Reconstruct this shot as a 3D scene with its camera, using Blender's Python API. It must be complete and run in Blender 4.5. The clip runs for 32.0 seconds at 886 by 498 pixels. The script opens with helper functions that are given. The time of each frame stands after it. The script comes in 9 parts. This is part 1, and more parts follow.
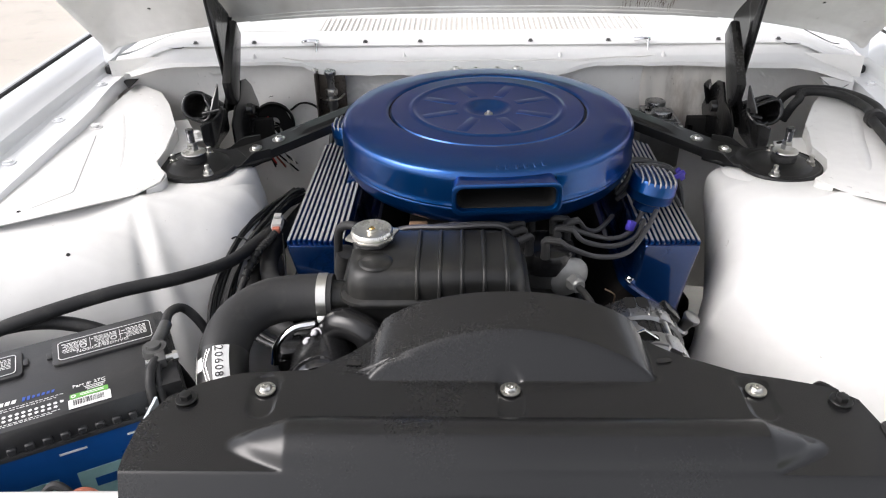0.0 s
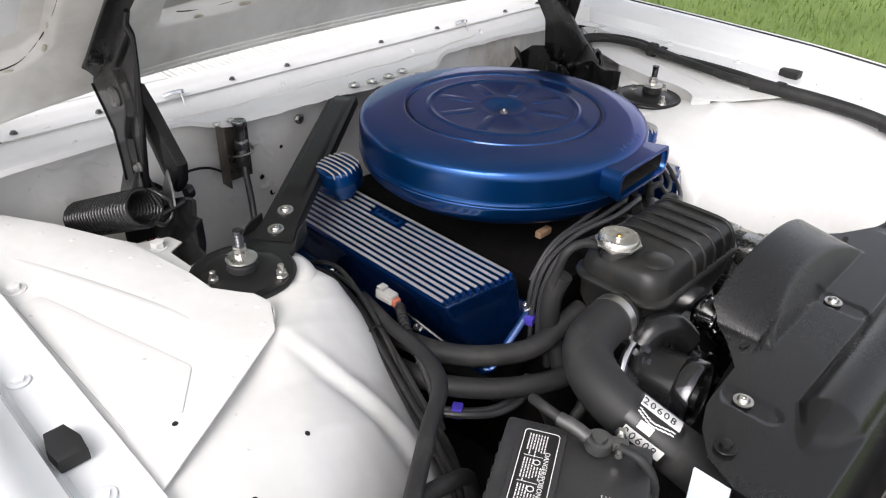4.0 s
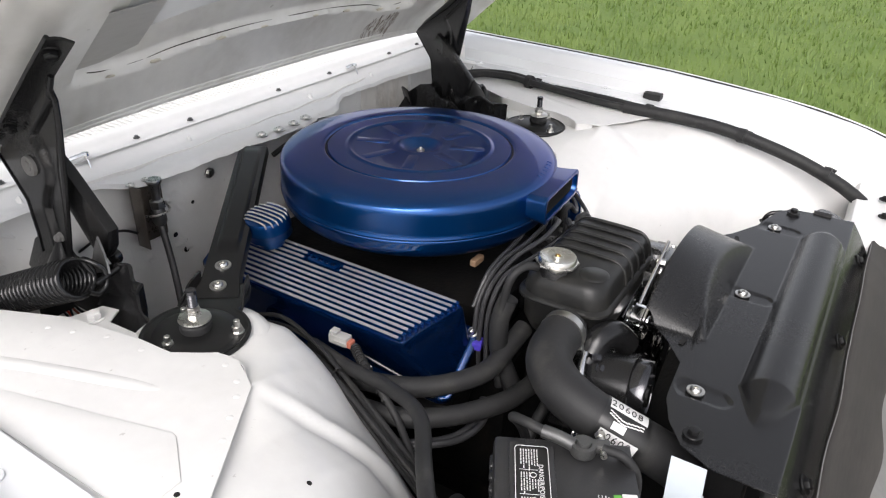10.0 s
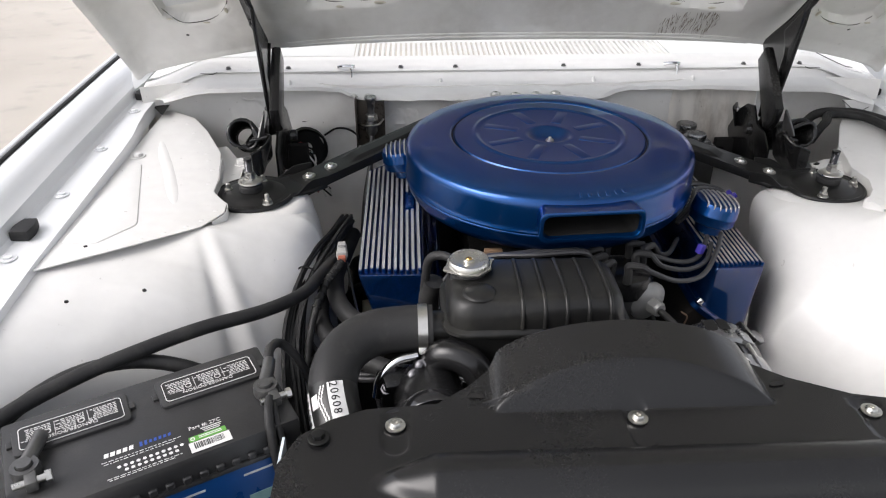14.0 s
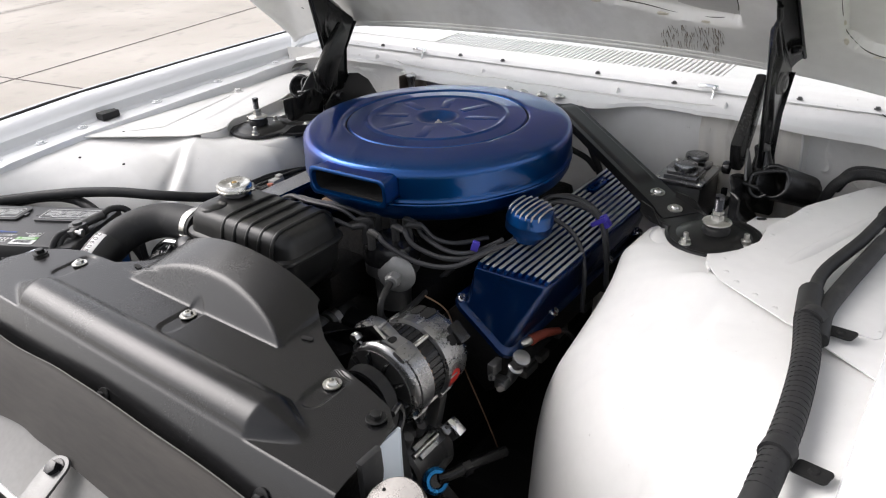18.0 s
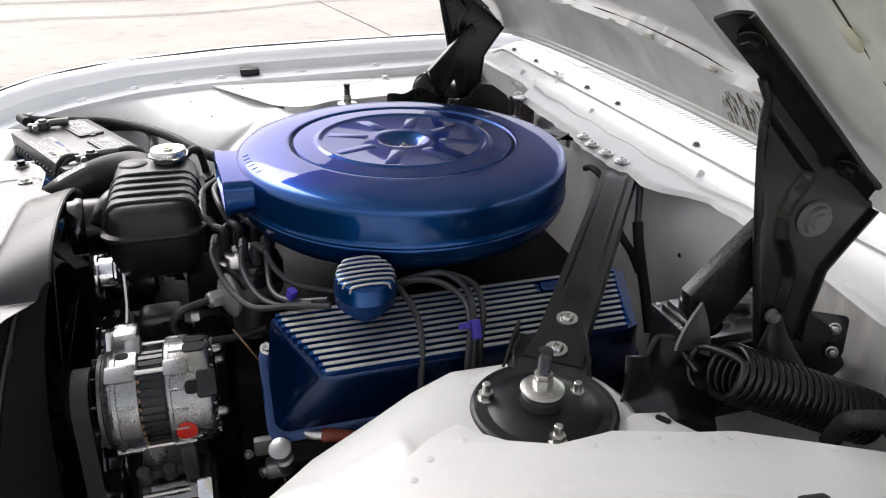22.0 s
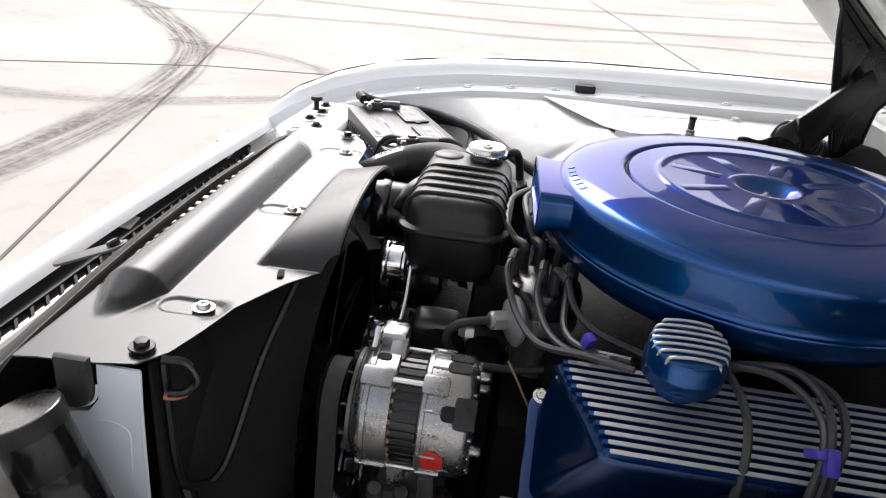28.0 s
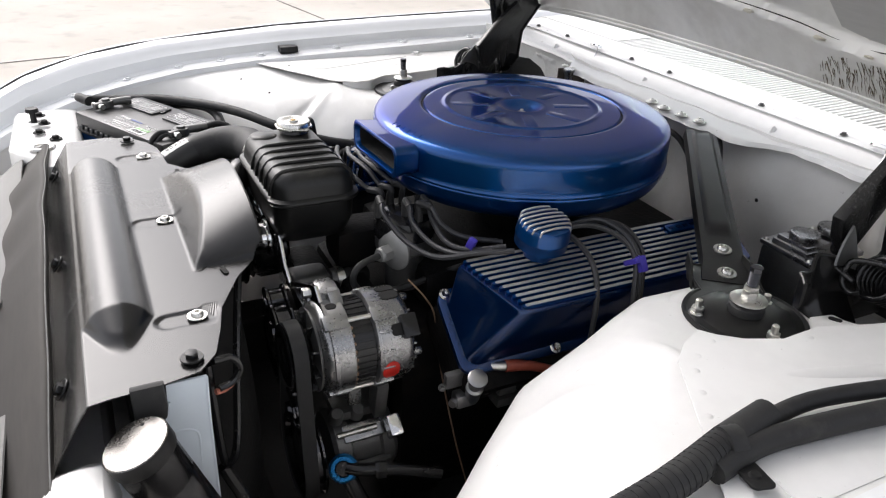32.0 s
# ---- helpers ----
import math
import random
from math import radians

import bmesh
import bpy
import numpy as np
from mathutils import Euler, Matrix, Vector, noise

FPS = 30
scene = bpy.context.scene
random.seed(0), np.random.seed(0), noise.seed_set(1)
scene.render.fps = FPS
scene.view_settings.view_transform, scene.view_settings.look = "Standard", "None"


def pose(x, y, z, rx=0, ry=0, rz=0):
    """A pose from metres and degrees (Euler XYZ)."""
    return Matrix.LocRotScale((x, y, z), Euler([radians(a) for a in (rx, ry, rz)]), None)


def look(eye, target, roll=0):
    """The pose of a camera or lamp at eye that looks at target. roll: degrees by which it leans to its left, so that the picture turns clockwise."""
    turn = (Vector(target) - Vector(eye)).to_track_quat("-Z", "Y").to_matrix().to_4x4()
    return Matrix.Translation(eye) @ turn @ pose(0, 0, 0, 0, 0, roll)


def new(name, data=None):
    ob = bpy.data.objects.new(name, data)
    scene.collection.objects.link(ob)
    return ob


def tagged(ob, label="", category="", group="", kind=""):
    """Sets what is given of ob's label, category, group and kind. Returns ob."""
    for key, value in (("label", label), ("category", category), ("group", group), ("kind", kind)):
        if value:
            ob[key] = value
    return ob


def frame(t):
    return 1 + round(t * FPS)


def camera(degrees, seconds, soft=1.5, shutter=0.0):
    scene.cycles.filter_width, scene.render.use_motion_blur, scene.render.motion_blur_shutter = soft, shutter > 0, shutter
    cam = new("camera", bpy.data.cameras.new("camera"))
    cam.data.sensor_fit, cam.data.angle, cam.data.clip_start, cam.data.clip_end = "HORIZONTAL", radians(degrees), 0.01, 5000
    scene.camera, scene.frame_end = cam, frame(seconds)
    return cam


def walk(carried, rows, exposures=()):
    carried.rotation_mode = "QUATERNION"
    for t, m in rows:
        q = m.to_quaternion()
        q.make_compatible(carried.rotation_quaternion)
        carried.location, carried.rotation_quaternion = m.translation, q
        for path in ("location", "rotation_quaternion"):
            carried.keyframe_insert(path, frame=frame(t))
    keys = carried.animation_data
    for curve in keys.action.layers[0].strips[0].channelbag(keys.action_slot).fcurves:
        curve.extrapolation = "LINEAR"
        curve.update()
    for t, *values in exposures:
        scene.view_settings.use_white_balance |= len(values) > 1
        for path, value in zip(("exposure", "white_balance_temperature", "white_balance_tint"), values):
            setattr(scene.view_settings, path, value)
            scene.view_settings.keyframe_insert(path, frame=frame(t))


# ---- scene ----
cam = camera(62.3, 32.0, 1.15)
EXPOSURES = [(0.0, 1.18, 6500, 13), (2.0, 0.95, 6500, 13), (5.0, 1.00, 6500, 13), (9.0, 0.95, 6500, 13), (12.0, 0.76, 6500, 13), (15.0, 0.95, 6500, 13), (18.0, 0.90, 6500, 13), (20.0, 0.71, 6500, 13), (22.0, 0.98, 6500, 13), (23.0, 1.12, 6500, 13), (24.5, 1.18, 6500, 13), (27.0, 1.16, 6500, 13), (28.0, 1.06, 6500, 13), (29.0, 0.68, 6500, 13), (30.0, 1.00, 6500, 13), (31.0, 1.25, 6500, 13), (32.0, 1.02, 6500, 13)]
PATH = [
    (0, (-0.0303, -1.2272, 1.4395), (-0.082, 0.4832, 0.4041), -0.92),
    (0.5, (-0.1548, -1.1914, 1.4466), (-0.0945, 0.5167, 0.4081), 0.24),
    (1, (-0.3415, -1.2008, 1.458), (-0.0205, 0.472, 0.4098), 1.48),
    (1.5, (-0.4859, -1.1907, 1.4602), (-0.0211, 0.4445, 0.4065), 1.26),
    (2, (-0.5821, -1.1032, 1.4499), (-0.0369, 0.4994, 0.3847), 0.66),
    (2.5, (-0.6756, -1.0115, 1.457), (-0.0254, 0.5372, 0.3714), 1.43),
    (3, (-0.7952, -0.9635, 1.4697), (0.1113, 0.4618, 0.3988), 2.08),
    (3.5, (-0.9136, -0.8977, 1.464), (0.189, 0.3952, 0.4091), 1.82),
    (5.5, (-0.9633, -0.3655, 1.4091), (0.4728, 0.5111, 0.3278), 4.30),
    (6, (-0.9698, -0.3044, 1.4042), (0.497, 0.523, 0.3253), 5.00),
    (6.5, (-0.9734, -0.2754, 1.4055), (0.4806, 0.5757, 0.3278), 5.03),
    (7, (-0.9769, -0.2579, 1.415), (0.5003, 0.5612, 0.3441), 6.11),
    (7.5, (-0.978, -0.2644, 1.4247), (0.5097, 0.5452, 0.3611), 6.45),
    (8, (-0.9878, -0.2808, 1.4279), (0.4904, 0.548, 0.3658), 6.21),
    (8.5, (-1.0113, -0.3255, 1.4414), (0.4709, 0.5135, 0.393), 4.89),
    (9, (-1.0462, -0.4451, 1.4609), (0.4623, 0.4501, 0.5002), 3.56),
    (9.5, (-1.0834, -0.5957, 1.471), (0.4034, 0.334, 0.5093), 2.27),
    (10, (-1.0485, -0.6969, 1.4687), (0.458, 0.199, 0.5055), 2.15),
    (10.5, (-0.9714, -0.7714, 1.4622), (0.3996, 0.3252, 0.5041), 1.44),
    (11, (-0.9015, -0.8877, 1.473), (0.3511, 0.3338, 0.5041), 2.16),
    (11.5, (-0.856, -1.0319, 1.4857), (0.1906, 0.3762, 0.5255), 1.65),
    (12, (-0.7745, -1.1218, 1.4808), (0.1091, 0.4016, 0.533), 0.90),
    (12.5, (-0.6209, -1.1088, 1.4561), (0.006, 0.527, 0.4913), 0.64),
    (13, (-0.4859, -1.1178, 1.4572), (-0.0275, 0.5465, 0.4471), 0.50),
    (13.5, (-0.3519, -1.1637, 1.4593), (-0.1065, 0.5447, 0.4487), 0.59),
    (14, (-0.228, -1.2194, 1.4629), (-0.149, 0.5084, 0.4587), 0.18),
    (14.5, (-0.0842, -1.2078, 1.4468), (-0.1321, 0.5317, 0.4611), -1.13),
    (15, (0.0837, -1.194, 1.4455), (-0.1102, 0.5396, 0.4671), -2.88),
    (15.5, (0.2369, -1.2249, 1.4411), (-0.0914, 0.4931, 0.4713), -4.35),
    (17.5, (0.6908, -1.0933, 1.4202), (-0.2172, 0.4232, 0.4844), -3.25),
    (18, (0.8285, -1.0629, 1.4123), (-0.2531, 0.3362, 0.478), -2.70),
    (18.5, (0.9126, -1.0112, 1.407), (-0.3091, 0.2688, 0.4749), -3.36),
    (19, (0.9691, -0.8934, 1.4097), (-0.4166, 0.2237, 0.4976), -2.76),
    (19.5, (1.0312, -0.7792, 1.409), (-0.4714, 0.1805, 0.5029), -3.20),
    (20, (1.092, -0.6588, 1.4048), (-0.551, 0.0577, 0.5176), -1.48),
    (20.5, (1.13, -0.528, 1.3876), (-0.5759, 0.0227, 0.5007), -0.84),
    (21, (1.1118, -0.3973, 1.3668), (-0.5995, 0.134, 0.4785), 0.85),
    (21.5, (1.0838, -0.3204, 1.3511), (-0.6096, 0.2639, 0.4617), 1.11),
    (22, (1.0683, -0.2755, 1.3382), (-0.6406, 0.2682, 0.4527), 1.28),
    (22.5, (1.0442, -0.2347, 1.3047), (-0.6639, 0.3479, 0.4426), 0.47),
    (23, (0.9756, -0.2385, 1.2873), (-0.5734, 0.7034, 0.4426), 0.95),
    (23.5, (0.9187, -0.2235, 1.2905), (-0.4777, 0.9489, 0.4685), 1.95),
    (24, (0.8924, -0.1983, 1.2905), (-0.4208, 1.0814, 0.4919), 1.39),
    (24.5, (0.8788, -0.1781, 1.2758), (-0.4708, 1.0695, 0.4871), 0.91),
    (26.5, (0.9003, -0.148, 1.2557), (-0.8712, 0.2417, 0.4132), 4.91),
    (27, (0.9105, -0.1844, 1.2649), (-0.8982, -0.0183, 0.4275), 5.77),
    (27.5, (0.9128, -0.2373, 1.2636), (-0.9066, -0.27, 0.4337), 6.15),
    (28, (0.906, -0.3029, 1.2588), (-0.9014, -0.4903, 0.4233), 5.67),
    (28.5, (0.8986, -0.3577, 1.2612), (-0.9087, -0.5625, 0.4295), 4.89),
    (29, (0.8963, -0.389, 1.2467), (-0.8948, -0.5417, 0.3699), 4.91),
    (29.5, (0.8781, -0.4352, 1.2346), (-0.8811, -0.4845, 0.2844), 4.63),
    (30, (0.8588, -0.4776, 1.2218), (-0.8682, -0.3759, 0.2182), 4.91),
    (30.5, (0.8752, -0.5, 1.2316), (-0.8304, -0.2359, 0.2211), 4.53),
    (31, (0.9327, -0.529, 1.252), (-0.7337, -0.0515, 0.2544), 4.17),
    (31.5, (1.0217, -0.5953, 1.2949), (-0.6227, 0.0461, 0.3544), 2.90),
    (32, (1.0533, -0.6723, 1.3434), (-0.5296, 0.1309, 0.4218), 2.73),
]
walk(cam, [(t, look(eye, target, roll)) for t, eye, target, roll in PATH], EXPOSURES)

# ---------------------------------------------------------------- daylight
SUN_EL, SUN_AZ = radians(42), radians(252)
world = bpy.data.worlds.new("overcast_sky")
scene.world = world
world.use_nodes = True
wn, wl = world.node_tree.nodes, world.node_tree.links
sky = wn.new("ShaderNodeTexSky")
sky.sky_type = "NISHITA"
sky.sun_disc = False
sky.sun_elevation, sky.sun_rotation = SUN_EL, SUN_AZ
sky.air_density, sky.dust_density, sky.ozone_density = 1.0, 3.0, 1.0
pale = wn.new("ShaderNodeHueSaturation")
pale.inputs["Saturation"].default_value = 0.22
wl.new(sky.outputs["Color"], pale.inputs["Color"])
wl.new(pale.outputs["Color"], wn["Background"].inputs["Color"])
wn["Background"].inputs["Strength"].default_value = 0.15
sun = new("sun", bpy.data.lights.new("sun", "SUN"))
sun.data.energy, sun.data.angle, sun.data.color = 0.95, radians(42), (1.0, 0.975, 0.945)
sun.matrix_world = look((0, 0, 0), (math.sin(SUN_AZ) * -math.cos(SUN_EL), math.cos(SUN_AZ) * -math.cos(SUN_EL), -math.sin(SUN_EL)))
sun.location = (0, -6, 9)


# ---------------------------------------------------------------- materials
def nodes_of(name):
    m = bpy.data.materials.new(name)
    m.use_nodes = True
    return m, m.node_tree.nodes, m.node_tree.links, m.node_tree.nodes["Principled BSDF"]


def paint(name, a, b, rough=0.4, metal=0.0, scale=8.0, fine=120.0, bump=0.02, coat=0.0, rough_var=0.15, spec=0.5, dist=0.002, dirt=None, dirt_amount=0.0, dirt_scale=6.0, stretch=None, random_part=0.0, wave=0.0, specks=0.0, edge=None):
    """Two colours mixed by broad and fine noise, with uneven gloss, fine relief and blotches of dirt."""
    m, n, l, p = nodes_of(name)
    co = n.new("ShaderNodeTexCoord")
    src = co.outputs["Object"]
    if stretch:
        mp = n.new("ShaderNodeMapping")
        mp.inputs["Scale"].default_value = stretch
        l.new(src, mp.inputs["Vector"])
        src = mp.outputs["Vector"]
    big, small = n.new("ShaderNodeTexNoise"), n.new("ShaderNodeTexNoise")
    big.inputs["Scale"].default_value, big.inputs["Detail"].default_value = scale, 5
    small.inputs["Scale"].default_value, small.inputs["Detail"].default_value = fine, 3
    for t in (big, small):
        l.new(src, t.inputs["Vector"])
    ramp = n.new("ShaderNodeValToRGB")
    ramp.color_ramp.elements[0].position, ramp.color_ramp.elements[1].position = 0.3, 0.7
    ramp.color_ramp.elements[0].color, ramp.color_ramp.elements[1].color = (*a, 1), (*b, 1)
    mix = n.new("ShaderNodeMath")
    mix.operation = "MULTIPLY_ADD"
    mix.inputs[1].default_value = 0.3
    half = n.new("ShaderNodeMath")
    half.operation = "MULTIPLY"
    half.inputs[1].default_value = 0.7
    l.new(big.outputs["Fac"], half.inputs[0])
    l.new(small.outputs["Fac"], mix.inputs[0])
    l.new(half.outputs[0], mix.inputs[2])
    l.new(mix.outputs[0], ramp.inputs["Fac"])
    colour = ramp.outputs["Color"]
    if dirt:
        d = n.new("ShaderNodeTexNoise")
        d.inputs["Scale"].default_value, d.inputs["Detail"].default_value, d.inputs["Roughness"].default_value = dirt_scale, 8, 0.65
        l.new(src, d.inputs["Vector"])
        dr = n.new("ShaderNodeMapRange")
        dr.inputs["From Min"].default_value, dr.inputs["From Max"].default_value = 0.52, 0.72
        dr.inputs["To Max"].default_value = dirt_amount
        l.new(d.outputs["Fac"], dr.inputs["Value"])
        dm = n.new("ShaderNodeMix")
        dm.data_type = "RGBA"
        l.new(dr.outputs["Result"], dm.inputs["Factor"])
        l.new(colour, dm.inputs["A"])
        dm.inputs["B"].default_value = (*dirt, 1)
        colour = dm.outputs["Result"]
    if specks:
        # scattered chips, grease spots and fine dirt
        ch = n.new("ShaderNodeTexNoise")
        ch.inputs["Scale"].default_value, ch.inputs["Detail"].default_value, ch.inputs["Roughness"].default_value = 55.0, 6, 0.7
        l.new(src, ch.inputs["Vector"])
        cr = n.new("ShaderNodeMapRange")
        cr.inputs["From Min"].default_value, cr.inputs["From Max"].default_value = 0.665, 0.72
        cr.inputs["To Max"].default_value = specks
        l.new(ch.outputs["Fac"], cr.inputs["Value"])
        cm = n.new("ShaderNodeMix")
        cm.data_type = "RGBA"
        l.new(cr.outputs["Result"], cm.inputs["Factor"])
        l.new(colour, cm.inputs["A"])
        cm.inputs["B"].default_value = (0.16, 0.13, 0.10, 1)
        colour = cm.outputs["Result"]
    if random_part:
        info, hv, mr = n.new("ShaderNodeObjectInfo"), n.new("ShaderNodeHueSaturation"), n.new("ShaderNodeMapRange")
        mr.inputs["To Min"].default_value, mr.inputs["To Max"].default_value = 1 - random_part, 1 + random_part
        l.new(info.outputs["Random"], mr.inputs["Value"])
        l.new(mr.outputs["Result"], hv.inputs["Value"])
        l.new(colour, hv.inputs["Color"])
        colour = hv.outputs["Color"]
    l.new(colour, p.inputs["Base Color"])
    rr = n.new("ShaderNodeMapRange")
    rr.inputs["To Min"].default_value, rr.inputs["To Max"].default_value = max(0.02, rough - rough_var), min(1, rough + rough_var)
    l.new(mix.outputs[0], rr.inputs["Value"])
    l.new(rr.outputs["Result"], p.inputs["Roughness"])
    p.inputs["Metallic"].default_value = metal
    p.inputs["Coat Weight"].default_value = coat
    p.inputs["Coat Roughness"].default_value = 0.03
    p.inputs["Specular IOR Level"].default_value = spec
    if edge:
        p.inputs["Specular Tint"].default_value = (*edge, 1)
    bp = n.new("ShaderNodeBump")
    bp.inputs["Strength"].default_value, bp.inputs["Distance"].default_value = bump * 10 if bump < 0.1 else 1.0, dist
    l.new(small.outputs["Fac"], bp.inputs["Height"])
    if wave:
        # slow dents and ripples of worked sheet metal
        wv, wb = n.new("ShaderNodeTexNoise"), n.new("ShaderNodeBump")
        wv.inputs["Scale"].default_value, wv.inputs["Detail"].default_value = 9.0, 2
        l.new(src, wv.inputs["Vector"])
        wb.inputs["Strength"].default_value, wb.inputs["Distance"].default_value = 1.0, wave
        l.new(wv.outputs["Fac"], wb.inputs["Height"])
        l.new(wb.outputs["Normal"], bp.inputs["Normal"])
    l.new(bp.outputs["Normal"], p.inputs["Normal"])
    return m


WHITE = paint("aged_white_paint", (0.655, 0.65, 0.635), (0.725, 0.72, 0.705), 0.38, scale=4, fine=60, bump=0.008, coat=0.15, dirt=(0.42, 0.38, 0.31), dirt_amount=0.14, dirt_scale=3.5, wave=0.005, specks=0.4)
FENDER_WHITE = paint("gloss_white_paint", (0.76, 0.77, 0.78), (0.8, 0.81, 0.82), 0.22, scale=3, fine=50, bump=0.004, coat=0.6)
HOOD_GREY = paint("hood_underside_paint", (0.66, 0.65, 0.62), (0.78, 0.77, 0.74), 0.32, scale=5, fine=45, bump=0.01, coat=0.35, dirt=(0.25, 0.22, 0.17), dirt_amount=0.35, dirt_scale=4, wave=0.012, specks=0.4)
FIREWALL = paint("dirty_white_firewall_paint", (0.72, 0.71, 0.68), (0.80, 0.79, 0.77), 0.5, scale=5, fine=40, bump=0.015, dirt=(0.24, 0.19, 0.13), dirt_amount=0.28, dirt_scale=5, wave=0.010, specks=0.5)
STAINED = paint("rust_stained_panel_paint", (0.58, 0.55, 0.50), (0.70, 0.68, 0.64), 0.5, scale=5, fine=60, bump=0.02, dirt=(0.15, 0.10, 0.055), dirt_amount=0.95, dirt_scale=7, stretch=(1, 1, 0.35), specks=0.8)
BLUE = paint("candy_blue_metallic", (0.002, 0.0455, 0.178), (0.003, 0.062, 0.230), 0.31, 0.85, scale=3, fine=900, bump=0.002, spec=0.35, coat=0.72, rough_var=0.05, dist=0.0003, edge=(0.02, 0.22, 0.60))
BLUE_DARK = paint("deep_blue_crackle", (0.0016, 0.018, 0.078), (0.0022, 0.026, 0.105), 0.28, 0.80, scale=6, fine=700, bump=0.008, spec=0.3, coat=0.8, rough_var=0.06, dist=0.0004, edge=(0.02, 0.18, 0.52))
RIB = paint("machined_aluminium_rib", (0.36, 0.36, 0.365), (0.48, 0.48, 0.475), 0.42, 0.6, scale=30, fine=300, bump=0.01, stretch=(1, 0.15, 1), dirt=(0.25, 0.22, 0.16), dirt_amount=0.5, dirt_scale=14)
SATIN = paint("satin_black_sheet", (0.008, 0.008, 0.0083), (0.012, 0.012, 0.0124), 0.27, 0.0, scale=5, fine=420, bump=0.0002, rough_var=0.03, dist=0.0003, spec=0.43)
BLACK = paint("gloss_black_paint", (0.006, 0.006, 0.0065), (0.012, 0.012, 0.0125), 0.24, spec=0.42, scale=9, fine=260, bump=0.015, rough_var=0.12, dist=0.0006, dirt=(0.06, 0.055, 0.045), dirt_amount=0.15, dirt_scale=12)
TANK = paint("black_tank_paint", (0.008, 0.008, 0.008), (0.015, 0.015, 0.0145), 0.36, scale=12, fine=350, bump=0.012, spec=0.32, dist=0.0004, dirt=(0.09, 0.085, 0.07), dirt_amount=0.2, dirt_scale=15)
RUBBER = paint("black_rubber", (0.014, 0.014, 0.015), (0.026, 0.026, 0.026), 0.58, scale=20, fine=300, bump=0.02, spec=0.32, dist=0.0006, dirt=(0.12, 0.115, 0.10), dirt_amount=0.22, dirt_scale=25)
CABLE = paint("grey_ignition_lead", (0.020, 0.020, 0.022), (0.034, 0.034, 0.036), 0.45, scale=30, fine=300, bump=0.01)
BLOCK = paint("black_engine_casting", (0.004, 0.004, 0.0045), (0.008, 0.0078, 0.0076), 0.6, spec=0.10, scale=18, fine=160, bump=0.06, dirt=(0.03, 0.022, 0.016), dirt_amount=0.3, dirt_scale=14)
CAST = paint("cast_aluminium", (0.27, 0.27, 0.272), (0.36, 0.36, 0.358), 0.28, 0.95, scale=14, fine=320, bump=0.008, dist=0.0004, dirt=(0.16, 0.155, 0.145), dirt_amount=0.07, dirt_scale=9)
CAST_DULL = paint("dull_cast_aluminium", (0.10, 0.10, 0.10), (0.16, 0.16, 0.157), 0.42, 0.75, scale=22, fine=320, bump=0.04, dist=0.0006, dirt=(0.06, 0.055, 0.05), dirt_amount=0.4, dirt_scale=20)
CHROME = paint("bright_chrome", (0.72, 0.72, 0.72), (0.80, 0.80, 0.80), 0.12, 1.0, scale=10, fine=200, bump=0.004, rough_var=0.06)
BLACK_CHROME = paint("black_chrome_pulley", (0.06, 0.06, 0.065), (0.10, 0.10, 0.105), 0.14, 0.9, scale=10, fine=200, bump=0.004, rough_var=0.06)
ZINC = paint("zinc_plated_steel", (0.50, 0.49, 0.46), (0.66, 0.65, 0.62), 0.3, 1.0, scale=40, fine=400, bump=0.02, dist=0.0004, dirt=(0.25, 0.22, 0.16), dirt_amount=0.3, dirt_scale=30)
BARE = paint("scuffed_bare_strip", (0.026, 0.0245, 0.023), (0.056, 0.051, 0.046), 0.68, 0.0, scale=6, fine=90, bump=0.02, stretch=(0.35, 3, 1), rough_var=0.12, dist=0.0008, spec=0.22)
SMOKED = paint("brown_smoked_plate", (0.06, 0.05, 0.042), (0.10, 0.085, 0.07), 0.3, 0.3, scale=12, fine=200, bump=0.01)
# black of dark fittings, and of sheets and discs standing in for shade
SHADOW = paint("black_parts_and_shade", (0.008, 0.008, 0.008), (0.018, 0.0175, 0.017), 0.75, spec=0.25, scale=10, fine=120, bump=0.05)
BATTERY = paint("black_battery_plastic", (0.018, 0.018, 0.019), (0.030, 0.030, 0.031), 0.40, scale=20, fine=500, bump=0.03, dist=0.0005, dirt=(0.14, 0.13, 0.11), dirt_amount=0.12, dirt_scale=18)
BATTERY_BLUE = paint("blue_battery_sticker", (0.004, 0.05, 0.20), (0.006, 0.075, 0.28), 0.3, scale=5, fine=60, bump=0.002)
LABEL = paint("white_label_ink", (0.62, 0.62, 0.61), (0.72, 0.72, 0.71), 0.45, scale=20, fine=80, bump=0.002)
LABEL_BLACK = paint("black_label_film", (0.008, 0.008, 0.008), (0.014, 0.014, 0.014), 0.35, scale=20, fine=80, bump=0.002)
GREEN = paint("green_label_ink", (0.10, 0.32, 0.05), (0.13, 0.38, 0.07), 0.4, scale=20, fine=80, bump=0.002)
CLASSIC_BLUE = paint("blue_label_ink", (0.02, 0.06, 0.30), (0.03, 0.09, 0.38), 0.4, scale=20, fine=80, bump=0.002)
TEAL = paint("pale_teal_print", (0.20, 0.36, 0.36), (0.28, 0.45, 0.44), 0.35, scale=20, fine=80, bump=0.002)
RED = paint("red_sticker", (0.50, 0.02, 0.015), (0.60, 0.035, 0.02), 0.35, scale=20, fine=80, bump=0.002)
RED_BOOT = paint("red_silicone_boot", (0.20, 0.035, 0.02), (0.30, 0.07, 0.04), 0.5, scale=20, fine=120, bump=0.02)
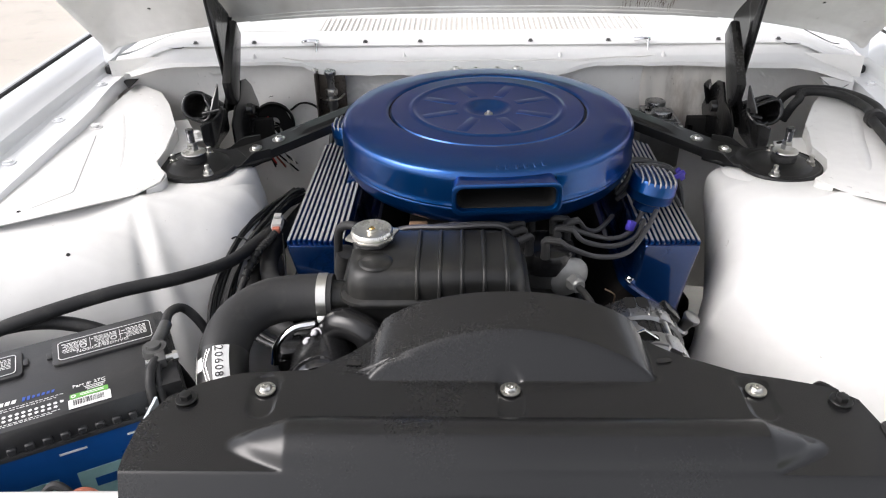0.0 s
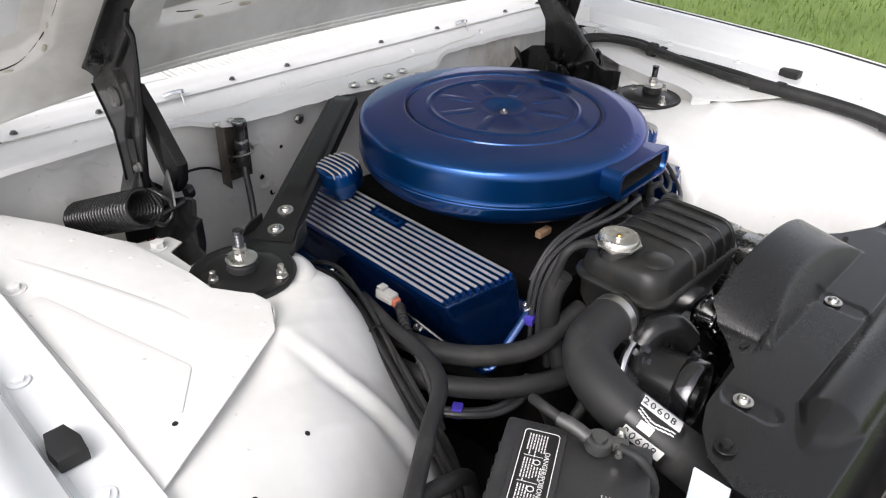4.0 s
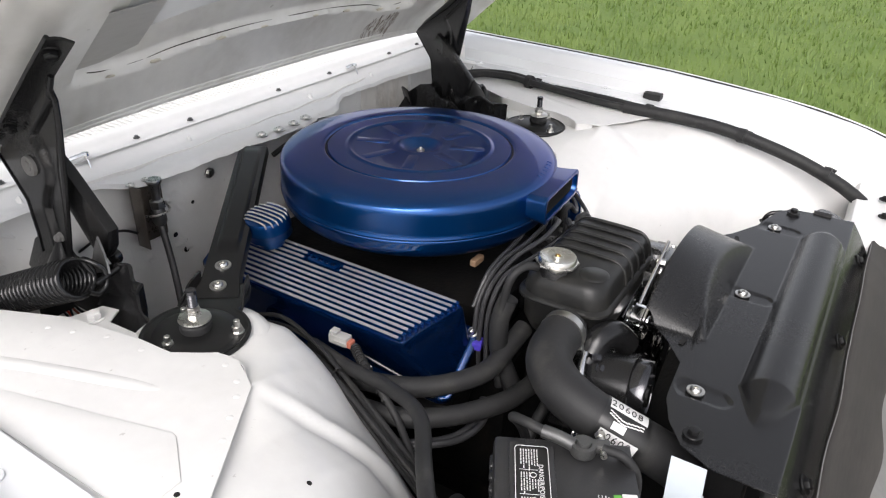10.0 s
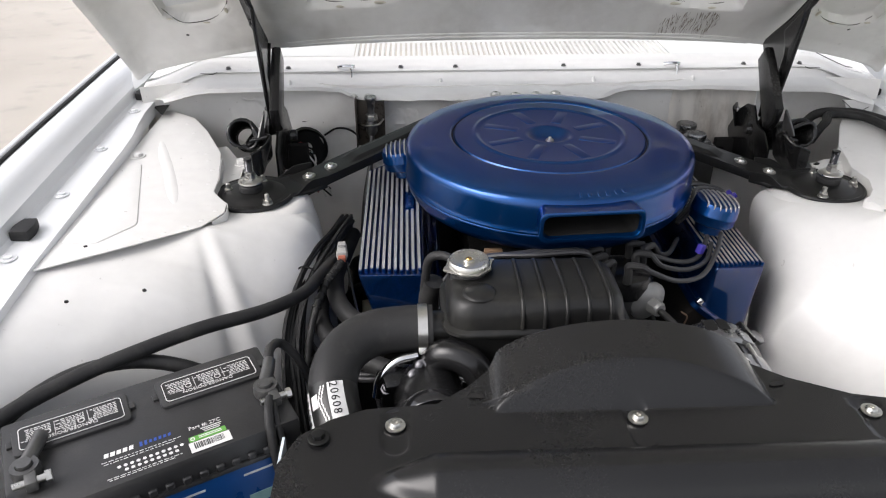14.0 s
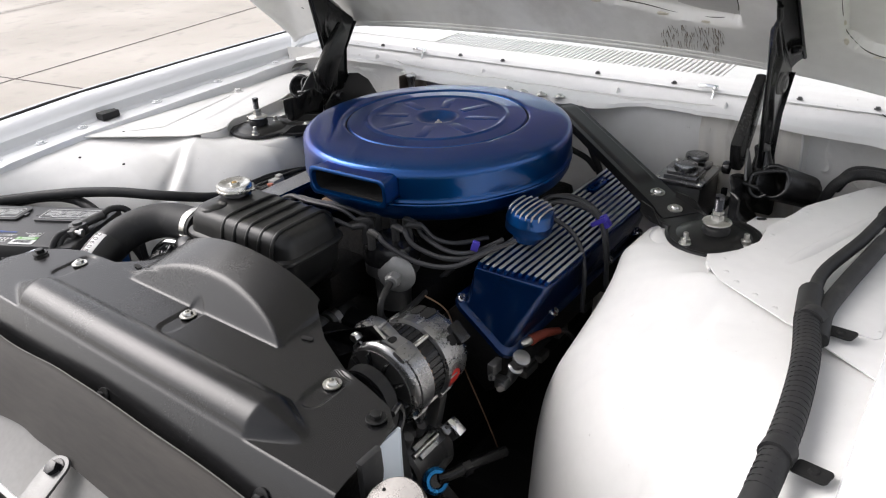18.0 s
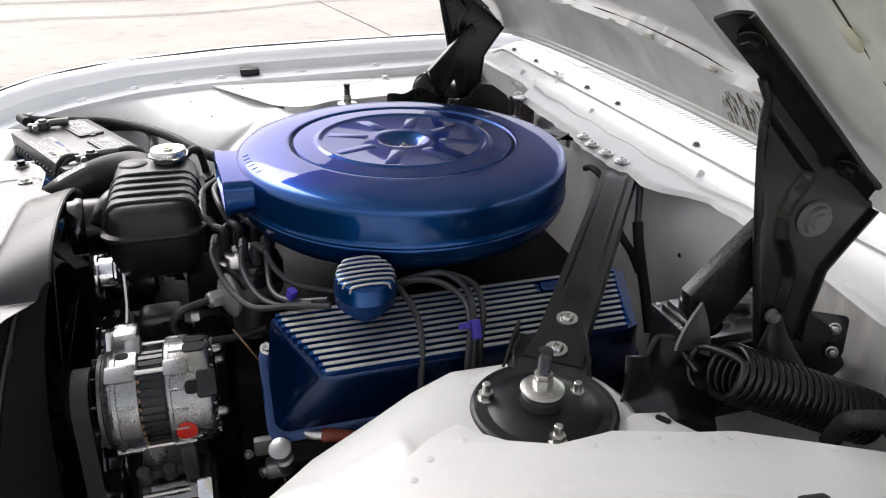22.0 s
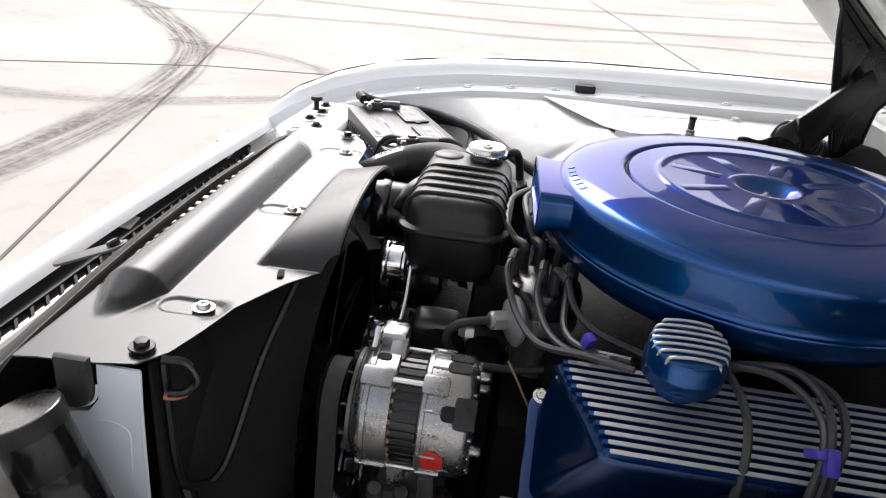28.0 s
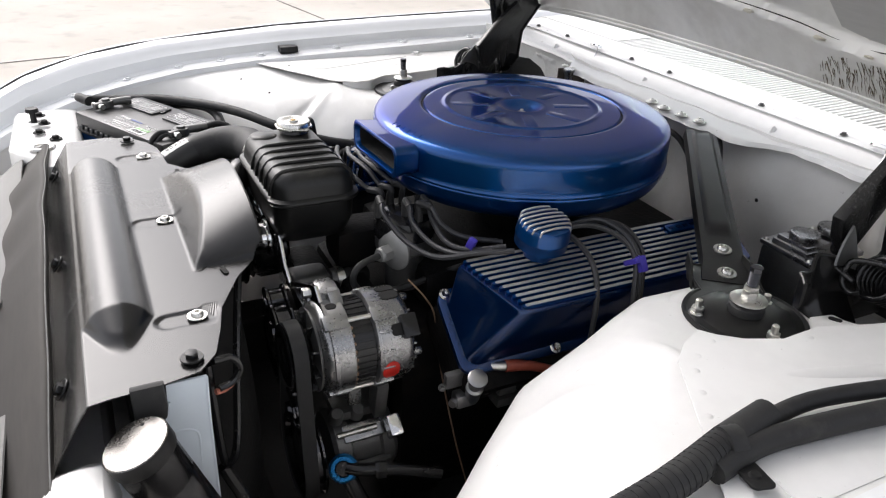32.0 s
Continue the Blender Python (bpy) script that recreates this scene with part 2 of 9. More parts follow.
PURPLE = paint("violet_plastic_clip", (0.045, 0.03, 0.30), (0.06, 0.045, 0.38), 0.4, scale=20, fine=120, bump=0.01)
GREY_PLUG = paint("grey_connector_plastic", (0.30, 0.295, 0.28), (0.38, 0.375, 0.36), 0.45, scale=20, fine=120, bump=0.01)
ORANGE = paint("orange_seal", (0.34, 0.10, 0.06), (0.44, 0.15, 0.10), 0.5, scale=20, fine=120, bump=0.01)
PALE_BLUE = paint("pale_blue_white_paint", (0.56, 0.62, 0.67), (0.62, 0.68, 0.72), 0.35, scale=5, fine=60, bump=0.006, coat=0.2)
CRACK = paint("grimy_sealer_crack", (0.025, 0.022, 0.018), (0.075, 0.066, 0.052), 0.8, scale=40, fine=200, bump=0.02)
SEALER = paint("cream_seam_sealer", (0.56, 0.52, 0.42), (0.66, 0.62, 0.53), 0.55, scale=30, fine=200, bump=0.03)
LATCH_GREY = paint("scuffed_bare_sheet", (0.44, 0.435, 0.42), (0.56, 0.55, 0.53), 0.45, 0.2, scale=12, fine=160, bump=0.02, stretch=(0.2, 1, 1), dirt=(0.16, 0.13, 0.10), dirt_amount=0.4, dirt_scale=12)
LATCH = paint("weathered_grey_sheet", (0.11, 0.108, 0.104), (0.18, 0.176, 0.17), 0.6, scale=9, fine=120, bump=0.01, dirt=(0.05, 0.046, 0.04), dirt_amount=0.5, dirt_scale=9)
COPPER = paint("copper_red_wire", (0.32, 0.10, 0.06), (0.42, 0.14, 0.08), 0.4, scale=20, fine=120, bump=0.01)
BROWN = paint("brown_cloth_lead", (0.16, 0.10, 0.06), (0.24, 0.15, 0.09), 0.6, scale=20, fine=200, bump=0.03)
BRASS = paint("brass", (0.42, 0.28, 0.10), (0.50, 0.34, 0.14), 0.35, 1.0, scale=20, fine=200, bump=0.01)
GRILLE = paint("grey_cast_grille", (0.22, 0.22, 0.215), (0.32, 0.32, 0.31), 0.4, 0.4, scale=9, fine=120, bump=0.01)
STAIN = paint("brown_rust_stain", (0.11, 0.085, 0.055), (0.19, 0.15, 0.10), 0.6, scale=40, fine=200, bump=0.02)
RADIATOR_CAP = paint("radiator_cap_zinc", (0.56, 0.55, 0.52), (0.68, 0.67, 0.64), 0.28, 1.0, scale=30, fine=300, bump=0.02, dist=0.0004, dirt=(0.34, 0.30, 0.20), dirt_amount=0.4, dirt_scale=30)

m, n, l, p = nodes_of("windscreen_glass")
GLASS = m
p.inputs["Base Color"].default_value = (0.55, 0.72, 0.66, 1)
p.inputs["Transmission Weight"].default_value, p.inputs["Roughness"].default_value, p.inputs["IOR"].default_value = 1.0, 0.02, 1.45


def concrete_material():
    """Pale broom-finished concrete with dust, grey patches and old tyre marks."""
    m, n, l, p = nodes_of("pale_concrete")
    co = n.new("ShaderNodeTexCoord")
    a, b, c = (n.new("ShaderNodeTexNoise") for _ in range(3))
    for t, s, d in ((a, 0.6, 6), (b, 5.0, 8), (c, 220.0, 2)):
        t.inputs["Scale"].default_value, t.inputs["Detail"].default_value = s, d
        l.new(co.outputs["Object"], t.inputs["Vector"])
    r1 = n.new("ShaderNodeValToRGB")
    r1.color_ramp.elements[0].position, r1.color_ramp.elements[1].position = 0.32, 0.68
    r1.color_ramp.elements[0].color, r1.color_ramp.elements[1].color = (0.48, 0.44, 0.385, 1), (0.64, 0.595, 0.535, 1)
    l.new(a.outputs["Fac"], r1.inputs["Fac"])
    mr = n.new("ShaderNodeMapRange")
    mr.inputs["From Min"].default_value, mr.inputs["From Max"].default_value = 0.55, 0.8
    mr.inputs["To Max"].default_value = 0.5
    l.new(b.outputs["Fac"], mr.inputs["Value"])
    mx = n.new("ShaderNodeMix")
    mx.data_type = "RGBA"
    l.new(mr.outputs["Result"], mx.inputs["Factor"])
    l.new(r1.outputs["Color"], mx.inputs["A"])
    mx.inputs["B"].default_value = (0.30, 0.28, 0.26, 1)
    sp = n.new("ShaderNodeMix")
    sp.data_type, sp.blend_type = "RGBA", "MULTIPLY"
    sp.inputs["Factor"].default_value = 0.35
    l.new(mx.outputs["Result"], sp.inputs["A"])
    l.new(c.outputs["Color"], sp.inputs["B"])
    l.new(sp.outputs["Result"], p.inputs["Base Color"])
    p.inputs["Roughness"].default_value = 0.85
    bp = n.new("ShaderNodeBump")
    bp.inputs["Strength"].default_value, bp.inputs["Distance"].default_value = 0.4, 0.002
    l.new(c.outputs["Fac"], bp.inputs["Height"])
    l.new(bp.outputs["Normal"], p.inputs["Normal"])
    return m


CONCRETE = concrete_material()


def tyre_material(name, strength):
    """A thin film of black rubber, thick in the middle of the band and broken into streaks along it."""
    m, n, l, p = nodes_of(name)
    uv, sep = n.new("ShaderNodeTexCoord"), n.new("ShaderNodeSeparateXYZ")
    l.new(uv.outputs["UV"], sep.inputs["Vector"])
    mp, streak, cloud = n.new("ShaderNodeMapping"), n.new("ShaderNodeTexNoise"), n.new("ShaderNodeTexNoise")
    mp.inputs["Scale"].default_value = (14, 1.2, 1)
    l.new(uv.outputs["UV"], mp.inputs["Vector"])
    l.new(mp.outputs["Vector"], streak.inputs["Vector"])
    l.new(uv.outputs["Object"], cloud.inputs["Vector"])
    streak.inputs["Scale"].default_value, streak.inputs["Detail"].default_value = 1.0, 5
    cloud.inputs["Scale"].default_value, cloud.inputs["Detail"].default_value = 24.0, 6
    edge = n.new("ShaderNodeValToRGB")
    el = edge.color_ramp.elements
    el[0].position, el[1].position = 0.0, 1.0
    el[0].color = el[1].color = (0, 0, 0, 1)
    for pos, v in ((0.14, 0.55), (0.3, 0.9), (0.5, 0.75), (0.7, 0.9), (0.86, 0.55)):
        el.new(pos).color = (v, v, v, 1)
    l.new(sep.outputs["X"], edge.inputs["Fac"])
    mr, mul, mul2 = n.new("ShaderNodeMapRange"), n.new("ShaderNodeMath"), n.new("ShaderNodeMath")
    mr.inputs["From Min"].default_value, mr.inputs["From Max"].default_value = 0.32, 0.62
    l.new(streak.outputs["Fac"], mr.inputs["Value"])
    mul.operation = mul2.operation = "MULTIPLY"
    l.new(mr.outputs["Result"], mul.inputs[0])
    l.new(edge.outputs["Color"], mul.inputs[1])
    l.new(mul.outputs[0], mul2.inputs[0])
    mr2 = n.new("ShaderNodeMapRange")
    mr2.inputs["From Min"].default_value, mr2.inputs["From Max"].default_value = 0.3, 0.6
    mr2.inputs["To Min"].default_value, mr2.inputs["To Max"].default_value = 0.35 * strength, strength
    l.new(cloud.outputs["Fac"], mr2.inputs["Value"])
    l.new(mr2.outputs["Result"], mul2.inputs[1])
    l.new(mul2.outputs[0], p.inputs["Alpha"])
    p.inputs["Base Color"].default_value = (0.12, 0.11, 0.10, 1)
    p.inputs["Roughness"].default_value = 0.85
    return m


TYRE_MARKS = [tyre_material("heavy_tyre_mark", 0.85), tyre_material("faint_tyre_mark", 0.6)]
JOINT = paint("dark_slab_joint", (0.10, 0.09, 0.08), (0.18, 0.16, 0.14), 0.9, scale=6, fine=60, bump=0.02)
GRASS = paint("lawn_grass", (0.082, 0.142, 0.024), (0.15, 0.205, 0.046), 0.6, scale=1.2, fine=30, bump=0.02, random_part=0.0)
PLATE = paint("satin_black_plate", (0.006, 0.006, 0.0062), (0.011, 0.011, 0.011), 0.36, spec=0.32, scale=9, fine=260, bump=0.015, rough_var=0.12, dist=0.0005, dirt=(0.05, 0.046, 0.04), dirt_amount=0.15, dirt_scale=12)
SOIL = paint("lawn_soil", (0.085, 0.14, 0.025), (0.14, 0.20, 0.04), 0.9, scale=1.5, fine=40, bump=0.05)


# ---------------------------------------------------------------- mesh tools
def finish(name, bm, material, parent=None, label="", angle=38, extra=()):
    bmesh.ops.recalc_face_normals(bm, faces=bm.faces)
    for f in bm.faces:
        f.smooth = True
    for e in bm.edges:
        e.smooth = not (len(e.link_faces) == 2 and e.calc_face_angle(0) > radians(angle))
    me = bpy.data.meshes.new(name)
    bm.to_mesh(me)
    bm.free()
    for m in (material, *extra):
        me.materials.append(m)
    ob = new(name, me)
    if parent:
        ob.parent = parent
    return tagged(ob, label) if label else ob


def part(name, bm, material, parent, label="", angle=38):
    return finish(name, bm, material, parent, label, angle)


def thing(name, label, category, group="", kind="", at=(0, 0, 0)):
    ob = new(name)
    ob.empty_display_size = 0.02
    ob.location = at
    return tagged(ob, label, category, group, kind)


def shared(name, ob, parent, m):
    """Another part on the mesh of ob, at the pose m."""
    o = new(name, ob.data)
    o.parent, o.matrix_basis = parent, m
    return o


def box(size, at=(0, 0, 0), bevel=0.0, m=None, segments=2):
    bm = bmesh.new()
    bmesh.ops.create_cube(bm, size=1, matrix=Matrix.Diagonal((*size, 1)))
    if bevel:
        bmesh.ops.bevel(bm, geom=bm.edges[:], offset=bevel, segments=segments, profile=0.6, affect="EDGES")
    bm.transform(Matrix.Translation(at) if m is None else m)
    return bm


def lathe(profile, segments=48, m=None, closed=False):
    """Turn a profile of (radius, height) about z."""
    bm = bmesh.new()
    rings = []
    for r, z in profile:
        if r < 1e-6:
            rings.append([bm.verts.new((0, 0, z))])
        else:
            rings.append([bm.verts.new((r * math.cos(2 * math.pi * k / segments), r * math.sin(2 * math.pi * k / segments), z)) for k in range(segments)])
    pairs = list(zip(rings, rings[1:])) + ([(rings[-1], rings[0])] if closed else [])
    for a, b in pairs:
        for k in range(segments):
            j = (k + 1) % segments
            if len(a) == 1 and len(b) == 1:
                continue
            if len(a) == 1:
                bm.faces.new((a[0], b[j], b[k]))
            elif len(b) == 1:
                bm.faces.new((a[k], a[j], b[0]))
            else:
                bm.faces.new((a[k], a[j], b[j], b[k]))
    if m is not None:
        bm.transform(m)
    return bm


def spline(points, step=6):
    """Points along a smooth curve through the given ones."""
    p = [Vector(q) for q in points]
    p = [2 * p[0] - p[1], *p, 2 * p[-1] - p[-2]]
    out = []
    for a, b, c, d in zip(p, p[1:], p[2:], p[3:]):
        for k in range(step):
            t = k / step
            out.append(0.5 * (2 * b + (c - a) * t + (2 * a - 5 * b + 4 * c - d) * t * t + (3 * b - a - 3 * c + d) * t ** 3))
    return out + [p[-2]]


def tube(points, radius, sides=10, smooth=6, taper=None, cap=True, bm=None, close=False):
    line = spline(points, smooth) if smooth else [Vector(q) for q in points]
    bm = bm or bmesh.new()
    rings, up = [], None
    for i, q in enumerate(line):
        a, b = line[max(0, i - 1)], line[min(len(line) - 1, i + 1)]
        d = (b - a).normalized()
        if up is None:
            up = d.orthogonal().normalized()
        up = (up - d * up.dot(d)).normalized()
        side = d.cross(up)
        r = radius if taper is None else taper(i / (len(line) - 1)) * radius
        rings.append([bm.verts.new(q + r * (math.cos(2 * math.pi * k / sides) * up + math.sin(2 * math.pi * k / sides) * side)) for k in range(sides)])
    for a, b in zip(rings, rings[1:]):
        for k in range(sides):
            j = (k + 1) % sides
            bm.faces.new((a[k], a[j], b[j], b[k]))
    if cap:
        bm.faces.new(rings[0][::-1])
        bm.faces.new(rings[-1])
    return bm


def prism(outline, depth, m=None, bevel=0.0, holes=()):
    """An outline in the xy plane, drawn up by depth; holes are outlines cut through."""
    bm = bmesh.new()
    edges = []
    for ring in (outline, *holes):
        vs = [bm.verts.new((x, y, 0)) for x, y in ring]
        edges += [bm.edges.new((a, b)) for a, b in zip(vs, vs[1:] + vs[:1])]
    if holes:
        bmesh.ops.triangle_fill(bm, use_beauty=True, edges=edges)
    else:
        bm.faces.new([e.verts[0] for e in edges])
    top = bmesh.ops.extrude_face_region(bm, geom=bm.faces[:])["geom"]
    bmesh.ops.translate(bm, verts=[v for v in top if isinstance(v, bmesh.types.BMVert)], vec=(0, 0, depth))
    bmesh.ops.recalc_face_normals(bm, faces=bm.faces)
    if bevel:
        sharp = [e for e in bm.edges if len(e.link_faces) == 2 and e.calc_face_angle(0) > 0.9 and abs(e.verts[0].co.z - e.verts[1].co.z) < 1e-6]
        bmesh.ops.bevel(bm, geom=sharp, offset=bevel, segments=2, profile=0.6, affect="EDGES")
    if m is not None:
        bm.transform(m)
    return bm


def sheet(place, nu, nv, thick=0.0):
    """A surface place(u, v), u and v from 0 to 1, with a thickness along its normals."""
    bm = bmesh.new()
    g = [[bm.verts.new(place(i / nu, j / nv)) for j in range(nv + 1)] for i in range(nu + 1)]
    for i in range(nu):
        for j in range(nv):
            bm.faces.new((g[i][j], g[i + 1][j], g[i + 1][j + 1], g[i][j + 1]))
    if thick:
        bm.normal_update()
        low = [[bm.verts.new(v.co - v.normal * thick) for v in row] for row in g]
        for i in range(nu):
            for j in range(nv):
                bm.faces.new((low[i][j], low[i][j + 1], low[i + 1][j + 1], low[i + 1][j]))
        rim = [(i, 0) for i in range(nu)] + [(nu, j) for j in range(nv)] + [(i, nv) for i in range(nu, 0, -1)] + [(0, j) for j in range(nv, 0, -1)]
        for (a, b), (c, d) in zip(rim, rim[1:] + rim[:1]):
            bm.faces.new((g[a][b], low[a][b], low[c][d], g[c][d]))
    return bm


def join(*parts):
    out = bmesh.new()
    for b in parts:
        me = bpy.data.meshes.new("piece")
        b.to_mesh(me)
        b.free()
        out.from_mesh(me)
        bpy.data.meshes.remove(me)
    return out


def rounded(w, h, r, n=5, cx=0.0, cy=0.0):
    """The outline of a rounded rectangle."""
    out = []
    for sx, sy, a in ((1, 1, 0), (-1, 1, 90), (-1, -1, 180), (1, -1, 270)):
        for k in range(n + 1):
            t = radians(a + 90 * k / n)
            out.append((cx + sx * (w / 2 - r) + r * math.cos(t), cy + sy * (h / 2 - r) + r * math.sin(t)))
    return out


def disc(r, n=24, cx=0.0, cy=0.0):
    return [(cx + r * math.cos(2 * math.pi * k / n), cy + r * math.sin(2 * math.pi * k / n)) for k in range(n)]


def basis(at, x, z):
    """A pose at a place, from its x and z directions."""
    z = Vector(z).normalized()
    y = z.cross(Vector(x)).normalized()
    x = y.cross(z)
    return Matrix((( x[0], y[0], z[0], at[0]), (x[1], y[1], z[1], at[1]), (x[2], y[2], z[2], at[2]), (0, 0, 0, 1)))


def hexbolt(r=0.0065, head=0.005, washer=0.0105, stud=0.0):
    """A hexagon head on a washer, standing on z = 0."""
    prof = [(0, 0), (washer, 0), (washer, 0.0012), (washer * 0.96, 0.0018), (0, 0.0018)]
    b = [lathe(prof, 20), prism(disc(r, 6), head, Matrix.Translation((0, 0, 0.0016)), 0.0007)]
    if stud:
        b.append(lathe([(0, 0), (r * 0.55, 0), (r * 0.55, stud), (r * 0.4, stud + 0.001), (0, stud + 0.001)], 12))
    return join(*b)


def buttonbolt(r=0.009, washer=0.013):
    """A round-headed screw with a socket, on a washer."""
    prof = [(0, 0.0035), (r * 0.35, 0.0035), (r * 0.38, 0.0065), (r * 0.7, 0.0062), (r * 0.98, 0.0035), (r, 0.0018), (washer, 0.0016), (washer, 0), (0, 0)]
    return lathe(prof, 24)


def writing(text, size, m, material, parent, name="lettering", label="", align="CENTER", depth=0.0002):
    """Raised letters in the plane of m, as a mesh part."""
    cu = bpy.data.curves.new(name, "FONT")
    cu.body, cu.size, cu.align_x, cu.align_y, cu.extrude, cu.resolution_u = text, size, align, "CENTER", depth, 2
    tmp = bpy.data.objects.new(name, cu)
    scene.collection.objects.link(tmp)
    me = bpy.data.meshes.new_from_object(tmp.evaluated_get(bpy.context.evaluated_depsgraph_get()))
    bpy.data.objects.remove(tmp)
    bpy.data.curves.remove(cu)
    me.materials.clear()
    me.materials.append(material)
    me.transform(m)
    ob = new(name, me)
    ob.parent = parent
    return tagged(ob, label) if label else ob


def smooth01(a, b, v):
    t = min(1.0, max(0.0, (v - a) / (b - a)))
    return t * t * (3 - 2 * t)


def interp(v, xs, ys):
    return float(np.interp(v, xs, ys))


# ---------------------------------------------------------------- ground
GZ = 0.06
XC = 0.013  # the car's middle line


def build_ground():
    bm = bmesh.new()
    bmesh.ops.create_grid(bm, x_segments=8, y_segments=8, size=400)
    g = finish("ground", bm, CONCRETE)
    g.location.z = GZ
    tagged(g, "pale concrete apron with dark slab joints", "ground", kind="structure")
    # joints run as shallow dark strips
    for a, b in (((-0.2, -1.78), (-14.5, -5.32)), ((-3.0, -5.4), (-4.29, -2.73)), ((-4.29, -2.73), (-5.1, 0.9)), ((-5.1, 0.9), (-6.3, 6.0)), ((-3.2, 1.75), (-15, 0.1)), ((-0.2, -1.78), (6.5, -0.15))):
        a, b = Vector((*a, 0)), Vector((*b, 0))
        d = (b - a).normalized()
        s = Vector((-d.y, d.x, 0)) * 0.008
        n = 24
        rng = random.Random(4)
        left, right = [], []
        for k in range(n + 1):
            q = a.lerp(b, k / n)
            w = 0.7 + 0.6 * rng.random()
            left.append((q + s * w)[:2])
            right.append((q - s * w)[:2])
        j = finish("joint", prism(left + right[::-1], 0.003), JOINT, g)
        j.location.z = 0.001
    # tyre marks: thin worn films of rubber
    level = 0.0045
    for pts, w, name in ((((-1.2, -2.63), (-2.3, -2.6), (-3.46, -2.68), (-4.5, -2.95), (-5.2, -3.3), (-6.2, -4.05), (-7.0, -4.8), (-9, -7.5)), 0.19, 0),
                         (((-10.2, -9), (-10.4, -1.7), (-12.5, 3.5), (-13.6, 5.6), (-16, 12)), 0.17, 1), (((-8.6, -7), (-8.7, -1.0), (-10.4, 4.0), (-13, 11)), 0.14, 1),
                         (((-6.6, -4.6), (-6.98, -3.29), (-7.36, -1.93), (-7.55, -0.37), (-8.3, 1.3), (-8.6, 2.97), (-9.5, 6.0)), 0.12, 1),
                         (((-2.9, -1.55), (-3.5, -1.5), (-4.4, -1.8), (-4.9, -2.4), (-5.1, -3.4)), 0.09, 1), (((-3.4, -4.9), (-3.0, -3.6), (-3.2, -2.6), (-3.6, -1.9)), 0.12, 1)):
        line = spline([(x, y, 0) for x, y in pts], 24)
        level += 0.0008
        bm = bmesh.new()
        uv = bm.loops.layers.uv.new("along")
        rows, run = [], 0.0
        for i, q in enumerate(line):
            d = (line[min(i + 1, len(line) - 1)] - line[max(i - 1, 0)]).normalized()
            s = Vector((-d.y, d.x, 0)) * w
            run += (q - line[max(i - 1, 0)]).length
            rows.append((bm.verts.new(q - s + Vector((0, 0, level))), bm.verts.new(q + s + Vector((0, 0, level))), run))
        for a, b in zip(rows, rows[1:]):
            f = bm.faces.new((a[0], a[1], b[1], b[0]))
            for lp, c in zip(f.loops, ((0, a[2]), (1, a[2]), (1, b[2]), (0, b[2]))):
                lp[uv].uv = c
        finish("tyre_mark", bm, TYRE_MARKS[name], g)
    return g


GROUND = build_ground()


def build_grass():
    """A lawn beside the apron: soil and a thick coat of blades."""
    rng = np.random.default_rng(3)
    lawn = finish("lawn", box((80, 120, 0.03), (42.1, 20, GZ + 0.012)), SOIL)
    tagged(lawn, "mown green lawn beside the concrete", "lawn", kind="structure")
    n = 62000
    # denser near the car
    d = 2.15 + 16 * rng.random(n) ** 1.6
    y = -3.5 + (d * 0.9 + 5.5) * rng.random(n)
    h = 0.035 + 0.035 * rng.random(n)
    w = 0.0035 + 0.0005 * d
    ang, lean = rng.random(n) * 6.283, 0.05 * (rng.random(n) - 0.5)
    cx, sy = np.cos(ang), np.sin(ang)
    base = np.stack([d, y, np.full(n, GZ + 0.026)], 1)
    v = np.empty((n, 3, 3))
    off = np.stack([cx * w, sy * w, np.zeros(n)], 1)
    v[:, 0], v[:, 1] = base - off, base + off
    v[:, 2] = base + np.stack([-sy * lean * 1.6, cx * lean * 1.6, h], 1)
    me = bpy.data.meshes.new("grass")
    me.from_pydata(v.reshape(-1, 3).tolist(), [], np.arange(3 * n).reshape(-1, 3).tolist())
    me.materials.append(GRASS)
    tagged(new("grass", me), "short green grass blades on the lawn", "grass", kind="stuff")


build_grass()

# ---------------------------------------------------------------- car body
car = thing("classic_car", "white classic car with its hood and one door open", "car")


def fender_height(y):
    return interp(y, [-1.06, -1.02, -0.97, -0.9, -0.8, -0.68, -0.5, -0.2, 0.1, 0.5, 1.4], [0.62, 0.70, 0.765, 0.82, 0.868, 0.905, 0.935, 0.957, 0.967, 0.975, 0.985])


FLANGE = ([-0.98, -0.9, -0.8, -0.7, -0.6, -0.45, -0.3, 0.3, 0.45, 1.4], [0.70, 0.75, 0.80, 0.835, 0.86, 0.885, 0.895, 0.903, 0.905, 0.905])


def flange(s, y):
    """Height of the bolted flange; the left one sits a little higher."""
    return interp(y, *FLANGE) + (0.016 * smooth01(-0.7, 0.3, y) if s < 0 else 0.006 * smooth01(-0.4, 0.0, y))


